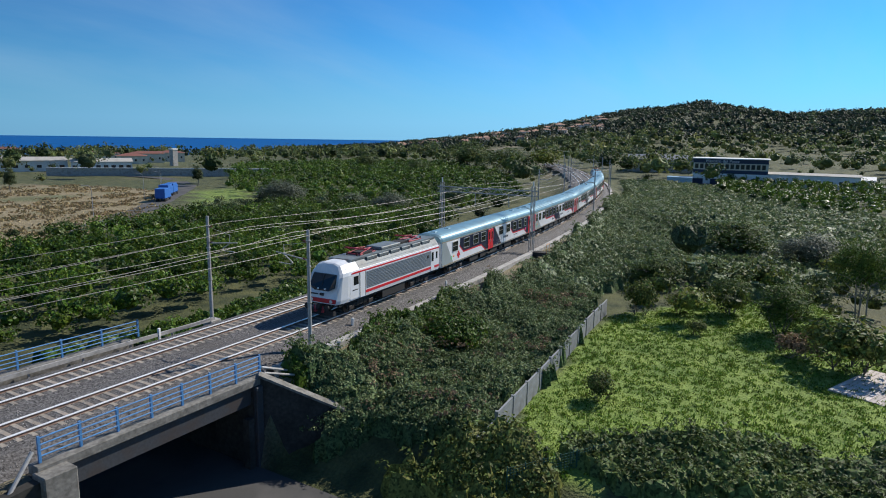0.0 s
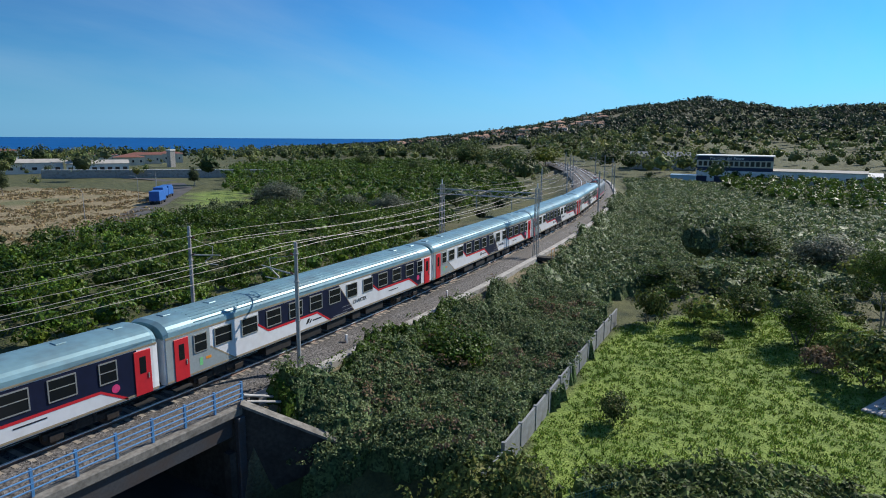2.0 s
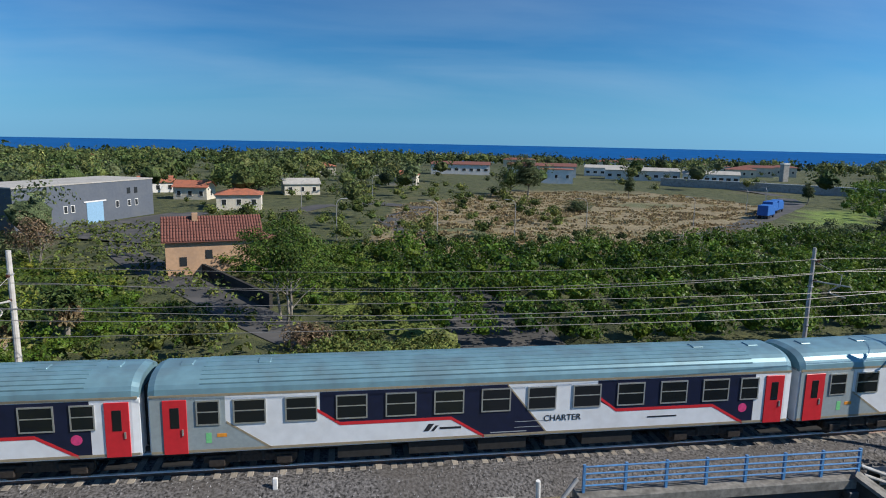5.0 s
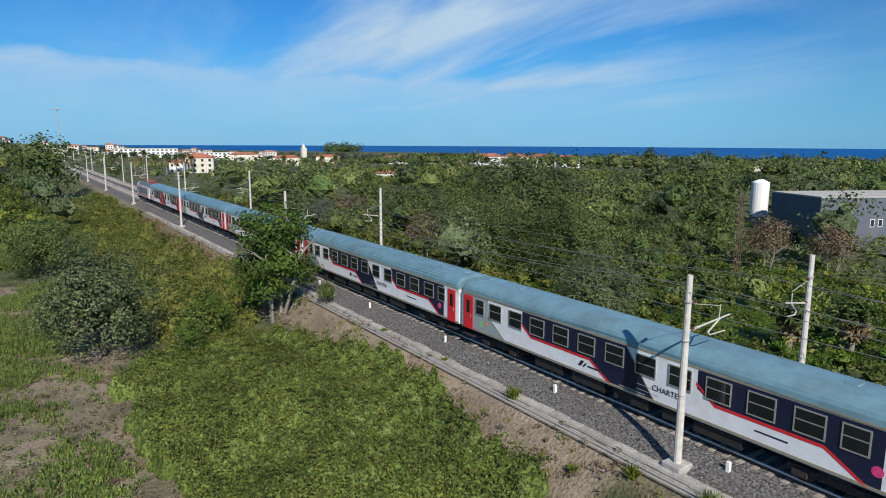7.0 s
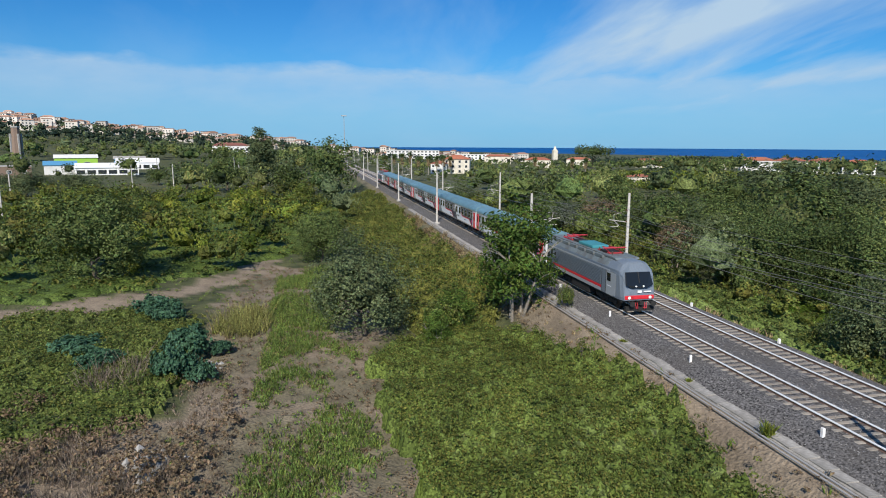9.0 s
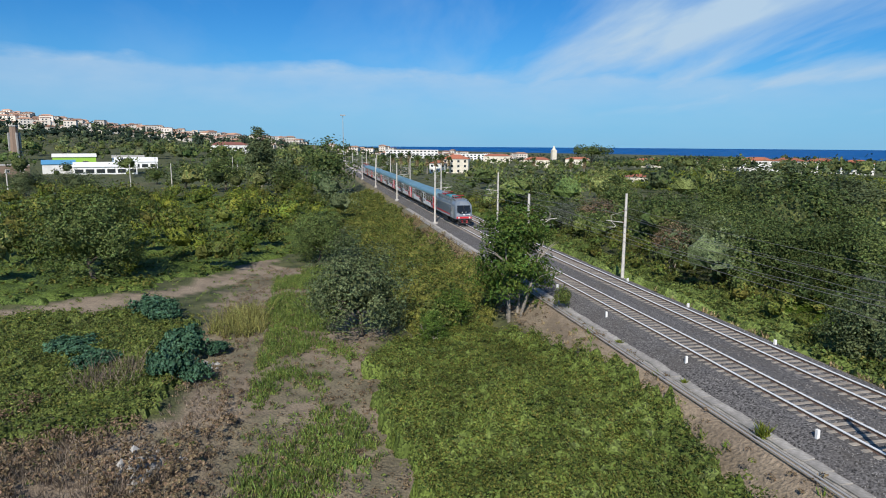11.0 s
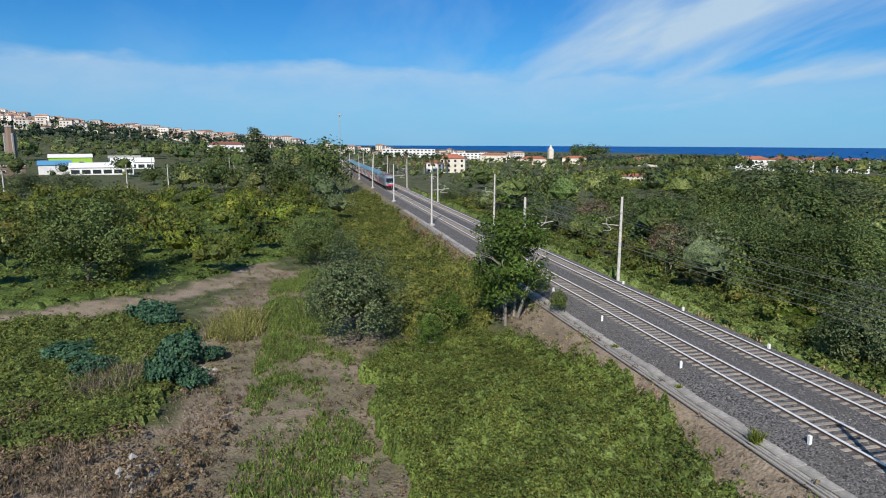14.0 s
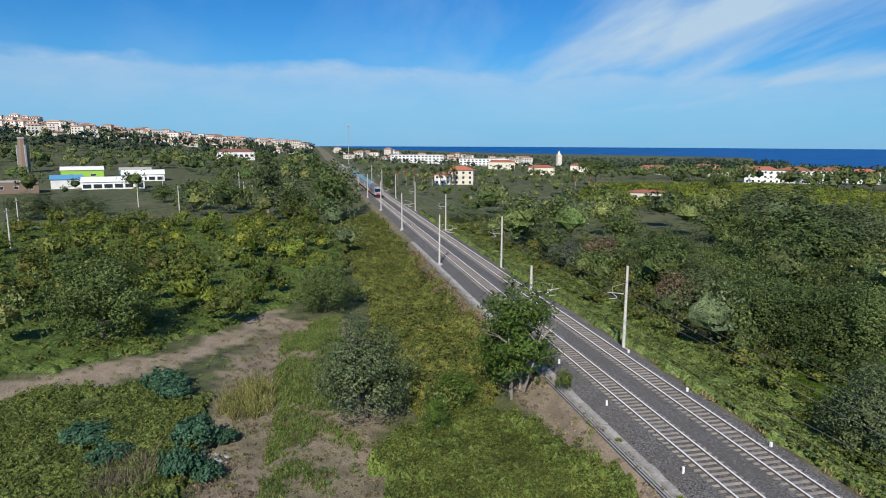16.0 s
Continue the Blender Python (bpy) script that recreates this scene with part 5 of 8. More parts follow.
def vehicle_pose(s, pivot, turned=False):
    x0, y0, _ = on_track(s - pivot)
    x1, y1, _ = on_track(s + pivot)
    h = math.atan2(y1 - y0, x1 - x0)
    return pose((x0 + x1) / 2, (y0 + y1) / 2, 0, 0, 0, math.degrees(h) + (180 if turned else 0))


def motions():
    times = [k * 0.5 for k in range(33)]
    plan = [(rear_loco, 7.9, 4.4, True), (front_loco, -132 - 7.9, 4.4, False)]
    plan += [(c, -132 + 13.2 + 26.4 * k, 9.5, False) for k, c in enumerate(coaches)]
    for ob, off, pivot, turned in plan:
        walk(ob, [(t, vehicle_pose(last_joint(t) + off, pivot, turned)) for t in times])

# ---- plants ----
def crown(n, per, rx, rz, zc, clump, hollow=0.45, flat=1.0, low=-0.35):
    """Points and outward normals of a crown: n clumps of sprays about an ellipsoid."""
    d = rng.normal(0, 1, (n, 3))
    d /= np.linalg.norm(d, axis=1, keepdims=True)
    d[:, 2] = np.where(d[:, 2] < low, -d[:, 2] * 0.6, d[:, 2])
    rad = rng.uniform(hollow, 1.0, (n, 1)) ** 0.6
    c = d * rad * np.array([rx, rx, rz]) * (1 + 0.07 * rng.normal(0, 1, (n, 1)))
    c[:, 2] += zc
    q = rng.normal(0, 1, (n, per, 3))
    q /= np.linalg.norm(q, axis=2, keepdims=True)
    q *= rng.uniform(0.35, 1.0, (n, per, 1)) ** 0.5 * clump * rng.uniform(0.65, 1.35, (n, 1, 1))
    q[:, :, 2] *= flat
    P = (c[:, None, :] + q).reshape(-1, 3)
    N = (q / clump + 0.7 * d[:, None, :]).reshape(-1, 3)
    N[:, 2] += 0.35
    # broad sprays deep inside close the crown
    m = n * per // 14
    g = rng.normal(0, 1, (m, 3))
    g /= np.linalg.norm(g, axis=1, keepdims=True)
    G = g * rng.uniform(0.2, 0.56, (m, 1)) * np.array([rx, rx, rz]) + np.array([0, 0, zc])
    return np.vstack([P, G]), np.vstack([N, g]), np.concatenate([np.ones(n * per), np.full(m, 1.7)])


def trunk_bm(h, r, limbs, spread, stems=1):
    bm = bmesh.new()
    for s in range(stems):
        a0 = 2 * math.pi * s / max(1, stems) + 0.4
        off = 0.0 if stems == 1 else 0.5
        p = Vector((off * math.cos(a0), off * math.sin(a0), -0.4))
        lean = Vector((rng.normal(0, 0.08) + off * 0.25 * math.cos(a0), rng.normal(0, 0.08) + off * 0.25 * math.sin(a0), 1))
        pts = [p]
        for k in range(4):
            p = p + lean * (h / 4) + Vector((rng.normal(0, 0.06), rng.normal(0, 0.06), 0)) * h / 4
            pts.append(p)
        for k in range(4):
            tube(bm, pts[k], pts[k + 1], r * (1 - 0.2 * k), r * (0.8 - 0.2 * k), 7)
        for j in range(limbs):
            t = rng.uniform(0.45, 1.0)
            b = pts[int(t * 3.99)]
            ang = rng.uniform(0, 2 * math.pi)
            e = b + Vector((math.cos(ang) * spread, math.sin(ang) * spread, spread * rng.uniform(0.35, 0.9)))
            tube(bm, b, (b + e) / 2 + Vector((0, 0, 0.2)), r * 0.4, r * 0.25, 5)
            tube(bm, (b + e) / 2 + Vector((0, 0, 0.2)), e, r * 0.25, r * 0.08, 5)
    return bm


def tree(name, label, category, leaf_mat, bark, n, per, rx, rz, zc, clump, size, th, tr, limbs, spread, stems=1, flat=1.0, width=0.55, group="", low=-0.35, core=0):
    ob = thing(name, label, category, group=group)
    part("trunk", trunk_bm(th, tr, limbs, spread, stems), bark, ob)
    P, N, big = crown(n, per, rx, rz, zc, clump, flat=flat, low=low)
    skin = None
    if core:
        V, Q = lumpy(1, 18, 11, 0.11)
        skin = (V[0] * np.array([rx, rx, rz]) * core + np.array([0, 0, zc]), Q)
    o = new("crown", leaves("crown", P, N, size * big, leaf_mat, width=width, spread=0.32, skin=skin))
    o.parent = ob
    return ob


# unit trees: about 1 m crown radius is scaled up, heights follow
KINDS = {
    "oak": (tree("oak_tree", "dense dark green oak tree with a round crown", "tree", L_oak, M_bark, 75, 140, 4.1, 4.4, 4.7, 1.35, 0.25, 4.5, 0.28, 7, 2.4, group="oaks", low=-1.0, core=0.42), 5.0, 10.0),
    "oakfar": (tree("oak_tree", "dense dark green oak tree in the woods", "tree", L_oak, M_bark, 40, 48, 4.1, 4.4, 4.7, 1.6, 0.48, 4.5, 0.28, 5, 2.4, group="oaks", low=-0.8, core=0.43), 5.0, 10.0),
    "lightoak": (tree("elm_tree", "broad mid-green tree with a soft billowing crown", "tree", L_carob, M_bark, 55, 100, 4.1, 4.3, 4.6, 1.5, 0.36, 4.5, 0.26, 7, 2.4, group="elms", low=-0.8, core=0.42), 5.0, 10.0),
    "carob": (tree("carob_tree", "rounded grey-green carob tree with dense foliage to the ground", "tree", L_carob, M_bark, 95, 120, 3.4, 4.1, 4.1, 0.95, 0.20, 3.5, 0.22, 7, 2.0, group="carobs", low=-0.85, core=0.43), 4.0, 9.0),
    "ail": (tree("ailanthus_tree", "airy many-stemmed tree with feathery green leaf sprays", "tree", L_ailanthus, M_bark_pale, 135, 58, 2.9, 5.1, 5.0, 0.95, 0.32, 7.0, 0.13, 7, 1.8, 4, 0.7, 0.4, group="ailanthus trees", low=-0.8, core=0.26), 3.4, 11.2),
    "acacia": (tree("acacia_tree", "slender pale-stemmed acacia with a loose yellowish crown", "tree", L_ailanthus, M_bark_pale, 130, 55, 4.2, 4.2, 5.8, 1.05, 0.28, 6.5, 0.15, 9, 2.6, 3, 0.6, 0.45, group="acacias"), 5.0, 10.5),
    "poplar": (tree("poplar_tree", "tall narrow poplar with shimmering olive-green leaves", "tree", L_carob, M_bark_pale, 150, 50, 1.9, 6.6, 7.2, 0.75, 0.36, 10.0, 0.2, 8, 1.2, group="poplars", core=0.37), 2.5, 14.5),
    "cypress": (tree("cypress_tree", "dark narrow cypress rising above the woods", "tree", L_oak, M_bark, 60, 24, 1.1, 6.0, 6.6, 0.55, 0.3, 10, 0.15, 0, 1, group="cypresses", core=0.4), 1.5, 13.0),
    "pine": (tree("umbrella_pine", "umbrella pine with a flat dark crown on a bare trunk", "tree", L_oak, M_bark, 70, 26, 5.2, 1.7, 8.2, 1.1, 0.45, 7.5, 0.3, 8, 3.6, group="umbrella pines", core=0.37), 6.0, 10.5),
    "olive": (tree("olive_tree", "silvery grey-green olive tree in the scrub", "tree", L_olive, M_bark, 110, 50, 3.1, 2.7, 3.0, 0.95, 0.25, 2.4, 0.25, 6, 1.7, 2, group="olives", core=0.33), 3.9, 6.6),
    "bare": (tree("thinning_tree", "half-bare tree with pale twigs and thin brownish leaves", "tree", L_rust, M_bark_pale, 90, 24, 2.9, 3.8, 4.6, 1.0, 0.30, 6.0, 0.11, 12, 2.2, 4, group="thinning trees"), 3.8, 9.2),
    "castor": (tree("castor_bush", "bluish-green castor oil bush with large leaves", "bush", L_castor, M_bark_pale, 60, 26, 1.6, 1.0, 1.1, 0.42, 0.26, 1.0, 0.05, 5, 0.8, 3, 0.8, 0.8, group="castor bushes", core=0.37), 2.0, 2.5),
    "shrub": (tree("shrub", "dark green wild shrub on rough grass", "bush", L_bramble, M_bark, 45, 30, 1.6, 1.2, 1.2, 0.55, 0.26, 1.0, 0.06, 5, 0.8, 3, group="shrubs", core=0.37), 2.0, 2.8),
    "limeshrub": (tree("fig_bush", "bright green spreading fig bush on the bank", "bush", L_citrus, M_bark, 120, 34, 1.9, 1.3, 1.3, 0.5, 0.17, 1.0, 0.06, 5, 0.9, 3, 1.0, 0.7, core=0.37), 2.3, 3.0),
    "lime": (tree("yellowing_tree", "broad tree with bright yellow-green crown", "tree", L_lime, M_bark, 80, 28, 4.2, 3.6, 5.0, 1.2, 0.5, 4, 0.25, 6, 2.2, core=0.4), 5.0, 9.6),
    "citrus": (tree("lemon_tree", "small glossy lemon tree by the cottage", "tree", L_citrus, M_bark, 45, 30, 1.6, 1.4, 1.7, 0.55, 0.24, 1.2, 0.08, 5, 0.8, group="lemon trees", core=0.39), 2.1, 3.4),
    "rust": (tree("withered_bush", "withered rusty-brown bush in the scrub", "bush", L_rust, M_bark_pale, 40, 26, 1.6, 0.9, 1.0, 0.5, 0.24, 0.8, 0.05, 6, 0.9, 3, group="withered bushes"), 2.0, 2.2),
}
TREES = {
    "oak": [(-76.6, -22.8, 7.0, 12.1), (-87.2, 1.9, 4.8, 8.0), (-199.2, 7.8, 11.0, 18.6), (-201.3, -4.5, 6.3, 10.7), (-228.8, -38.5, 8.2, 10.3), (-255.4, -52.8, 5.8, 8.3), (-222.8, -25.1, 8.0, 11.9), (-291.9, 36.6, 4.7, 10.4), (-99.9, 60.3, 6.3, 10.5), (-134.6, 70.6, 6.1, 10.2), (-82.7, 57.6, 5.9, 10.5), (-77.6, 59.5, 5.3, 9.8), (-62.2, 54.9, 5.9, 9.5), (-57.7, 57.7, 6.0, 9.7), (-109.3, 94.5, 10.3, 12.3), (-137.8, 99.3, 9.1, 9.1), (-166.3, 53.4, 6.2, 7.8), (-282.7, 198.3, 7.6, 12.2), (-63.9, 50.3, 5.5, 10.3), (-59.0, 59.2, 5.7, 10.6), (-101.2, 92.2, 8.6, 11.0), (-71.4, 111.0, 7.1, 8.2), (-25.5, 197.6, 9.7, 10.6), (-120.6, 174.5, 11.3, 11.3), (304.0, 161.7, 15.4, 15.4), (271.9, 123.1, 13.4, 13.4), (262.5, 198.8, 7.4, 8.9), (240.8, 153.4, 7.7, 7.7), (53.2, 201.6, 5.6, 11.1)],
    "carob": [(-51.3, 4.4, 4.9, 9.5), (-212.3, -66.7, 7.9, 7.9), (-207.3, -78.8, 8.8, 8.8), (-38.6, 42.5, 4.4, 9.3), (-118.4, 116.5, 10.4, 11.8), (-138.2, 51.3, 3.9, 5.9), (-180.0, 44.0, 4.9, 6.6), (-78.9, 54.0, 5.2, 9.5), (-44.5, 50.6, 4.6, 4.3), (90.6, 76.3, 3.3, 3.3), (57.3, 151.1, 4.3, 3.6)],
    "ail": [(-51.9, 17.7, 4.0, 12.0), (-46.2, 9.4, 1.3, 3.8), (-50.8, 12.0, 1.9, 4.6), (56.0, -3.1, 2.3, 5.1), (61.1, 1.4, 1.9, 4.1), (95.6, 5.0, 5.1, 6.2), (69.1, 10.0, 3.3, 3.7)],
    "poplar": [(-202.7, -12.1, 5.0, 21.3), (136.1, 171.0, 2.0, 6.9), (55.4, 188.6, 4.4, 12.2), (89.3, 190.8, 1.9, 7.5)],
    "castor": [(-48.4, -8.9, 2.0, 3.0), (-61.2, -13.7, 2.4, 2.4), (-58.4, -12.2, 2.0, 2.2), (-47.2, -14.6, 1.8, 2.0), (-43.0, -7.2, 1.2, 1.8), (-51.4, -17.1, 2.6, 1.6), (-43.6, -9.0, 1.7, 3.1), (-48.9, -6.7, 1.1, 1.4)],
    "shrub": [(-50.0, 10.8, 2.0, 3.5), (-48.0, 20.6, 0.9, 2.3), (1.0, 52.1, 2.4, 2.4), (35.0, 5.7, 1.3, 2.3), (49.7, -7.9, 3.6, 4.6), (56.3, 8.6, 1.9, 3.9), (52.0, 2.9, 1.0, 1.5), (58.6, 5.3, 1.7, 2.3)],
    "bare": [(-111.2, 53.9, 5.0, 7.8), (-79.4, 50.1, 3.4, 7.7), (-45.5, 83.0, 3.8, 8.5), (-38.6, 86.2, 3.6, 7.7)],
    "olive": [(-112.4, 47.6, 4.4, 6.6), (90.3, -4.3, 5.0, 5.4), (110.4, 107.8, 7.1, 7.1), (108.6, 74.5, 5.5, 6.1), (111.4, 87.6, 3.9, 4.6)],
    "pine": [(-276.6, 130.8, 11.4, 16.8), (173.6, 336.5, 7.5, 6.1)],
    "acacia": [(-5.1, 59.4, 5.2, 10.7), (63.6, -8.8, 3.0, 8.5)],
    "cypress": [(-231.5, 294.5, 5.3, 16.6), (-187.6, 282.2, 5.4, 15.0), (-201.7, 274.8, 1.8, 12.1)],
    "lightoak": [(-147.6, 120.2, 15.2, 13.5), (-119.7, 118.0, 13.5, 12.0), (-116.8, 135.0, 11.1, 11.1)],
    "rust": [(-2.7, 50.4, 2.8, 2.4), (50.4, -4.6, 2.2, 2.0)],
    "citrus": [(-14.4, 83.4, 3.1, 3.1)],
    "lime": [(284.1, 111.1, 10.9, 12.3)],
    "limeshrub": [(36.1, 17.1, 2.9, 3.8)],
}
far_oaks = [s for s in TREES["oak"] if math.hypot(s[0], s[1]) > 125]
TREES["oak"] = [s for s in TREES["oak"] if math.hypot(s[0], s[1]) <= 125]
TREES["oakfar"] = far_oaks
for kind, spots in TREES.items():
    proto, pr, ph = KINDS[kind]
    for k, (x, y, r, h) in enumerate(spots):
        sx = r / pr
        sz = h / ph
        m = pose(x, y, ground_at(x, y) - 0.05, 0, 0, rng.uniform(0, 360)) @ Matrix.Diagonal((sx, sx, sz, 1))
        if k == 0:
            proto.matrix_basis = m
        else:
            c = proto.copy()
            scene.collection.objects.link(c)
            c.matrix_basis = m
            for ch in proto.children:
                o = ch.copy()
                scene.collection.objects.link(o)
                o.parent = c


def scatter(poly, density, seed_keep=None):
    xs, ys = [p[0] for p in poly], [p[1] for p in poly]
    area = (max(xs) - min(xs)) * (max(ys) - min(ys))
    n = int(area * density)
    x, y = rng.uniform(min(xs), max(xs), n), rng.uniform(min(ys), max(ys), n)
    ok = inside(x + 0.9 * rough(x, y, 0.9, 11) + rng.normal(0, 0.35, n), y + 0.9 * rough(x, y, 0.9, 12) + rng.normal(0, 0.35, n), poly)
    return x[ok], y[ok]


def cover(name, label, poly, density, size, mat, lift=0.6, lump=2.2, kind="stuff", seed=0.0, bare=None, dense=True):
    """Low tangled growth: sprays over a bumpy skin above the ground."""
    x, y = scatter(poly, density)
    hump = 0.5 + 0.5 * rough(x, y, lump, seed) / 1.5
    hump2 = 0.5 + 0.5 * rough(x, y, lump * 0.37, seed + 3) / 1.5
    if bare is not None:
        ok = hump + 0.5 * hump2 > bare
        x, y, hump, hump2 = x[ok], y[ok], hump[ok], hump2[ok]
    top = lift * (0.25 + 0.55 * hump + 0.35 * hump2)
    z = ground_z(x, y) + top * rng.uniform(0.55, 1.0, len(x)) ** 0.5 + 0.02
    e = 0.25
    gx = (rough(x + e, y, lump, seed) - rough(x - e, y, lump, seed)) / (2 * e) * lift * 0.3
    gy = (rough(x, y + e, lump, seed) - rough(x, y - e, lump, seed)) / (2 * e) * lift * 0.3
    zx = (ground_z(x + e, y) - ground_z(x - e, y)) / (2 * e)
    zy = (ground_z(x, y + e) - ground_z(x, y - e)) / (2 * e)
    N = np.stack([-(gx + zx), -(gy + zy), np.full(len(x), 0.9)], 1)
    P = np.stack([x, y, z], 1)
    # the closed mass under the sprays
    g = max(0.3, 1.4 * size)
    px, py = [p[0] for p in poly], [p[1] for p in poly]
    U, W = np.meshgrid(np.arange(min(px) - 2 * g, max(px) + 2 * g, g), np.arange(min(py) - 2 * g, max(py) + 2 * g, g), indexing="ij")
    U, W = U + rng.uniform(-0.3, 0.3, U.shape) * g, W + rng.uniform(-0.3, 0.3, U.shape) * g
    ins = inside(U + 0.9 * rough(U, W, 0.9, 11), W + 0.9 * rough(U, W, 0.9, 12), poly)
    h1, h2 = 0.5 + 0.5 * rough(U, W, lump, seed) / 1.5, 0.5 + 0.5 * rough(U, W, lump * 0.37, seed + 3) / 1.5
    if bare is not None:
        ins &= h1 + 0.5 * h2 > bare + 0.06
    mass = lift * (0.25 + 0.55 * h1 + 0.35 * h2) * rng.uniform(0.5, 0.95, U.shape)
    Z = ground_z(U, W) + np.where(ins, mass, -0.25)
    i = np.arange(U.size).reshape(U.shape)
    Q = np.stack([i[:-1, :-1], i[1:, :-1], i[1:, 1:], i[:-1, 1:]], -1).reshape(-1, 4)
    Q = Q[ins.ravel()[Q].any(1)] if dense else Q[:0]
    # sprays gather into tufts that shade one another
    per = 14
    n = len(x) // per * per
    dome = rng.normal(0, 1, (n, 3))
    dome /= np.linalg.norm(dome, axis=1, keepdims=True)
    dome[:, 2] = np.abs(dome[:, 2])
    rad = size * np.repeat(rng.uniform(0.9, 2.2, n // per), per)[:, None]
    P = np.repeat(P[:n:per], per, axis=0) + dome * rad * np.array([1, 1, 0.8]) - np.array([0, 0, 0.35]) * rad
    N = np.repeat(N[:n:per], per, axis=0) * 0.5 + dome
    skin = (np.stack([U, W, Z], -1).reshape(-1, 3), Q)
    return tagged(new(name, leaves(name, P, N, size, mat, skin=skin)), label, "undergrowth", kind=kind)


BANK_A = [(21.6, 19.4), (40, 20.5), (62, 22.0), (62, 14.2), (49, 11.6), (24.5, 9.3), (24.8, 13.2), (22.5, 17)]
BANK_A2 = [(62, 22.0), (95, 26.4), (135, 34.5), (150, 38), (150, 28), (110, 15), (78, 8), (62, 14.2)]
FIELD_A = [(62, 14), (78, 8), (66, 3), (78, -6), (100, -14), (150, -18), (190, -8), (235, 30), (245, 62), (190, 46), (150, 36), (110, 16)]
cover("bank_brambles", "tangled grey-green brambles covering the railway bank", BANK_A, 210, 0.17, L_greyish, 2.2, 1.7)
cover("withered_weeds", "brownish dry stems among the bank brambles", BANK_A, 18, 0.20, L_rust, 2.5, 1.6, seed=21, bare=0.85, dense=False)
cover("bank_weeds", "green weeds and creepers on the railway bank", [(21.6, 20.2), (30, 20.9), (45, 21.7), (44, 18.8), (30, 17.4), (24, 15)], 110, 0.17, L_citrus, 1.6, 1.3, seed=2)
cover("withered_weeds", "withered brown weeds on the railway bank", [(26, 18.6), (34, 19.6), (42, 18.4), (36, 16), (28, 15.4)], 26, 0.24, L_rust, 1.9, 1.7, seed=4, dense=False)
cover("bank_brambles", "grey-green brambles running along the railway bank", BANK_A2, 42, 0.32, L_greyish, 2.0, 2.8)
cover("bramble_field", "wide field of grey-green brambles", FIELD_A, 6.5, 0.65, L_greyish, 1.9, 4.2)
cover("lane_hedge", "dark overgrown hedge above the sunken lane", [(20.6, 13), (24.6, 9.5), (27, 6.4), (24.4, 4), (20.8, 6)], 75, 0.26, L_bramble, 2.6, 1.5, seed=1)
cover("lane_hedge", "dark leafy hedge along the edge of the garden", [(26.5, 4.6), (28.6, 5), (33, -3), (37, -17), (33, -19), (28, -8), (25, 1)], 75, 0.24, L_oak, 1.5, 1.7, seed=5)
cover("bramble_mound", "sunlit dense bramble thicket beside the line", [(-20, 18.2), (-28, 18.8), (-36, 18.5), (-44, 17.4), (-51, 15.4), (-48, 6.5), (-43, 4.4), (-38.5, 4.2), (-31.8, 4.6), (-26.7, 4.8), (-16, 5), (-14, 12)], 190, 0.135, L_bramble_lit, 1.7, 1.0)
cover("slope_brambles", "olive green brambles along the foot of the railway bank", [(-51, 15.4), (-60, 18.4), (-110, 18.2), (-190, 19.3), (-190, 8), (-95, 8.5), (-62, 7), (-48, 8.6)], 28, 0.32, L_bramble_lit, 1.6, 2.2, seed=2)
cover("withered_weeds", "rusty dry weeds on the railway slope", [(-52, 17.8), (-60, 20), (-120, 20), (-120, 16), (-60, 15)], 7, 0.34, L_rust, 0.7, 1.8, seed=6, dense=False)
cover("wild_creeper", "dark green creepers spread over waste ground", [(-36, -11), (-35, -34), (-58, -34), (-63, -20), (-58, -10), (-46, -8.2), (-39, -8.8)], 75, 0.19, L_bramble, 1.25, 1.5, seed=3, bare=0.42)
cover("wild_creeper", "yellowish young creepers over waste ground", [(-36, -11), (-35, -34), (-58, -34), (-63, -20), (-58, -10), (-46, -8.2), (-39, -8.8)], 26, 0.2, L_bramble_lit, 1.32, 1.5, seed=3, bare=0.6)
cover("withered_weeds", "withered brown weeds over waste ground", [(-22, -5), (-24, -26), (-38, -20), (-46, -13), (-46, -8), (-36, -4)], 60, 0.20, L_rust, 0.9, 1.5, seed=8, bare=0.72, dense=False)
cover("seaward_brambles", "brambles and creepers below the seaward side of the line", [(-190, 32), (-60, 31.9), (8, 32.8), (8, 45), (-20, 47), (-60, 46), (-190, 44)], 17, 0.36, L_bramble, 1.5, 2.2, seed=4)
cover("ivy_mounds", "ivy-covered mounds beside the seaward shoulder", [(-4, 36), (8.5, 34.5), (8.5, 48), (-2, 48)], 45, 0.30, L_bramble, 2.6, 2.6, seed=7)
cover("ivy_mounds", "creeper-covered mounds beside the seaward shoulder", [(21, 34.5), (70, 38), (68, 43), (21, 44)], 26, 0.32, L_citrus, 1.8, 2.6, seed=9)


def turf(name, label, poly, density, h, w, mat, cat="grass", thr=None, seed=0.0):
    x, y = scatter(poly, density)
    if thr is not None:
        ok = rough(x, y, 2.0, seed) + rng.normal(0, 0.22, len(x)) < thr
        x, y = x[ok], y[ok]
    n = len(x) // 9 * 9
    x, y = np.repeat(x[:n:9], 9) + rng.normal(0, 0.9 * w + 0.05, n), np.repeat(y[:n:9], 9) + rng.normal(0, 0.9 * w + 0.05, n)
    P = np.stack([x, y, ground_z(x, y) - 0.02], 1)
    return tagged(new(name, blades(name, P, h * np.repeat(rng.uniform(0.6, 1.5, n // 9), 9)[:, None], w, mat)), label, cat, kind="stuff")


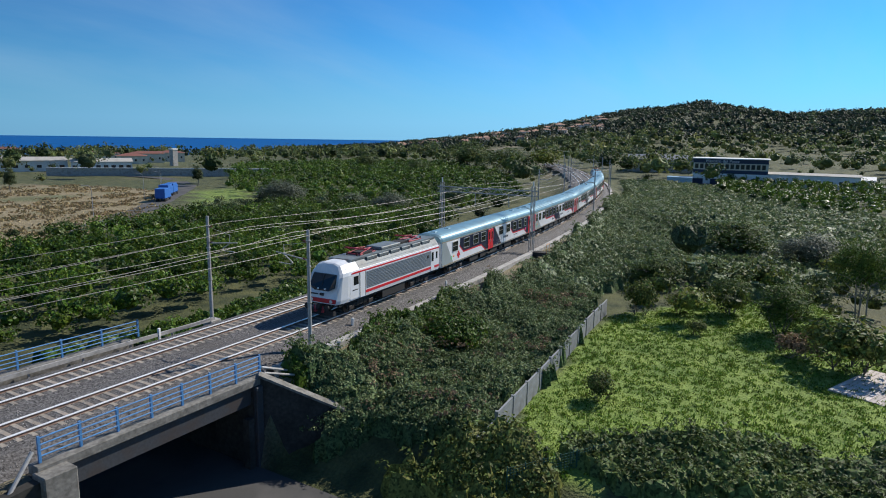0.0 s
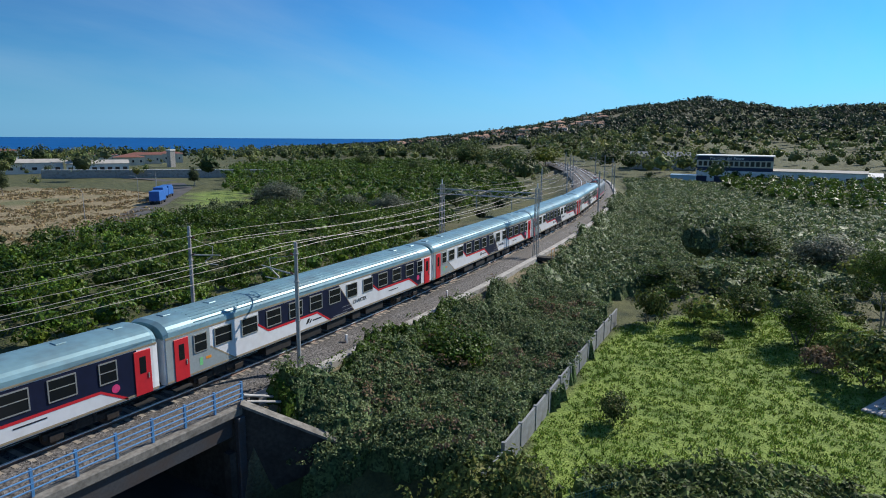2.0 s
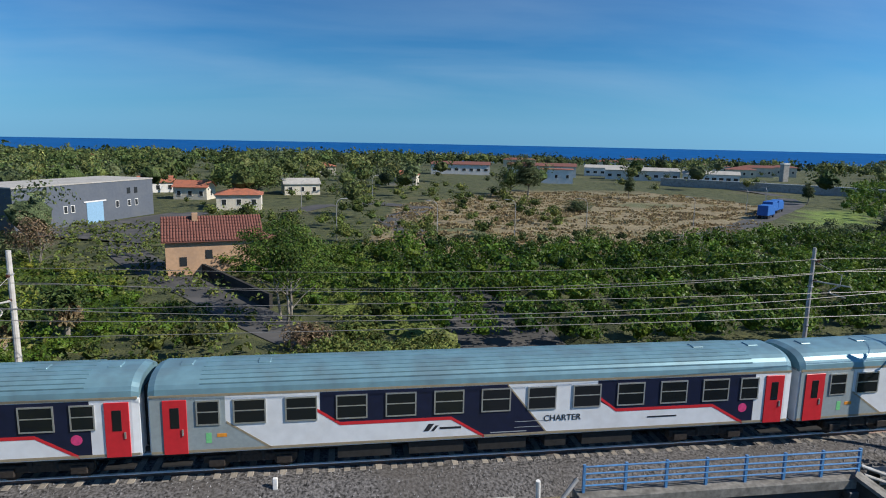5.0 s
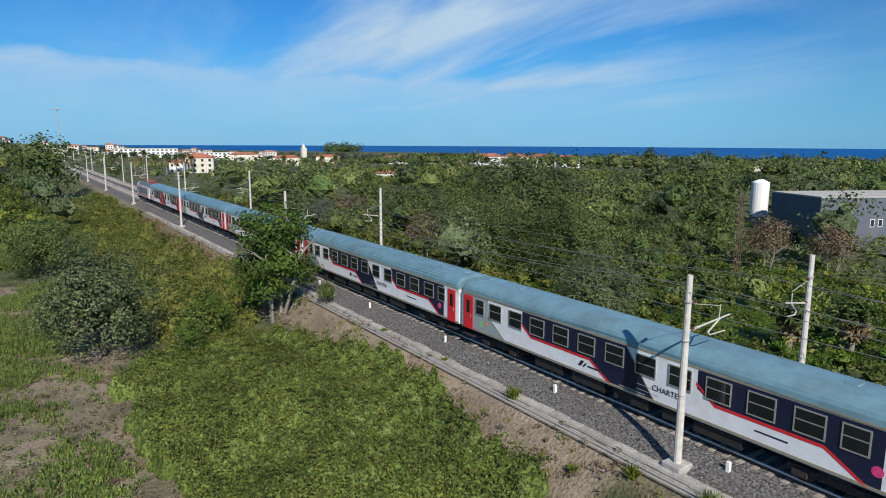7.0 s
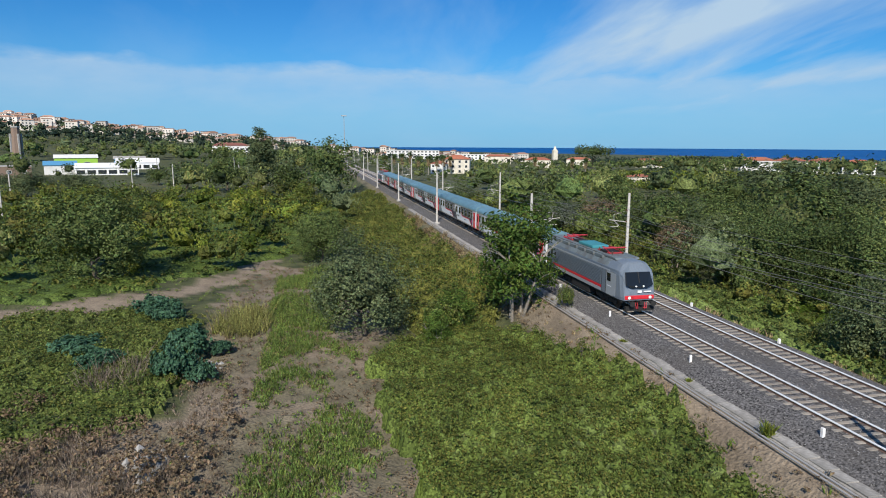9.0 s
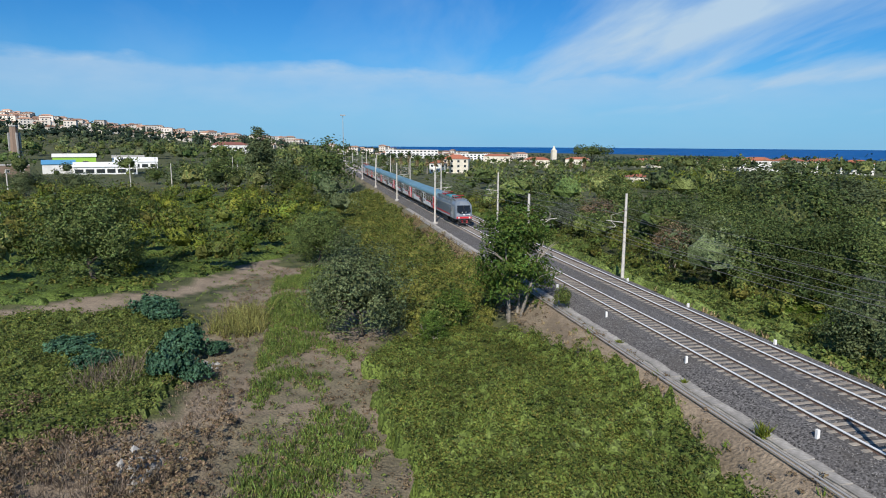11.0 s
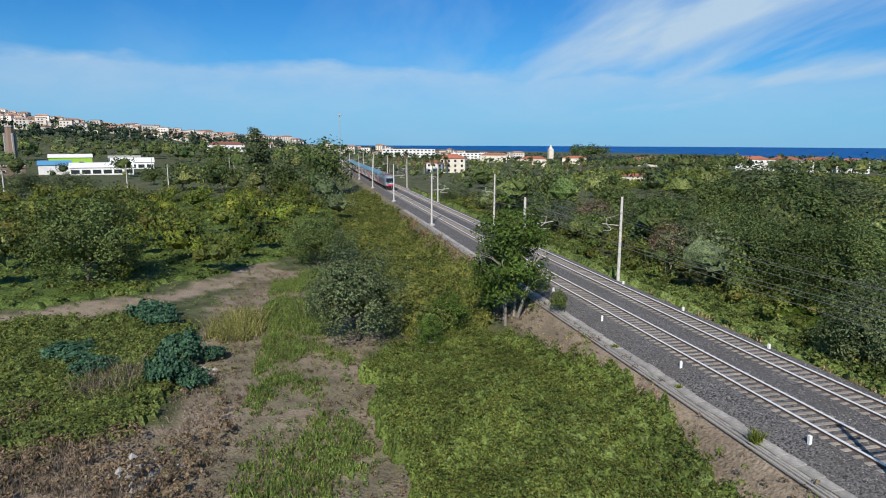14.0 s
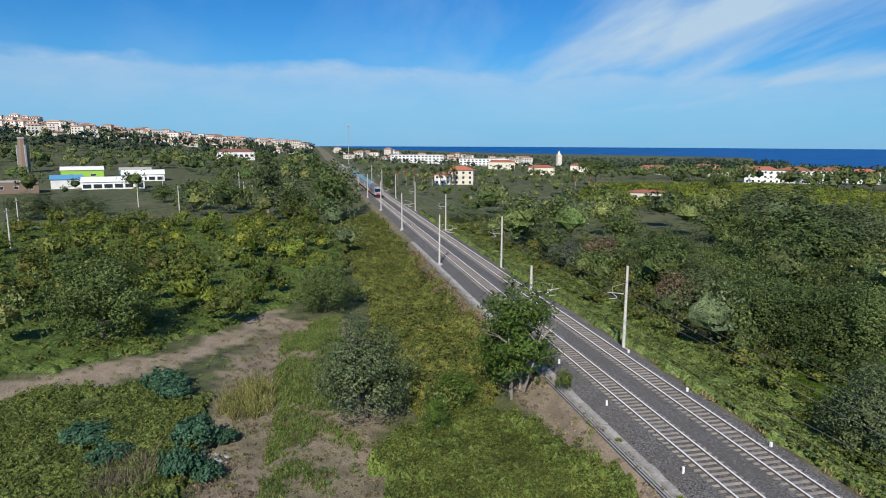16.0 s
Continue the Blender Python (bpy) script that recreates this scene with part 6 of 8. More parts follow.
turf("lawn_grass", "bright green rough lawn grass", LAWN, 85, 0.11, 0.07, L_grass)
cover("lawn_weeds", "low broad-leaved weeds in the rough lawn", LAWN, 5, 0.09, L_grass, 0.14, 1.5, dense=False)
turf("meadow_grass", "bright green meadow grass with bare patches", MEADOW, 150, 0.26, 0.06, L_meadow, thr=0.30, seed=2)
turf("dead_brush", "tangle of grey-brown dead stems over waste ground", [(-20, -6), (-22, -26), (-34, -24), (-38, -12), (-34, -7)], 70, 0.50, 0.035, L_twig, thr=0.3, seed=6)
turf("dead_brush", "dry grey-brown stems along the edge of the clearing", [(-22, -3), (-34, -3.4), (-46, -3.8), (-60, -4), (-60, -7.5), (-46, -7.5), (-36, -8.5), (-26, -9)], 55, 0.22, 0.035, L_twig, thr=0.15, seed=9)
turf("dead_brush", "patch of withered brown stems among the creepers", [(-41, -14.5), (-41, -10.5), (-46, -10.5), (-46.5, -14)], 70, 1.1, 0.04, L_twig, thr=0.8, seed=3)
turf("tall_grass", "patch of tall yellowing grass in the clearing", [(-53, -8), (-52, -3.6), (-60, -3.4), (-61, -7.5)], 60, 0.9, 0.05, L_straw, thr=0.6, seed=4)
turf("dry_grass", "tawny dry grass on the bank below the track", [(-58, 20.2), (-125, 20.2), (-125, 17.6), (-62, 17.2)], 26, 0.50, 0.07, L_dry, thr=0.45, seed=5)
cover("rough_herbage", "low rough grass and weeds over waste ground", [(-18, -36), (-18, 12), (-40, 16), (-110, 12), (-112, -60), (-60, -60)], 9, 0.15, L_meadow, 0.28, 1.2, seed=12, bare=0.6, dense=False)
cover("withered_herbage", "withered straw-brown weeds over waste ground", [(-20, -12), (-22, 8), (-44, 7), (-84, 4), (-84, -6), (-60, -9), (-40, -8)], 30, 0.12, L_rust, 0.2, 1.0, seed=14, bare=0.5, dense=False)
turf("dry_grass", "tawny dry grass on the seaward shoulder", [(-12, 31.5), (-12, 33), (-62, 33), (-62, 31.5)], 20, 0.30, 0.10, L_dry, thr=0.0)
turf("dry_grass", "dry straw-coloured grass over a fallow field", DRY_FIELD, 3.0, 0.28, 0.6, L_dry, thr=0.35)
turf("slope_tufts", "scattered dry grass tufts on the stony slope", [(-8, 20.6), (-75, 20.6), (-75, 17.5), (-8, 18)], 14, 0.20, 0.05, L_dry, thr=0.1)
cover("slope_litter", "brown dry weeds and litter on the stony slope", [(-8, 20.6), (-75, 20.6), (-75, 17.3), (-8, 17.6)], 30, 0.13, L_rust, 0.3, 0.8, seed=5, bare=0.75, dense=False)
turf("slope_tufts", "scattered green weeds on the stony slope", [(-4, 20.4), (-75, 20.4), (-75, 18), (-4, 18)], 3, 0.3, 0.06, L_grass, thr=-0.2, seed=3)
for x, y, s in [(-24.2, 20.6, 0.75), (-15.8, 19.9, 0.6), (-12.5, 20.2, 0.7), (-10.8, 19.6, 0.5), (-13.6, 19.3, 0.6), (-18.2, 18.9, 0.4), (-8.6, 20.1, 0.5), (-31, 20.9, 0.35), (-38.5, 20.8, 0.35)]:
    P = np.stack([rng.normal(x, 0.16 * s, 160), rng.normal(y, 0.16 * s, 160), np.full(160, ground_at(x, y))], 1)
    tagged(new("weed_tuft", blades("weed_tuft", P, 0.7 * s, 0.05, L_lime, 0.4)), "bright green weed tuft beside the cable trough", "weed", group="weed tufts")


def canopy(name, label, x, y, r, h, per, card, mat, lowest=0.25):
    """Many crowns as one growth: sprays about each, each of its own size."""
    n = len(x)
    z = ground_z(x, y)
    k = max(5, min(18, per // 12))
    c = rng.normal(0, 1, (n, k, 3))
    c /= np.linalg.norm(c, axis=2, keepdims=True)
    c[:, :, 2] = np.where(c[:, :, 2] < -0.45, -c[:, :, 2], c[:, :, 2])
    c *= rng.uniform(0.55, 0.82, (n, k, 1))
    m = per // k
    q = rng.normal(0, 1, (n, k, m, 3))
    q /= np.linalg.norm(q, axis=3, keepdims=True)
    N = q + 0.8 * c[:, :, None, :]
    q = c[:, :, None, :] + q * rng.uniform(0.7, 1.0, (n, k, m, 1)) * rng.uniform(0.26, 0.46, (n, k, 1, 1))
    nc = 8 if per > 100 else 2
    core = rng.normal(0, 1, (n, nc, 3))
    core /= np.linalg.norm(core, axis=2, keepdims=True)
    q = np.concatenate([q.reshape(n, -1, 3), core * 0.36], 1)
    N = np.concatenate([N.reshape(n, -1, 3), core], 1)
    P = np.empty(q.shape)
    P[:, :, 0] = x[:, None] + q[:, :, 0] * r[:, None]
    P[:, :, 1] = y[:, None] + q[:, :, 1] * r[:, None]
    P[:, :, 2] = z[:, None] + h[:, None] * (lowest + (1 - lowest) * np.clip(0.5 * (1 + q[:, :, 2]), 0, 1.2))
    size = np.broadcast_to(card * r[:, None], q.shape[:2]).copy()
    size[:, -nc:] = 0.5 * r[:, None]
    V, Q = lumpy(n, *((10, 6) if per > 100 else (7, 4) if per > 20 else (5, 3)), 0.13)
    V *= 0.40
    V[:, :, 0], V[:, :, 1] = x[:, None] + V[:, :, 0] * r[:, None], y[:, None] + V[:, :, 1] * r[:, None]
    V[:, :, 2] = z[:, None] + h[:, None] * (lowest + (1 - lowest) * 0.5 * (1 + V[:, :, 2]))
    Q = (Q[None] + (np.arange(n) * V.shape[1])[:, None, None]).reshape(-1, 4)
    me = leaves(name, P.reshape(-1, 3), N.reshape(-1, 3), size.ravel(), mat, width=0.7, spread=0.3, skin=(V.reshape(-1, 3), Q))
    # each plant has its own tone of green
    tone = rng.uniform(-0.28, 0.28, n)
    me.attributes.new("tone", "FLOAT", "POINT").data.foreach_set("value", np.concatenate([np.repeat(tone, P.shape[1] * 4), np.repeat(tone, V.shape[1])]).astype(np.float32))
    return tagged(new(name, me), label, "woods", kind="stuff")


LANES = [(-2, 50), (-8, 60.5), (-14, 70), (-21, 80), (-28, 92), (-33, 101), (-37, 126)]


def lane_gap(x, y):
    """Distance to the lane past the cottage."""
    best = np.full(np.shape(x), 1e9)
    for (x0, y0), (x1, y1) in zip(LANES, LANES[1:]):
        t = np.clip(((x - x0) * (x1 - x0) + (y - y0) * (y1 - y0)) / ((x1 - x0) ** 2 + (y1 - y0) ** 2), 0, 1)
        best = np.minimum(best, np.hypot(x - x0 - t * (x1 - x0), y - y0 - t * (y1 - y0)))
    return best


def rows_in(poly, step, jitter):
    xs, ys = [p[0] for p in poly], [p[1] for p in poly]
    x, y = np.meshgrid(np.arange(min(xs), max(xs), step), np.arange(min(ys), max(ys), step))
    c, s = math.cos(0.35), math.sin(0.35)
    x, y = x.ravel(), y.ravel()
    x, y = x + rng.normal(0, jitter, x.shape), y + rng.normal(0, jitter, y.shape)
    ok = inside(x, y, poly) & (lane_gap(x, y) > 4.8) & ~inside(x, y, DIRT) & ~inside(x, y, STRIP)
    return x[ok], y[ok]


GROVE_1 = [(22, 46), (70, 45), (108, 58), (120, 72), (104, 100), (70, 104), (40, 90), (6, 92), (2, 62), (8, 52)]
GROVE_2 = [(120, 62), (150, 60), (240, 108), (330, 190), (300, 260), (220, 250), (130, 150), (108, 110)]
GROVE_3 = [(165, 0), (205, 22), (262, 30), (276, -70), (190, -75), (150, -45)]
for poly, st, r0, per, lab in ((GROVE_1, 3.7, 2.25, 190, "rows of dark glossy orange trees seaward of the line"), (GROVE_2, 5.2, 2.7, 46, "far orange grove seaward of the line"), (GROVE_3, 4.6, 2.3, 70, "orange grove before the market hall")):
    x, y = rows_in(poly, st, 0.5)
    k = rng.uniform(0.8, 1.25, len(x))
    canopy("citrus_grove", lab, x, y, r0 * k, r0 * 1.5 * k, per, 0.16 if per > 100 else 0.22, L_citrus, 0.1)
# scrubby lemon plots between the line and the town
SCRUB = [(-66, -10), (-92, -3), (-100, 6), (-190, 4), (-190, -70), (-120, -75), (-84, -34)]
x, y = rows_in(SCRUB, 5.6, 1.9)
keep = rng.uniform(0, 1, len(x)) < 0.82
x, y = x[keep], y[keep]
ok = rng.uniform(0, 1, len(x)) < 0.5
k = rng.uniform(0.55, 1.5, len(x))
canopy("lemon_scrub", "yellowish green lemon scrub with bare gaps", x[ok], y[ok], 2.4 * k[ok], 4.2 * k[ok], 180, 0.15, L_lime, 0.08)
canopy("mixed_scrub", "mixed olive green scrub", x[~ok], y[~ok], 2.7 * k[~ok], 4.6 * k[~ok], 180, 0.15, L_bramble_lit, 0.08)
# kitchen garden plots below the warehouse
x, y = rows_in([(-52, 60), (-24, 58), (-22, 78), (-44, 88), (-56, 80)], 4.6, 1.2)
k = rng.uniform(0.5, 1.1, len(x))
canopy("garden_plot", "bright green garden shrubs and young lemon trees", x, y, 1.6 * k, 2.6 * k, 120, 0.15, L_lime, 0.05)
x, y = rows_in([(-24, 45), (-12, 50), (-16, 76), (-26, 84), (-30, 60)], 3.2, 0.8)
k = rng.uniform(0.7, 1.2, len(x))
canopy("roadside_hedge", "low overgrown green hedge along the lane", x, y, 1.35 * k, 1.7 * k, 150, 0.14, L_citrus, 0.0)

# scrub that fills the strip between the line and the gardens
for poly, st, r0, mt, lab in (([(-190, 40), (-60, 40), (6, 40), (4, 58), (-8, 56), (-24, 46), (-34, 56), (-60, 58), (-190, 60)], 4.2, 1.8, L_bramble_lit, "thick scrub below the seaward side of the line"),
                              ([(0, 60), (6, 92), (-6, 97), (-14, 80), (-6, 64)], 3.2, 1.8, L_citrus, "green thicket beside the cottage garden"),
                              ([(-22, 100), (20, 100), (12, 132), (-26, 138)], 6.0, 1.7, L_bramble, "low scrub on the fallow slope"),
                              ([(-60, 78), (-40, 88), (-46, 108), (-60, 112), (-84, 108), (-80, 80)], 4.0, 1.5, L_carob, "grey-green thicket before the warehouse"),
                              ([(52, 2), (62, 12), (80, 6), (96, -12), (84, -24), (66, -16)], 4.6, 1.9, L_bramble, "wild shrubs behind the lawn"),
                              ([(8, 92), (40, 91), (58, 103), (48, 108), (20, 104)], 4.0, 1.6, L_oak, "dark bushes at the edge of the fallow field"),
                              ([(75, 100), (108, 66), (128, 84), (118, 118), (100, 118)], 4.4, 1.9, L_carob, "grey-green scrub within the orange groves")):
    x, y = rows_in(poly, st, st * 0.3)
    k = rng.uniform(0.6, 1.35, len(x))
    canopy("scrub", lab, x, y, r0 * k, r0 * 1.5 * k, 170, 0.15, mt, 0.05)

# rough growth that closes the ground between the thickets
cover("garden_growth", "low green growth over the kitchen gardens", [(-60, 46), (-24, 46), (-17, 60), (-27, 80), (-40, 92), (-60, 84)], 7, 0.32, L_citrus, 0.55, 1.8, seed=18)
cover("garden_growth", "low green growth beside the cottage", [(2, 56), (8, 50), (8, 100), (-6, 98), (-6, 80), (-4, 68)], 7, 0.32, L_bramble, 0.6, 1.8, seed=19)
cover("field_growth", "rough green growth between gardens and thickets", [(-130, 44), (8, 44), (8, 100), (-20, 132), (-80, 125), (-130, 110)], 3.0, 0.55, L_bramble, 1.0, 2.6, seed=15, dense=False)
cover("field_growth", "rough green growth over waste ground", [(-68, -26), (-74, -17), (-86, -8), (-98, 2), (-112, 6), (-190, 8), (-190, -75), (-70, -66), (-68, -36)], 3.4, 0.5, L_bramble_lit, 0.9, 2.4, seed=16)
x, y = rows_in([(-128, 46), (-62, 46), (-40, 50), (-30, 62), (-48, 76), (-56, 100), (-84, 118), (-128, 104)], 6.4, 2.2)
k = rng.uniform(0.6, 1.3, len(x))
canopy("scrub", "mixed scrub trees seaward of the line", x, y, 2.9 * k, 5.6 * k, 260, 0.13, L_oak, 0.04)
# bushes scattered over the open land behind the cottage
x, y = rows_in([(-4, 102), (44, 112), (58, 190), (20, 236), (-60, 236), (-34, 150), (-20, 118)], 8.5, 3.0)
ok = np.min([np.hypot(x - a, y - b) for a, b in ((-24.4, 158), (-13, 200), (-40, 182), (-56, 205), (22, 240), (-5, 165), (8, 172), (18, 162), (12, 135), (14, 115), (-12, 150))], axis=0) > 9
k = rng.uniform(0.5, 1.3, ok.sum())
canopy("scrub", "scattered green bushes on the open land behind the cottage", x[ok], y[ok], 2.3 * k, 3.2 * k, 110, 0.17, L_bramble, 0.02)
ORCHARD = [(-150, 130), (-240, 105), (-330, 150), (-330, 260), (-180, 260), (-120, 190)]
x, y = rows_in(ORCHARD, 5.4, 0.6)
k = rng.uniform(0.8, 1.2, len(x))
canopy("citrus_grove", "bright green lemon orchard before the seaside houses", x, y, 2.8 * k, 3.4 * k, 44, 0.24, L_lime, 0.05)
# woods from the middle distance to the hills
n_f = 24000
yaw_f = rng.uniform(math.radians(-104), math.radians(118), n_f)
r_f = 62 + (1500 - 62) * rng.uniform(0, 1, n_f) ** 0.62
x, y = -np.sin(yaw_f) * r_f, np.cos(yaw_f) * r_f
d = y - (track_y(x) + 2.1)
ok = np.abs(d) > 17
for poly in (DRY_FIELD, ORCHARD, GROVE_1, GROVE_2, GROVE_3, SCRUB, FIELD_A, BANK_A2, DIRT, STRIP, [(-60, 46), (-22, 44), (0, 56), (-6, 96), (-22, 104), (-48, 112), (-40, 90), (-58, 84)], [(-72, 104), (-30, 96), (-18, 150), (-36, 165), (-66, 140)], [(-36, 60), (10, 56), (14, 118), (-30, 150)], [(20, 56), (120, 90), (150, 175), (100, 215), (20, 200)], [(245, 40), (330, 45), (330, -45), (245, -30)]):
    ok &= ~inside(x, y, poly)
ok &= ~((y > 0) & (np.degrees(np.arctan2(-x, y)) > -45) & (np.degrees(np.arctan2(-x, y)) < 50) & (r_f > 900))
for poly, keep in (([(20, 190), (160, 150), (300, 290), (330, 460), (240, 560), (60, 420)], 0.12), ([(-200, -62), (-300, -45), (-420, -60), (-460, -200), (-250, -150)], 0.15), ([(-30, 120), (10, 118), (22, 190), (-30, 200)], 0.35), ([(-300, 30), (-300, 110), (-370, 110), (-370, 34)], 0.4)):
    ok &= ~(inside(x, y, poly) & (rng.uniform(0, 1, n_f) > keep))
open_land = lumps(x, y, 46.0, 5.0) > 0.95
ok &= ~(open_land & (r_f > 260) & (x < 100))
ok &= ~((x < -60) & (x > -260) & (y < -60))
x, y, r_f = x[ok], y[ok], r_f[ok]
# seaward woods keep to the hollow: lower towards the sea
k = np.where(rng.uniform(0, 1, len(x)) < 0.35, rng.uniform(0.35, 0.7, len(x)), rng.uniform(0.8, 1.55, len(x)))
# near trees keep their distance, the large ones first
near_i = [i for i in np.argsort(-k) if r_f[i] < 380]
stand = np.ones(len(x), bool)
kept = np.zeros((0, 3))
for i in near_i:
    own = 4.3 * k[i]
    if len(kept) and np.any(np.hypot(kept[:, 0] - x[i], kept[:, 1] - y[i]) < 0.80 * (own + kept[:, 2])):
        stand[i] = False
    else:
        kept = np.vstack([kept, (x[i], y[i], own)])
x, y, r_f, k = x[stand], y[stand], r_f[stand], k[stand]
low_belt = np.interp(np.degrees(np.arctan2(-x, y)), [56, 64, 82, 90], [1.0, 0.55, 0.55, 0.9])
hgt = np.where(y > 32, np.interp(r_f, [60, 200, 380, 1300], [8.5, 8.6, 8.8, 7.0]) * np.where(r_f > 240, low_belt, 1.0), np.interp(r_f, [60, 200, 500, 1500], [6.5, 7.5, 8, 9]))
for lo, hi, per, card in ((0, 170, 330, 0.085), (170, 380, 120, 0.14), (380, 640, 26, 0.27), (640, 1600, 10, 0.42)):
    m = (r_f >= lo) & (r_f < hi)
    pick = rng.uniform(0, 1, len(x))
    for a, b, mt, lab in ((0, 0.4, L_oak if hi < 900 else L_hill, "dark evergreen woods on the plain"), (0.4, 0.8, L_far if hi < 900 else L_hill, "mixed green woods and gardens on the plain"), (0.8, 1.0, L_carob, "grey-green trees among the woods")):
        s = m & (pick >= a) & (pick < b)
        canopy("woods", lab, x[s], y[s], 0.62 * hgt[s] * k[s], hgt[s] * k[s], per, card, mt, 0.08)
# close woods and gardens on the eastern hill
n_h = 13500
yaw_h = np.radians(rng.uniform(-106, -46, n_h))
r_h = np.sqrt(rng.uniform(560.0 ** 2, 1480.0 ** 2, n_h))
x, y = -np.sin(yaw_h) * r_h, np.cos(yaw_h) * r_h
ok = (np.abs(y - track_y(x) - 2.1) > 17) & (rough(x, y, 26.0, 31.0) < 0.75)
x, y, r_h = x[ok], y[ok], r_h[ok]
k = rng.uniform(0.45, 1.3, len(x)) * np.where(rng.uniform(0, 1, len(x)) < 0.06, 1.5, 1.0)
canopy("hill_woods", "dense dark green woods and gardens covering the hill", x, y, 4.6 * k, 5.6 * k, 15, 0.40, L_hill, 0.0)

# ---- buildings ----
M_ochre = material("peach_render", (0.52, 0.33, 0.20), 0.9, grain=3, amount=0.1, stain=(0.36, 0.24, 0.16), stain_scale=0.5, stain_amount=0.5)
M_cream = material("cream_render", (0.68, 0.62, 0.50), 0.9, grain=3, amount=0.1, stain=(0.45, 0.42, 0.36), stain_scale=0.4, stain_amount=0.5, per="object", spread=0.12)
M_whitewash = material("white_render", (0.76, 0.75, 0.72), 0.9, grain=3, amount=0.06, stain=(0.5, 0.49, 0.46), stain_scale=0.4, stain_amount=0.4, per="object", spread=0.1)
M_slate = material("slate_grey_cladding", (0.105, 0.12, 0.145), 0.6, grain=2, amount=0.1, stain=(0.15, 0.16, 0.17), stain_scale=0.3, stain_amount=0.4)
M_flat_roof = material("pale_flat_roof", (0.42, 0.40, 0.36), 0.9, grain=2, amount=0.15, stain=(0.3, 0.28, 0.25), stain_scale=0.3, stain_amount=0.6)
M_tile = material("terracotta_roof_tile", (0.36, 0.12, 0.065), 0.85, grain=5, amount=0.2, per="object", spread=0.2, stain=(0.22, 0.10, 0.07), stain_scale=1.0, stain_amount=0.6)
M_tile_dark = material("old_brown_roof_tile", (0.20, 0.075, 0.055), 0.85, grain=5, amount=0.25, per="object", spread=0.15, stain=(0.13, 0.07, 0.055), stain_scale=1.0, stain_amount=0.6)
M_blue_door = material("pale_blue_door", (0.25, 0.42, 0.58), 0.5)
M_navy_wall = material("navy_market_wall", (0.022, 0.035, 0.075), 0.7, amount=0.15)
M_lime_wall = material("lime_green_wall", (0.30, 0.52, 0.06), 0.8)
M_brick = material("brown_brick", (0.22, 0.155, 0.115), 0.9, grain=6, amount=0.25)
M_blue_sheet = material("blue_sheet_roof", (0.10, 0.30, 0.50), 0.5)
M_tent = material("white_tent_fabric", (0.80, 0.80, 0.78), 0.7, amount=0.05)
M_shadow_glass = glass_dark("house_window_glass", (0.03, 0.035, 0.04))
M_blue_box = material("blue_container_paint", (0.02, 0.12, 0.42), 0.5, amount=0.15)
M_solar = glass_dark("solar_panel", (0.01, 0.015, 0.03))


def gable(bm, w, d, h, rise, over=0.4, thick=0.18):
    """A pitched roof, ridge along x."""
    for sgn in (-1, 1):
        y1 = sgn * (d / 2 + over)
        prof = [(0, h + rise), (0, h + rise + thick), (y1, h - rise * over / (d / 2) + thick), (y1, h - rise * over / (d / 2))]
        a = [bm.verts.new((-w / 2 - over, y, z)) for y, z in prof]
        b = [bm.verts.new((w / 2 + over, y, z)) for y, z in prof]
        bm.faces.new(a)
        bm.faces.new(b[::-1])
        for k in range(4):
            bm.faces.new((a[k], b[k], b[(k + 1) % 4], a[(k + 1) % 4]))
    bmesh.ops.recalc_face_normals(bm, faces=list(bm.faces))
    return bm


def hip(bm, w, d, h, rise, over=0.5):
    a = [bm.verts.new(p) for p in ((-w / 2 - over, -d / 2 - over, h), (w / 2 + over, -d / 2 - over, h), (w / 2 + over, d / 2 + over, h), (-w / 2 - over, d / 2 + over, h))]
    k = max(0.3, w / 2 - d / 2)
    r = [bm.verts.new((-k, 0, h + rise)), bm.verts.new((k, 0, h + rise))]
    bm.faces.new((a[0], a[1], r[1], r[0]))
    bm.faces.new((a[1], a[2], r[1]))
    bm.faces.new((a[2], a[3], r[0], r[1]))
    bm.faces.new((a[3], a[0], r[0]))
    bm.faces.new(a[::-1])
    bmesh.ops.recalc_face_normals(bm, faces=list(bm.faces))
    return bm


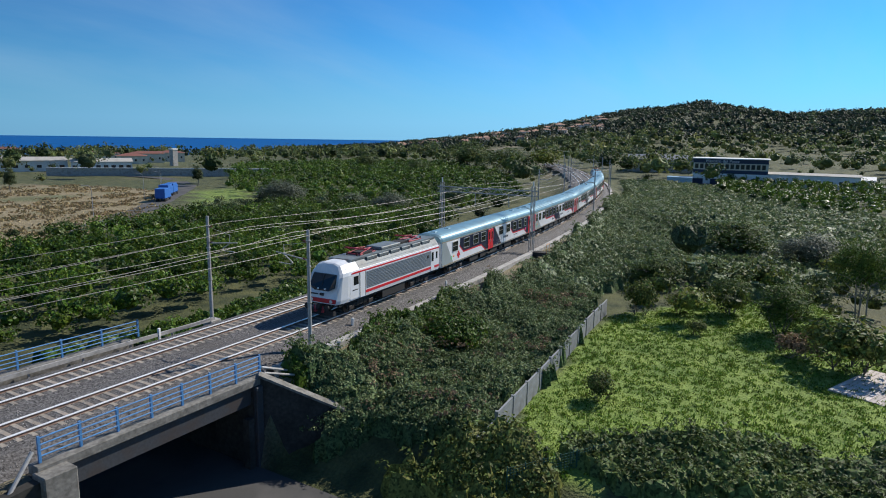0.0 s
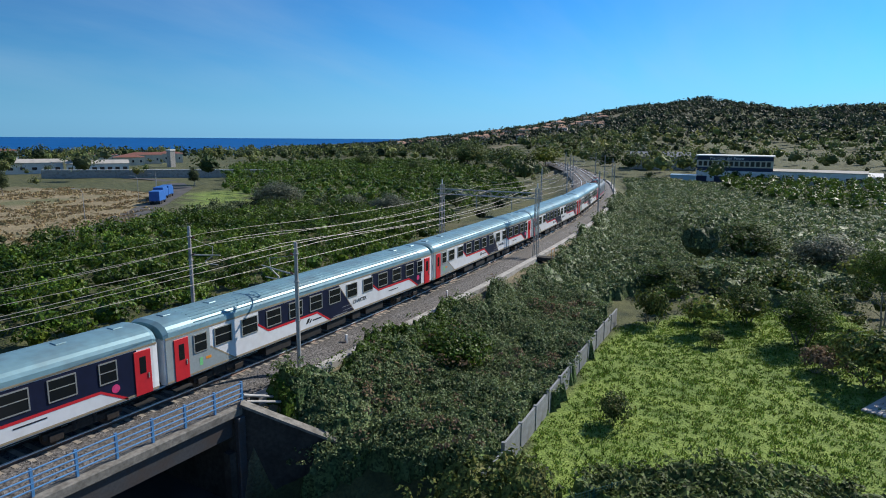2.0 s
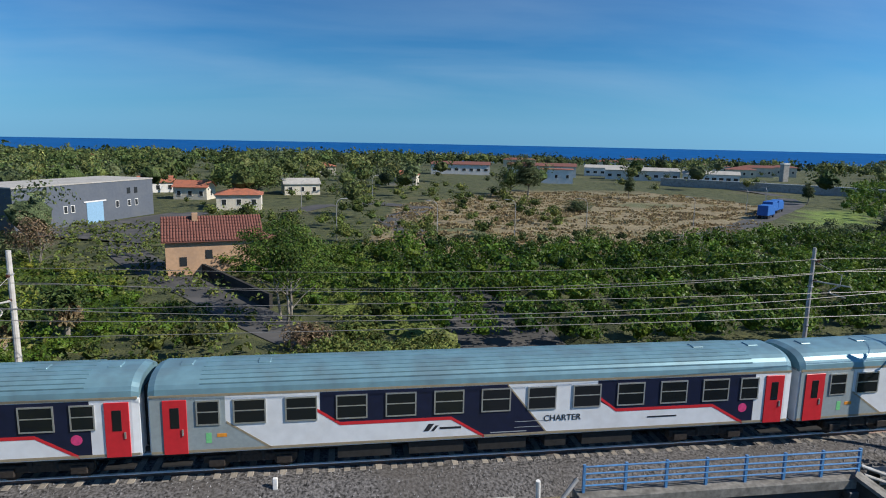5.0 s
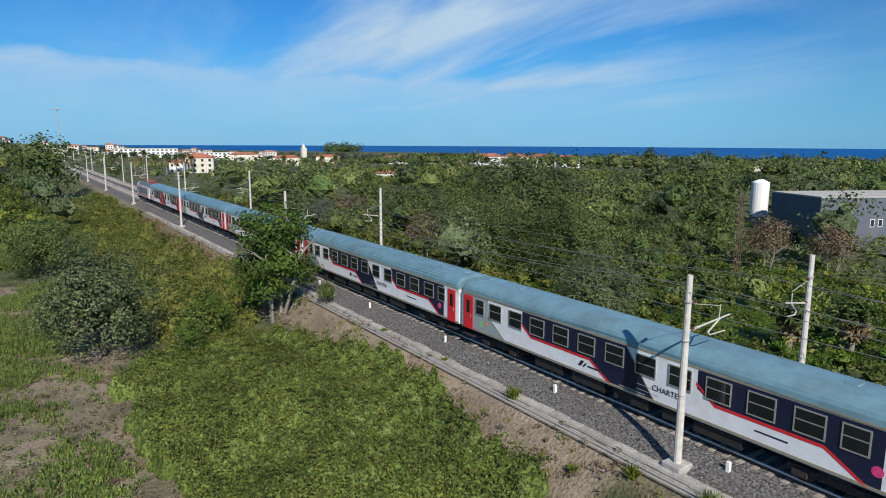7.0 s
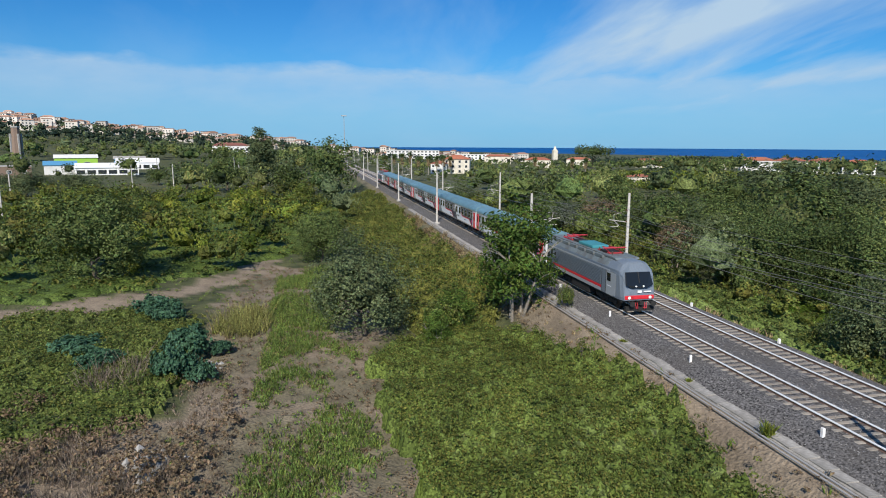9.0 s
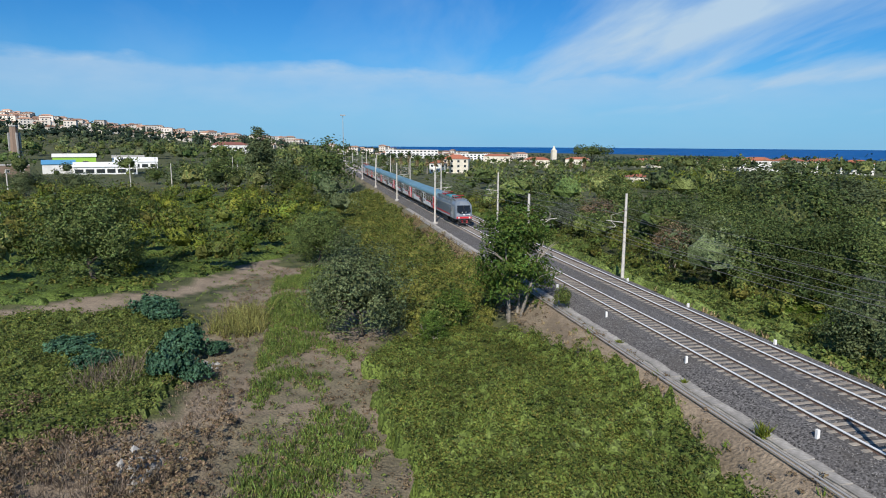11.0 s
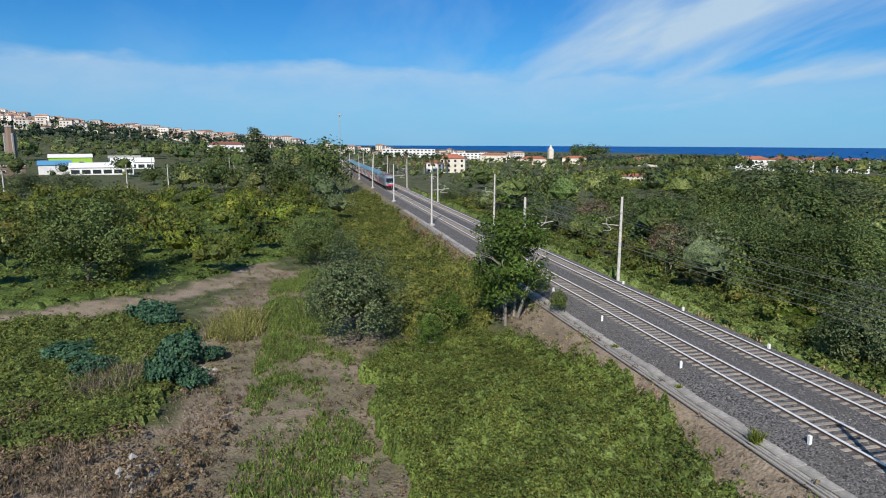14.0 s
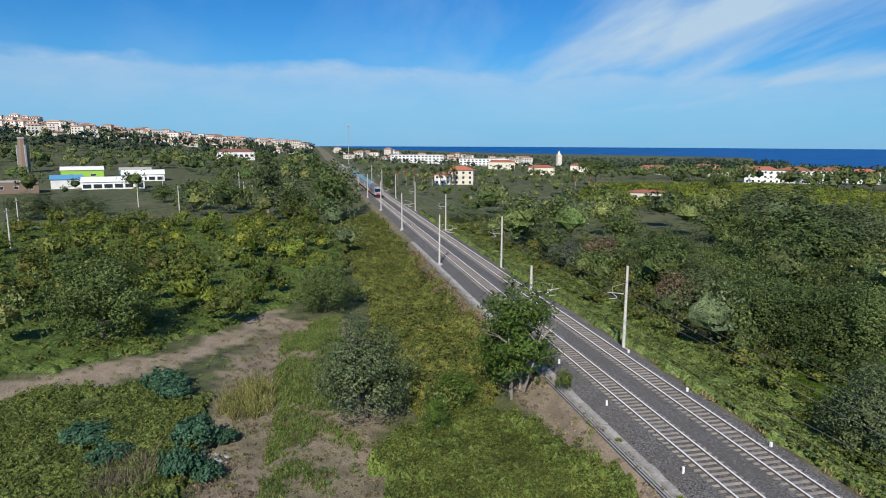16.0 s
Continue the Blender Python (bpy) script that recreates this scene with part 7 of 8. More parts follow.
def house(name, label, cat, x, y, rot, w, d, h, wall, roof="flat", roof_mat=None, rise=1.6, win=(4, 1), win_size=(1.0, 1.3), sides=True, group="", z=None, pane=None, first_z=None):
    """A building facing -y before it is turned: walls, roof and each of its windows."""
    z0 = ground_at(x, y) if z is None else z
    ob = thing(name, label, cat, pose(x, y, z0, 0, 0, rot), group=group)
    wl0 = bmesh.new()
    box(wl0, -w / 2, w / 2, -d / 2, d / 2, -1.5, h)
    if roof == "gable":
        for sx in (-w / 2, w / 2 - 0.2):
            v = [wl0.verts.new(p) for p in ((sx, -d / 2, h), (sx, d / 2, h), (sx, 0, h + rise), (sx + 0.2, -d / 2, h), (sx + 0.2, d / 2, h), (sx + 0.2, 0, h + rise))]
            for f in ((0, 1, 2), (5, 4, 3), (0, 2, 5, 3), (1, 4, 5, 2)):
                wl0.faces.new([v[i] for i in f])
        bmesh.ops.recalc_face_normals(wl0, faces=list(wl0.faces))
    part("wall", wl0, wall, ob)
    if roof == "flat":
        part("roof", boxes((-w / 2 - 0.15, w / 2 + 0.15, -d / 2 - 0.15, d / 2 + 0.15, h, h + 0.25)), roof_mat or M_flat_roof, ob)
    elif roof == "gable":
        part("roof", gable(bmesh.new(), w, d, h, rise), roof_mat or M_tile, ob)
    elif roof == "hip":
        part("roof", hip(bmesh.new(), w, d, h, rise), roof_mat or M_tile, ob)
    cols, rows = win
    if cols:
        ww, wh = win_size
        frame_bm = bmesh.new()
        box(frame_bm, -ww / 2 - 0.08, ww / 2 + 0.08, -0.07, 0.02, -0.08, 0.0)
        box(frame_bm, -ww / 2 - 0.08, ww / 2 + 0.08, -0.05, 0.02, wh, wh + 0.08)
        box(frame_bm, -ww / 2 - 0.08, -ww / 2, -0.05, 0.02, 0.0, wh)
        box(frame_bm, ww / 2, ww / 2 + 0.08, -0.05, 0.02, 0.0, wh)
        first = None
        storey = h / rows
        spots = [(-w / 2 + w * (k + 0.5) / cols, -d / 2, 0) for k in range(cols)]
        if sides:
            n2 = max(1, int(cols * d / w * 0.8))
            spots += [(-w / 2, -d / 2 + d * (k + 0.5) / n2, -90) for k in range(n2)] + [(w / 2, -d / 2 + d * (k + 0.5) / n2, 90) for k in range(n2)]
        for r in range(rows):
            for sx, sy, a in spots:
                zb = (storey * r + (storey - wh) * 0.5) if first_z is None else first_z + storey * r
                m = pose(sx, sy, zb, 0, 0, a)
                if first is None:
                    first = part("window", frame_bm, M_whitewash, ob)
                    first.matrix_basis = m
                    pn = part("pane", boxes((-ww / 2, ww / 2, -0.02, 0.015, 0, wh)), pane or M_shadow_glass, first)
                else:
                    o = twin(first, m)
                    twin(pn, None, o)
    return ob


# warehouse with blue door
ware = thing("warehouse", "large slate-grey warehouse with a pale flat roof and a blue door", "warehouse", pose(-54.7, 116, ground_at(-54, 118) - 0.3, 0, 0, math.degrees(math.atan2(29.6, 13.9))))
part("wall", boxes((0, 33, 0, 13.0, -1, 8.2)), M_slate, ware)
part("roof", boxes((-0.1, 33.1, -0.1, 13.1, 8.2, 8.45)), M_flat_roof, ware)
part("plinth", boxes((-0.05, 33.05, -0.06, 0.0, -1, 0.5)), M_conc_light, ware)
dr = part("door", boxes((15.2, 19.2, -0.08, 0.02, 0.0, 4.6)), M_blue_door, ware, "pale blue sliding door")
part("rail", boxes((14.6, 20.0, -0.14, -0.02, 4.62, 4.85)), M_peg, dr)
for x0 in (4.5, 6.2, 10.0, 11.6, 22.4, 25.6, 27.6):
    wo = part("window", boxes((x0, x0 + 0.9, -0.06, 0.02, 3.0, 4.4)), M_whitewash, ware)
    part("pane", boxes((x0 + 0.1, x0 + 0.8, -0.07, 0.0, 3.1, 4.3)), M_shadow_glass, wo)
for x0 in (25.6, 27.6):
    part("window", boxes((x0, x0 + 0.9, -0.06, 0.02, 5.6, 6.8)), M_shadow_glass, ware)
silo = thing("water_tank", "white cylindrical tank beside the warehouse", "tank", pose(-72, 127, ground_at(-72, 127)))
part("tank", tube(bmesh.new(), (0, 0, 2), (0, 0, 9.0), 1.7, n=20), M_peg, silo)
part("cap", tube(bmesh.new(), (0, 0, 9.0), (0, 0, 9.6), 1.7, 0.5, n=20), M_peg, silo)
part("stand", boxes((-1.2, 1.2, -1.2, 1.2, -0.5, 2.0)), M_mast, silo)
lat = thing("lattice_pole", "rusty lattice pole overgrown at its foot", "pole", pose(-46, 77, ground_at(-46, 77)))
bm = bmesh.new()
for dx, dy in ((-0.3, -0.3), (0.3, -0.3), (0.3, 0.3), (-0.3, 0.3)):
    tube(bm, (dx, dy, -0.5), (dx * 0.6, dy * 0.6, 10.5), 0.05, n=5)
for k in range(12):
    s = 1 if k % 2 else -1
    tube(bm, (-0.3 * s, -0.3, k * 0.85), (0.27 * s, -0.27, (k + 1) * 0.85), 0.025, n=4)
    tube(bm, (-0.3, 0.3 * s, k * 0.85), (-0.27, -0.27 * s, (k + 1) * 0.85), 0.025, n=4)
part("lattice", bm, M_rail, lat)

# the peach house by the lane, its roof tile by tile
hz0 = ground_at(-17, 84)
cot = thing("cottage", "peach rendered cottage with an old brown tiled roof", "house", pose(-16.6, 85.0, hz0, 0, 0, 14))
wl0 = boxes((-5.6, 5.6, -3.6, 3.6, -1.5, 4.4))
part("wall", wl0, M_ochre, cot)
part("gable_wall", prism(bmesh.new(), [(-3.6, 4.4), (3.6, 4.4), (0, 6.7)], -5.6, -5.35), M_ochre, cot).matrix_basis = pose(0, 0, 0, 0, 0, -90)
part("gable_wall", prism(bmesh.new(), [(-3.6, 4.4), (3.6, 4.4), (0, 6.7)], 5.35, 5.6), M_ochre, cot).matrix_basis = pose(0, 0, 0, 0, 0, -90)
rf = part("roof", gable(bmesh.new(), 11.2, 7.2, 4.45, 2.35, 0.45, 0.1), M_tile_dark, cot)
bm = bmesh.new()
vs = []
for k in range(6):
    a = math.pi * k / 5
    vs.append((0.10 * math.cos(a), 0.07 * math.sin(a)))
aa = [bm.verts.new((x, 0.24, z)) for x, z in vs]
bb = [bm.verts.new((x * 0.85, -0.26, z + 0.035)) for x, z in vs]
for k in range(5):
    bm.faces.new((aa[k], aa[k + 1], bb[k + 1], bb[k]))
tile_me = bpy.data.meshes.new("roof_tile")
bm.to_mesh(tile_me)
bm.free()
tile_me.materials.append(M_tile_dark)
slope = math.degrees(math.atan2(2.35, 3.6))
n_c, n_r = 36, 8
for i in range(n_c):
    for j in range(n_r):
        f = (j + 0.5) / n_r
        o = new("roof_tile", tile_me)
        o.parent = rf
        yy = -(3.6 + 0.45) * (1 - f)
        o.matrix_basis = pose(-5.9 + i * (11.8 / (n_c - 1)), yy, 4.57 + 2.35 * (1 - abs(yy) / 3.6), slope, 0, rng.normal(0, 1.5)) @ Matrix.Diagonal((1.35, 1.1, 1.2, 1))
part("chimney", bevel(boxes((-2.4, -1.7, -0.9, -0.3, 5.6, 7.4)), 0.03), M_ochre, cot)
part("side_wing", boxes((5.6, 8.2, -3.0, 2.6, -1.5, 3.4)), M_cream, cot)
part("wing_roof", prism(bmesh.new(), [(5.5, 4.5), (8.6, 3.35), (8.6, 3.5), (5.5, 4.65)], -3.4, 3.0), M_tile_dark, cot)
for sx, sz in ((-4.0, 1.2), (-1.0, 2.0)):
    part("window", boxes((sx, sx + 0.8, -3.66, -3.58, sz, sz + 1.1)), M_shadow_glass, cot)
yard = thing("garden_wall", "low dark stone garden wall along the lane", "wall", kind="structure")
part("wall", boxes((0, 22, 0, 0.35, -0.5, 1.5)), M_conc, yard)
yard.matrix_basis = pose(-6.9, 64.7, ground_at(-9, 66), 0, 0, 121)

house("house", "small cream house with an orange hipped roof", "house", -24.4, 158, 5, 10, 8, 3.4, M_cream, "hip", M_tile, 1.5, (3, 1), group="small houses")
house("house", "low villa with dark solar panels on its roof", "house", -13, 200, 12, 10.5, 8, 3.2, M_cream, "gable", M_flat_roof, 1.4, (3, 1), group="small houses")
for x, y, rot, w, h, rf0, wm in [(-40, 182, -10, 9, 3.4, "gable", M_cream), (-56, 205, 20, 10, 3.2, "gable", M_whitewash), (22, 240, -14, 11, 4.2, "hip", M_cream), (89, 262, -19, 13.8, 5.5, "flat", M_whitewash), (-10, 300, 5, 12, 4.5, "hip", M_cream)]:
    house("house", "pale rendered country house among trees", "house", x, y, rot, w, w * 0.7, h, wm, rf0, M_tile, 1.5, (3, 1), group="small houses")
for x, y, rot, w, h in [(-371.7, 292, 52, 21, 8.6), (-367.2, 313, 50, 19, 8.3), (-367, 338, 48, 19, 8.4), (-364.6, 364, 45, 19, 7.6)]:
    house("apartment_block", "white three-storey apartment block with a red hipped roof", "apartment block", x, y, rot + 6, w, 12, h, M_whitewash, "hip", M_tile, 2.2, (6, 3), (1.2, 1.3), group="apartment blocks")
house("villa", "cream three-storey villa with terracotta roof and balconies", "villa", -363.5, 87, 72, 15, 11, 8.2, M_cream, "hip", M_tile, 2.4, (4, 3), (1.3, 1.4))
house("villa_wing", "lower white wing of the villa", "house", -361, 76, 72, 9, 9, 5.6, M_whitewash, "hip", M_tile, 1.6, (3, 2), (1.2, 1.2))
house("hotel", "long white terraced hotel on the skyline", "hotel", -760, 128, 80, 62, 14, 9.5, M_whitewash, "flat", None, 1, (14, 3), (2.4, 1.4), group="hotels")
house("hotel", "long white apartment terrace on the skyline", "hotel", -740, 205, 75, 58, 14, 8.5, M_whitewash, "flat", None, 1, (13, 3), (2.4, 1.4), group="hotels")
house("hall", "lime green industrial hall with a pale roof", "hall", -381, -119, 107, 20, 14, 5.4, M_lime_wall, "gable", M_whitewash, 1.5, (2, 1), (2.5, 1.0))
house("hall", "light blue industrial hall", "hall", -396, -96, 104, 16, 12, 4.6, M_blue_door, "gable", M_flat_roof, 1.2, (2, 1), (2.5, 1.0))
house("shed", "blue roofed storage shed", "shed", -330, -110, 108, 13, 10, 4.4, M_whitewash, "gable", M_blue_sheet, 1.6, (0, 0))
house("tent_hall", "white fabric covered greenhouse hall", "hall", -330, -90, 105, 26, 14, 3.4, M_tent, "gable", M_tent, 1.8, (6, 1), (3.4, 1.8), first_z=0.5)
house("tent_hall", "white fabric covered sales hall", "hall", -379, -88, 103, 20.7, 14, 3.6, M_tent, "gable", M_tent, 2.0, (5, 1), (3.0, 1.8), first_z=0.5)
house("workshop", "low brown brick workshop", "workshop", -306, -122, 112, 16, 12, 4.6, M_brick, "flat", None, 1, (3, 1), (1.6, 1.2))
house("villa", "long white house with a dark red roof", "house", -640, -66, 96, 34, 14, 7.0, M_whitewash, "hip", M_tile_dark, 2.8, (7, 1), (3.0, 2.2))
bt = thing("brick_tower", "old tapering brown brick tower", "tower", pose(-420, -162, ground_at(-420, -162)))
part("shaft", tube(bmesh.new(), (0, 0, -1), (0, 0, 19.5), 3.4, 2.2, 8), M_brick, bt)
part("cornice", tube(bmesh.new(), (0, 0, 19.5), (0, 0, 20.4), 2.5, 2.5, 8), M_conc_light, bt)
for k in range(4):
    part("buttress", boxes((-3.4, -2.4, -0.4, 0.4, -1, 16)), M_conc_light, bt).matrix_basis = pose(0, 0, 0, 0, 0, 45 + 90 * k)
ch = thing("church_tower", "slim pale church bell tower", "tower", pose(-700, 283, ground_at(-700, 283)))
part("shaft", boxes((-2.6, 2.6, -2.6, 2.6, -2, 15)), M_cream, ch)
part("spire", tube(bmesh.new(), (0, 0, 15), (0, 0, 19.5), 2.4, 0.4, 8), M_cream, ch)
house("farmhouse", "flat-roofed cream farmhouse among orchards", "house", -248.8, 141, 61, 13.7, 9, 3.6, M_cream, "hip", M_tile, 1.0, (3, 1))
house("hut", "small brick hut by the line", "hut", -368, -11, 92, 8, 6, 4.2, M_brick, "gable", M_tile_dark, 1.5, (2, 1))
for x, y, rot, w, h in [(-430, 520, 38, 34, 5.0), (-260, 440, 31, 32, 5.0), (-163, 460, 20, 15, 4.5), (-620, 420, 57, 24, 7), (-600, 450, 54, 18, 6), (-520, 300, 60, 26, 6), (-560, 250, 66, 22, 6), (-470, 330, 55, 18, 5), (-480, 180, 68, 20, 6), (-620, 190, 72, 26, 7)]:
    house("house", "pale house with an orange tiled roof towards the sea", "house", x, y, rot, w, 10, h, M_cream, "hip", M_tile, 2.0, (max(3, int(w / 5)), 1), (1.3, 1.4), group="seaward houses")
# seaward works
for x, y, rot, w, h, lab in [(143, 294, -26, 34, 4.8, "long white storage shed with a pale red roof"), (168, 276, -30, 24, 4.0, "long white greenhouse shed"), (144, 330, -25, 30, 4.6, "plain white storage shed among works"), (100, 318, -19, 34, 5.4, "long low hall with a reddish roof"), (60, 330, -12, 30, 5.0, "long low hall with a pale roof")]:
    house("storage_shed", lab, "shed", x, y, rot, w, 13, h, M_whitewash, "gable", M_flat_roof if "white" in lab else M_tile_dark, 1.3, (8, 1), (1.8, 1.2), group="storage sheds")
for x, y, rot, w, h in [(266, 436, -31, 22, 5.0), (246, 357, -34, 20, 5.6), (275, 372, -36, 16, 6.0), (225, 340, -32, 16, 4.6), (250, 533, -25, 18, 8), (200, 470, -22, 20, 6), (130, 470, -16, 24, 6), (300, 420, -38, 14, 5)]:
    house("house", "flat-roofed house towards the sea", "house", x, y, rot, w, 10, h, M_cream, "hip", M_tile_dark, 1.4, (4, 1), group="seaward houses")
tw = thing("silo_tower", "pale concrete silo tower", "tower", pose(221, 297, ground_at(221, 297)))
part("shaft", boxes((-1.5, 1.5, -1.5, 1.5, -1, 8.6)), M_conc_light, tw)
part("cap", boxes((-1.7, 1.7, -1.7, 1.7, 8.6, 9.4)), M_whitewash, tw)
via = thing("viaduct_wall", "long pale concrete road parapet", "wall", kind="structure")
part("parapet", boxes((-42, 42, -0.3, 0.3, -1, 3.0)), M_conc_light, via)
part("coping", boxes((-42, 42, -0.4, 0.4, 3.0, 3.25)), M_whitewash, via)
via.matrix_basis = pose(160, 222, ground_at(160, 222), 0, 0, -48)
for x, y, rot in ((101, 140, 40), (107, 147, 42), (113, 153, 42)):
    bx = thing("container_truck", "blue container truck parked on the side road", "truck", pose(x, y, ground_at(x, y), 0, 0, rot), group="blue trucks")
    part("box_body", bevel(boxes((-3.2, 1.6, -1.2, 1.2, 0.9, 3.3)), 0.05), M_blue_box, bx)
    part("cab", bevel(boxes((1.75, 3.4, -1.1, 1.1, 0.6, 2.7)), 0.12), M_blue_box, bx)
    part("windscreen", boxes((3.36, 3.42, -0.95, 0.95, 1.6, 2.4)), M_shadow_glass, bx)
    for wx in (-2.2, -0.9, 2.5):
        for wy in (-1.15, 0.85):
            part("wheel", tube(bmesh.new(), (wx, wy, 0.48), (wx, wy + 0.3, 0.48), 0.48, n=14), M_black, bx)

# fish market
mk = thing("market_hall", "two-storey white and navy fish market hall", "market hall", pose(256, 26, ground_at(256, 26), 0, 0, -85))
part("lower_wall", boxes((-12.7, 12.7, 0, 14, -1, 5.2)), M_navy_wall, mk)
part("band", boxes((-12.7, 12.7, -0.1, 0.0, 1.9, 3.9)), M_whitewash, mk)
part("upper_wall", boxes((-12.7, 12.7, 0, 14, 5.2, 9.2)), M_cream, mk)
part("sign_board", boxes((-12.7, 12.7, -0.12, 0.0, 7.7, 9.2)), M_navy_wall, mk, "navy sign board with white lettering")
part("roof", boxes((-13.2, 13.2, -0.8, 14.5, 9.2, 9.5)), M_whitewash, mk)
for k in range(14):
    x0 = -12.2 + k * 1.75
    wo = part("window", boxes((x0, x0 + 1.35, -0.06, 0.02, 5.6, 7.4)), M_beige, mk)
    part("pane", boxes((x0 + 0.12, x0 + 1.23, -0.08, 0.0, 5.7, 7.3)), M_shadow_glass, wo)
for k in range(3):
    part("door", boxes((-9 + k * 7, -6.5 + k * 7, -0.16, 0.0, 0, 3.2)), M_whitewash, mk)
lettering("Mercato del Pesce", 1.55, M_text_white, mk, m=Matrix.Translation((-8.4, -0.14, 7.95)) @ pose(0, 0, 0, 90))
house("market_annex", "long white single-storey market annex", "annex", 263, 1.0, -89, 32, 10, 4.6, M_whitewash, "gable", M_flat_roof, 0.6, (9, 1), (1.6, 1.2), sides=False)
house("storage_shed", "grey gabled industrial shed behind the market", "shed", 325, 66, -78, 30, 16, 5.6, M_flat_roof, "gable", M_slate, 2.2, (4, 1), (2.6, 2.4), group="storage sheds")
house("lean_to", "teal sheeted lean-to beside the market", "lean-to", 246, 41.5, -82, 8.5, 7, 2.6, M_blue_door, "flat", M_blue_door, 1, (0, 0))
house("tent_hall", "white fabric delivery tent", "tent", 270, -16, -92, 7.5, 8, 3.0, M_tent, "gable", M_tent, 1.1, (0, 0))
part_yard = tagged(new("yard", mesh_np("yard", np.array([(252, -14, ground_at(262, -28) + 0.15), (252, -60, ground_at(262, -40) + 0.15), (285, -60, ground_at(262, -40) + 0.4), (285, -14, ground_at(262, -28) + 0.4)]), np.array([[0, 1, 2, 3]]), M_asphalt)), "grey asphalt delivery yard", "yard", kind="structure")


# ---- towns on the slopes: past counting ----
def town(name, label, n, yaw0, yaw1, r0, r1, tall, white):
    v, q = [], []
    wv, wq = [], []
    rv, rq = [], []
    for _ in range(n):
        yw = math.radians(rng.uniform(yaw0, yaw1))
        r = r0 + (r1 - r0) * rng.uniform() ** 0.8
        x, y = -math.sin(yw) * r, math.cos(yw) * r
        if abs(y - float(track_y(x)) - 2) < 16:
            continue
        z = ground_at(x, y) - 1
        w, d, h = rng.uniform(8, 16), rng.uniform(7, 11), rng.uniform(4, 7) + (rng.uniform(0, tall) if rng.uniform() < 0.4 else 0)
        a = yw + rng.uniform(-0.5, 0.5)
        c, s = math.cos(a), math.sin(a)

        def put(px, py, pz):
            return (x + px * c - py * s, y + px * s + py * c, z + pz)

        b = len(v)
        v += [put(px, py, pz) for pz in (0, h) for px, py in ((-w / 2, -d / 2), (w / 2, -d / 2), (w / 2, d / 2), (-w / 2, d / 2))]
        q += [[b + i for i in f] for f in ((0, 1, 5, 4), (1, 2, 6, 5), (2, 3, 7, 6), (3, 0, 4, 7), (4, 5, 6, 7))]
        b = len(rv)
        if rng.uniform() < white:
            rv += [put(px, py, pz) for pz in (h + 0.02, h + 0.5) for px, py in ((-w / 2 - 0.4, -d / 2 - 0.4), (w / 2 + 0.4, -d / 2 - 0.4), (w / 2 + 0.4, d / 2 + 0.4), (-w / 2 - 0.4, d / 2 + 0.4))]
        else:
            rv += [put(px, py, h + 0.02) for px, py in ((-w / 2 - 0.6, -d / 2 - 0.6), (w / 2 + 0.6, -d / 2 - 0.6), (w / 2 + 0.6, d / 2 + 0.6), (-w / 2 - 0.6, d / 2 + 0.6))]
            rv += [put(px, py, h + 1.9) for px, py in ((-w / 4, -0.2), (w / 4, -0.2), (w / 4, 0.2), (-w / 4, 0.2))]
        rq += [[b + i for i in f] for f in ((0, 1, 5, 4), (1, 2, 6, 5), (2, 3, 7, 6), (3, 0, 4, 7), (4, 5, 6, 7))]
        for fl in range(int(h // 3)):
            for k in range(int(w // 3.4)):
                px = -w / 2 + 1.7 + k * 3.4
                pz = fl * 3 + 2.1
                b = len(wv)
                wv += [put(px - 0.7, -d / 2 - 0.06, pz), put(px + 0.7, -d / 2 - 0.06, pz), put(px + 0.7, -d / 2 - 0.06, pz + 1.5), put(px - 0.7, -d / 2 - 0.06, pz + 1.5)]
                wq.append([b, b + 1, b + 2, b + 3])
    base = tagged(new(name, mesh_np(name, np.array(v), np.array(q), M_town)), label, "town", kind="stuff")
    tagged(new(name + "_roofs", mesh_np(name + "_roofs", np.array(rv), np.array(rq), M_town_roof)), "terracotta and grey roofs of " + label, "roofs", kind="stuff")
    tagged(new(name + "_windows", mesh_np(name + "_windows", np.array(wv), np.array(wq), M_shadow_glass)), "dark windows of " + label, "windows", kind="stuff")


M_town = material("town_plaster", (0.66, 0.60, 0.52), 0.9, grain=0.05, amount=0.1, per="island", spread=0.25)
M_town_roof = material("town_roofs", (0.38, 0.22, 0.15), 0.9, grain=0.05, amount=0.15, per="island", spread=0.4)
town("hill_town", "dense pale town on the hillside", 620, 90, 117, 850, 1300, 9, 0.5)
town("skyline_houses", "low pale houses along the skyline", 60, 70, 90, 800, 1150, 6, 0.6)
town("ridge_village", "scattered village houses on the hill", 130, -74, -52, 700, 1080, 2, 0.2)


# ---- roads, walls and posts ----
def strip_road(name, label, pts, width, mat, lift=0.07):
    pts = np.array(pts, float)
    t = np.gradient(pts, axis=0)
    t /= np.linalg.norm(t, axis=1, keepdims=True)
    nrm = np.stack([-t[:, 1], t[:, 0]], 1)
    rows = []
    for s in (-0.5, 0.5):
        p = pts + nrm * width * s
        rows.append(np.c_[p, np.maximum(ground_z(p[:, 0], p[:, 1]), ground_z(pts[:, 0], pts[:, 1])) + lift])
    V = np.stack(rows, 1).reshape(-1, 3)
    i = np.arange(len(V)).reshape(-1, 2)
    q = np.stack([i[:-1, 0], i[1:, 0], i[1:, 1], i[:-1, 1]], -1)
    return tagged(new(name, mesh_np(name, V, q[:, ::-1], mat)), label, "road", kind="structure")


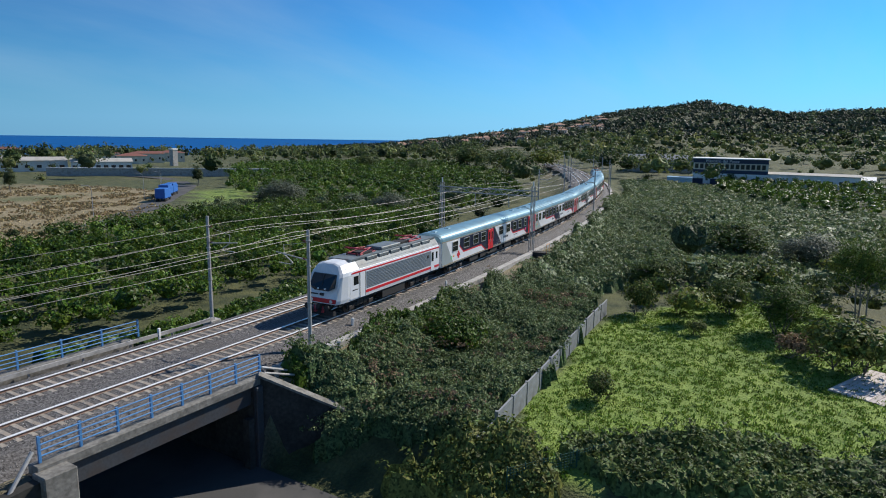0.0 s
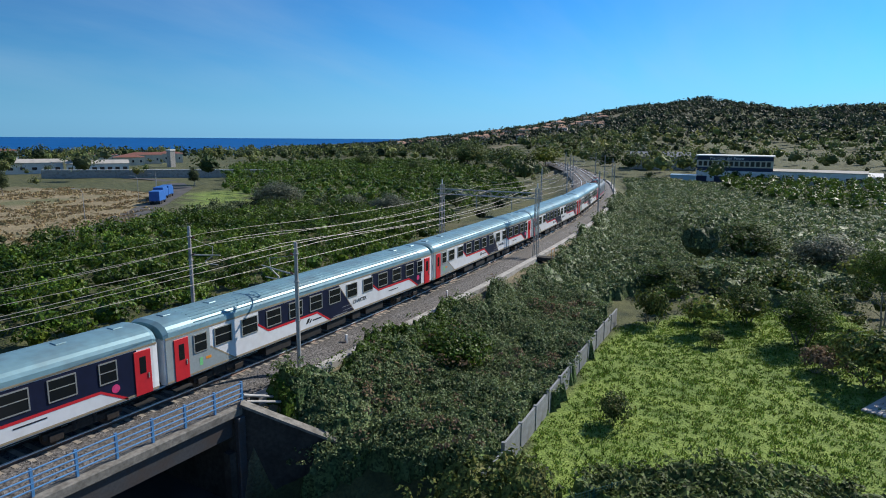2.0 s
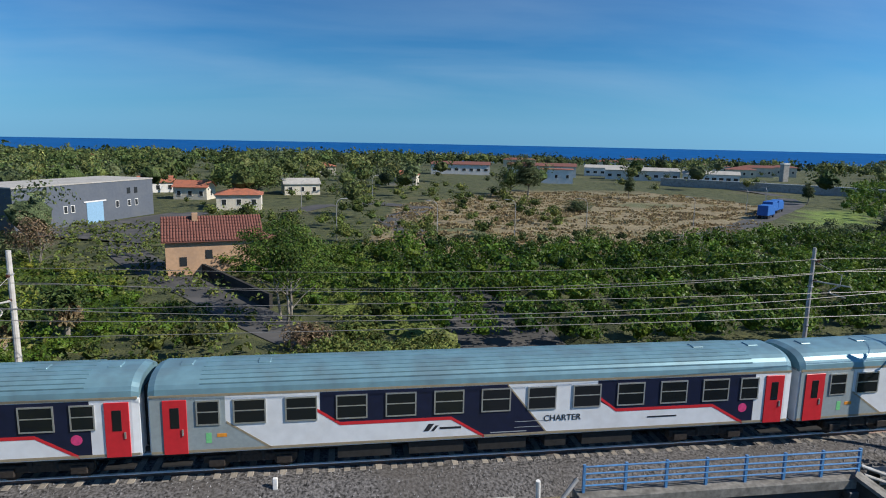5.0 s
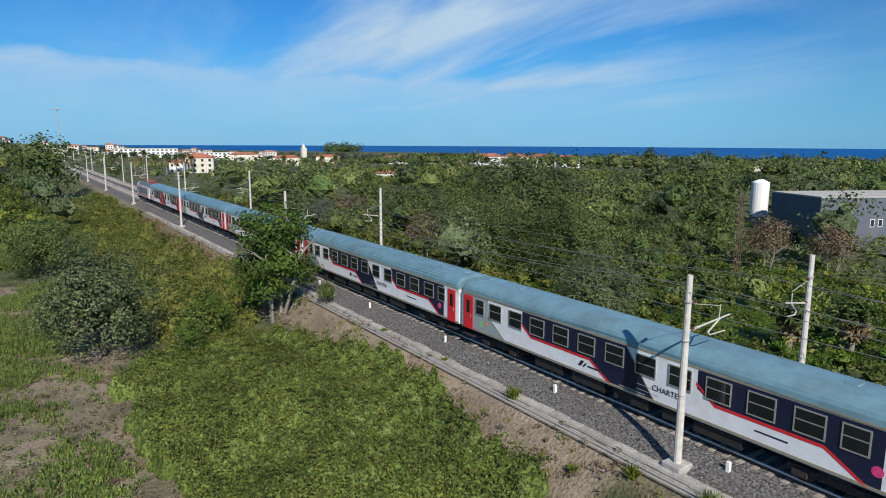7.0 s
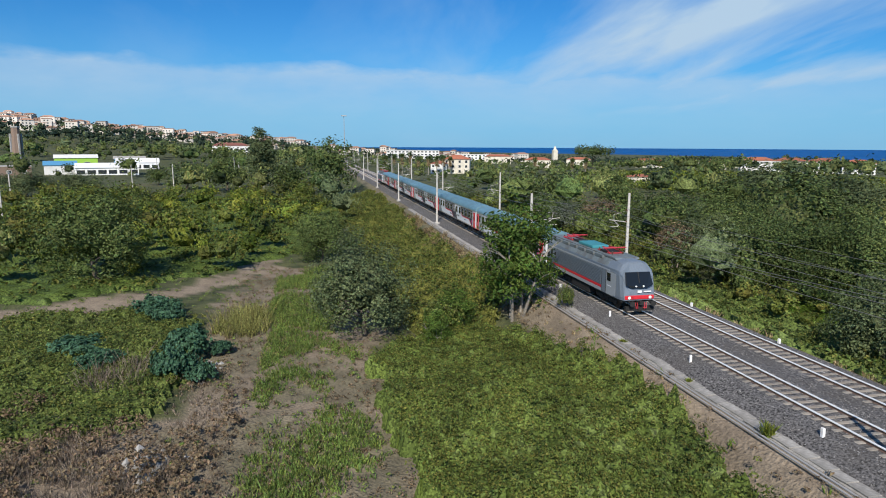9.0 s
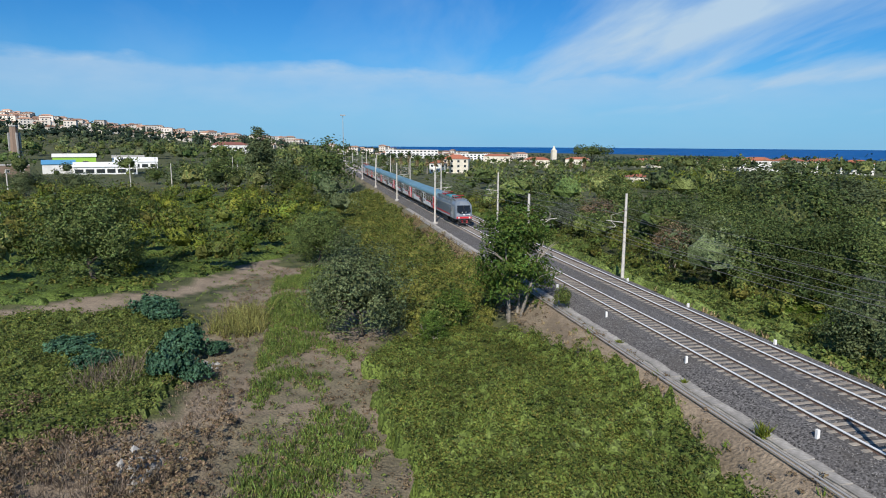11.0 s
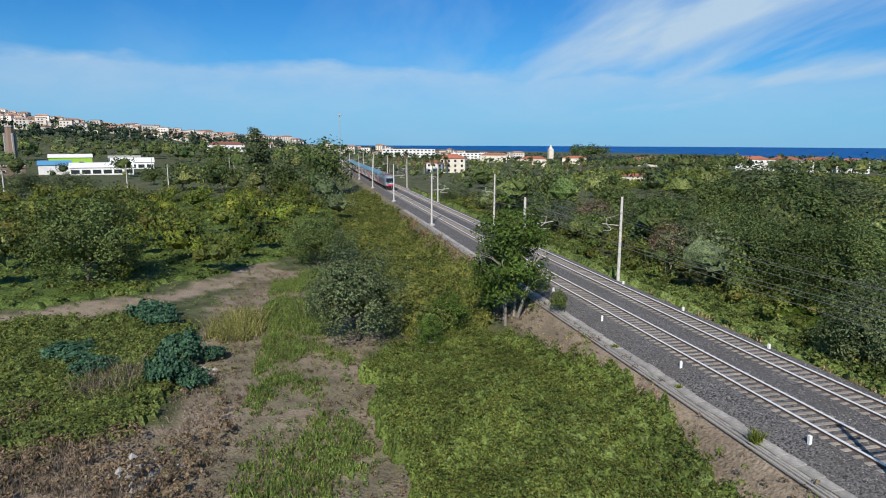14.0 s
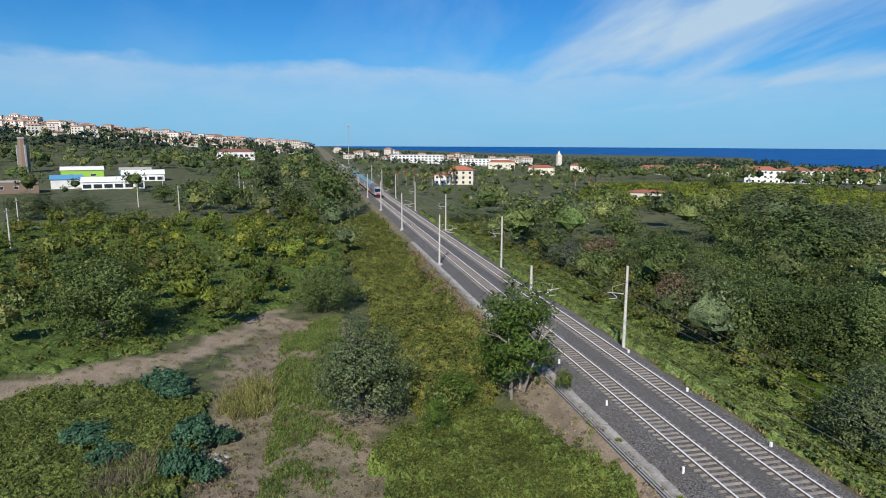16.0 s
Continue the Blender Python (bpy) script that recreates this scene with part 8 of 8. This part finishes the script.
def fine(pts, n=8):
    pts = np.array(pts, float)
    k = np.arange(len(pts))
    u = np.linspace(0, len(pts) - 1, n * (len(pts) - 1) + 1)
    return np.stack([np.interp(u, k, pts[:, 0]), np.interp(u, k, pts[:, 1])], 1)


strip_road("road", "narrow worn asphalt lane climbing past the cottage", fine([(-2, 52), (-8, 60.5), (-14, 70), (-21, 80), (-28, 92), (-33, 101), (-37, 126), (-32, 150)]), 5.2, M_asphalt)
strip_road("road", "curving asphalt side road", fine([(-12, 150), (-5, 165), (8, 172), (20, 160), (10, 135), (14, 112)]), 5.5, M_asphalt)
strip_road("road", "asphalt side road lined with lamp posts", fine([(58, 108), (69, 112), (87, 127), (110, 149), (133, 172), (150, 200), (152, 240)]), 5.5, M_asphalt)
tagged(new("yard", mesh_np("yard", np.array([(-52.6, 114, -4.05), (-37, 146, -4.05), (-31, 143, -4.05), (-31, 104, -4.05), (-40, 104, -4.05)])[[0, 1, 2, 3]], np.array([[0, 3, 2, 1]]), M_asphalt)), "grey asphalt yard before the warehouse", "yard", kind="structure")


def lamp_post(x, y, h, rot):
    ob = thing("street_lamp", "tall galvanised street lamp with a curved arm", "street lamp", pose(x, y, ground_at(x, y), 0, 0, rot), group="street lamps")
    bm = bmesh.new()
    tube(bm, (0, 0, -0.3), (0, 0, h - 0.9), 0.08, 0.055, 8)
    pts = [(0, 0, h - 0.9), (0.25, 0, h - 0.35), (0.7, 0, h - 0.05), (1.5, 0, h)]
    for a, b in zip(pts, pts[1:]):
        tube(bm, a, b, 0.05, 0.045, 6)
    part("pole", bm, M_mast, ob)
    part("lamp_head", bevel(boxes((1.4, 2.0, -0.13, 0.13, h - 0.06, h + 0.08)), 0.03), M_mast, ob)


for x, y, h, r in [(-1, 109.5, 7.1, 20), (16.3, 109, 6.6, 160), (30.1, 108.5, 7.0, 160), (46.5, 116.6, 6.6, 150), (72.3, 122.8, 6.4, 140), (101.7, 148.9, 6.4, 130), (111.5, 155.1, 6.4, 130), (-10, 158, 7, 30), (8, 178, 7, 30), (126, 176, 6.6, 130)]:
    lamp_post(x, y, h, r)
lt = thing("light_mast", "very tall slim floodlight mast by the station", "light mast", pose(-440, 27.5, ground_at(-440, 34)))
part("pole", tube(bmesh.new(), (0, 0, -1), (0, 0, 32), 0.4, 0.16, 10), M_mast, lt)
part("lamp_head", boxes((-1.6, 1.6, -1.6, 1.6, 32, 32.6)), M_mast, lt)
for x, y, h in [(-150, -62, 9), (-175, -70, 9), (-215, -40, 9), (-235, -22, 9), (-240, -58, 8), (-290, -60, 9), (-300, -30, 9), (-250, -5, 8)]:
    pl = thing("utility_pole", "pale concrete utility pole", "pole", pose(x, y, ground_at(x, y)), group="utility poles")
    part("pole", tube(bmesh.new(), (0, 0, -0.5), (0, 0, h), 0.2, 0.12, 8), M_mast_conc, pl)
    part("crossarm", boxes((-0.9, 0.9, -0.06, 0.06, h - 0.7, h - 0.58)), M_mast_conc, pl)


def palm(x, y, h):
    ob = thing("palm_tree", "tall fan palm with a shaggy skirt of dead fronds", "palm", pose(x, y, ground_at(x, y)), group="palms")
    part("trunk", tube(bmesh.new(), (0, 0, -0.3), (0.2, 0, h - 1), 0.28, 0.22, 8), M_bark_pale, ob)
    n = 260
    t = rng.uniform(0, 2 * math.pi, n)
    el = rng.uniform(-0.5, 1.2, n)
    rr = rng.uniform(0.4, 1.9, n)
    P = np.stack([0.2 + rr * np.cos(t) * np.cos(el), rr * np.sin(t) * np.cos(el), h - 0.6 + rr * np.sin(el)], 1)
    N = np.stack([np.cos(t) * 0.4, np.sin(t) * 0.4, np.ones(n)], 1)
    o = new("fronds", leaves("fronds", P, N, 0.9, L_palm, 0.4, 0.3))
    o.parent = ob
    P = np.stack([0.2 + rng.normal(0, 0.42, n), rng.normal(0, 0.42, n), h - 1.2 - rng.uniform(0, h * 0.4, n)], 1)
    o = new("dead_skirt", leaves("dead_skirt", P, np.stack([np.cos(t), np.sin(t), 0 * t], 1), 0.8, L_dry, 0.4, 0.4))
    o.parent = ob


for k in range(9):
    palm(-352 + rng.uniform(-5, 5), 44 + k * 4.6, rng.uniform(8.5, 11.5))
for x, y in ((-330, 122), (-322, 140), (-318, 146), (-26, 52), (-23, 56)):
    palm(x, y, 9 if x < -100 else 4.0)

# garden wall of concrete panels beside the lawn
gw = thing("garden_wall", "grey concrete panel wall between lawn and railway bank", "wall", kind="structure")
pts = fine([(24.0, 8.55), (34.2, 9.5), (44, 10.35), (55, 11.3)], 4)
pan_me = None
for a, b in zip(pts, pts[1:]):
    L0 = math.hypot(*(b - a))
    h0 = math.degrees(math.atan2(b[1] - a[1], b[0] - a[0]))
    if pan_me is None:
        first = part("panel", bevel(boxes((0.02, L0 - 0.02, -0.06, 0.06, -0.6, 1.35)), 0.01), M_wall_panel, gw)
        pan_me = first
    else:
        first = twin(pan_me)
    first.matrix_basis = pose(a[0], a[1], ground_at(*a) + 0.05, 0, 0, h0)
    po = boxes((-0.09, 0.09, -0.1, 0.1, -0.6, 1.45))
    part("post", po, M_wall_panel, gw).matrix_basis = pose(a[0], a[1], ground_at(*a) + 0.05, 0, 0, h0)
dk = thing("timber_deck", "weathered grey timber deck in the garden", "deck", pose(44.6, -6.6, ground_at(46, -8) + 0.05, 0, 0, -23.5))
bd = None
for k in range(20):
    if bd is None:
        bd = part("board", bevel(boxes((0, 6.5, -0.16, 0.16, -0.3, 0.05)), 0.008), M_timber, dk)
        o = bd
    else:
        o = twin(bd)
    o.matrix_basis = pose(rng.normal(0, 0.03), -0.34 * k - 0.2, rng.normal(0, 0.004))
fn = thing("mesh_fence", "low dark green mesh fence at the lawn edge", "fence")
M_fence = material("green_fence_mesh", (0.02, 0.10, 0.075), 0.7)
for k in range(7):
    part("post", tube(bmesh.new(), (22.4 + k * 0.85, 6.2 - k * 0.55, -4.8), (22.4 + k * 0.85, 6.2 - k * 0.55, -2.2), 0.03, n=6), M_fence, fn)
bm = bmesh.new()
for z in np.arange(-3.4, -2.25, 0.14):
    tube(bm, (22.4, 6.2, z), (27.5, 2.9, z), 0.012, n=4)
for k in range(36):
    tube(bm, (22.4 + 5.1 * k / 35, 6.2 - 3.3 * k / 35, -3.5), (22.4 + 5.1 * k / 35, 6.2 - 3.3 * k / 35, -2.25), 0.012, n=4)
part("wire_mesh", bm, M_fence, fn)
# rubble in the clearing
for x, y, s in [(-45.8, -7.3, 1.0), (-31.8, -8.1, 1.3), (-50.5, -9.8, 0.5)]:
    n = 60
    cen = np.stack([rng.normal(x, 0.5 * s, n), rng.normal(y, 0.5 * s, n), ground_at(x, y) + np.abs(rng.normal(0, 0.22 * s, n))], 1)
    V = cen[:, None, :] + np.array([(1, 0, -0.4), (-0.6, 0.9, -0.4), (-0.6, -0.9, -0.4), (0, 0, 0.8)])[None] * rng.uniform(0.1, 0.3, (n, 1, 1)) * rng.uniform(0.6, 1.4, (n, 4, 3))
    b0 = np.arange(n)[:, None] * 4
    tagged(new("rubble_heap", mesh_np("rubble_heap", V.reshape(-1, 3), np.concatenate([b0 + np.array([[0, 1, 3]]), b0 + np.array([[1, 2, 3]]), b0 + np.array([[2, 0, 3]])]), M_conc_light)), "heap of pale broken rubble", "rubble", group="rubble heaps", kind="stuff")

motions()
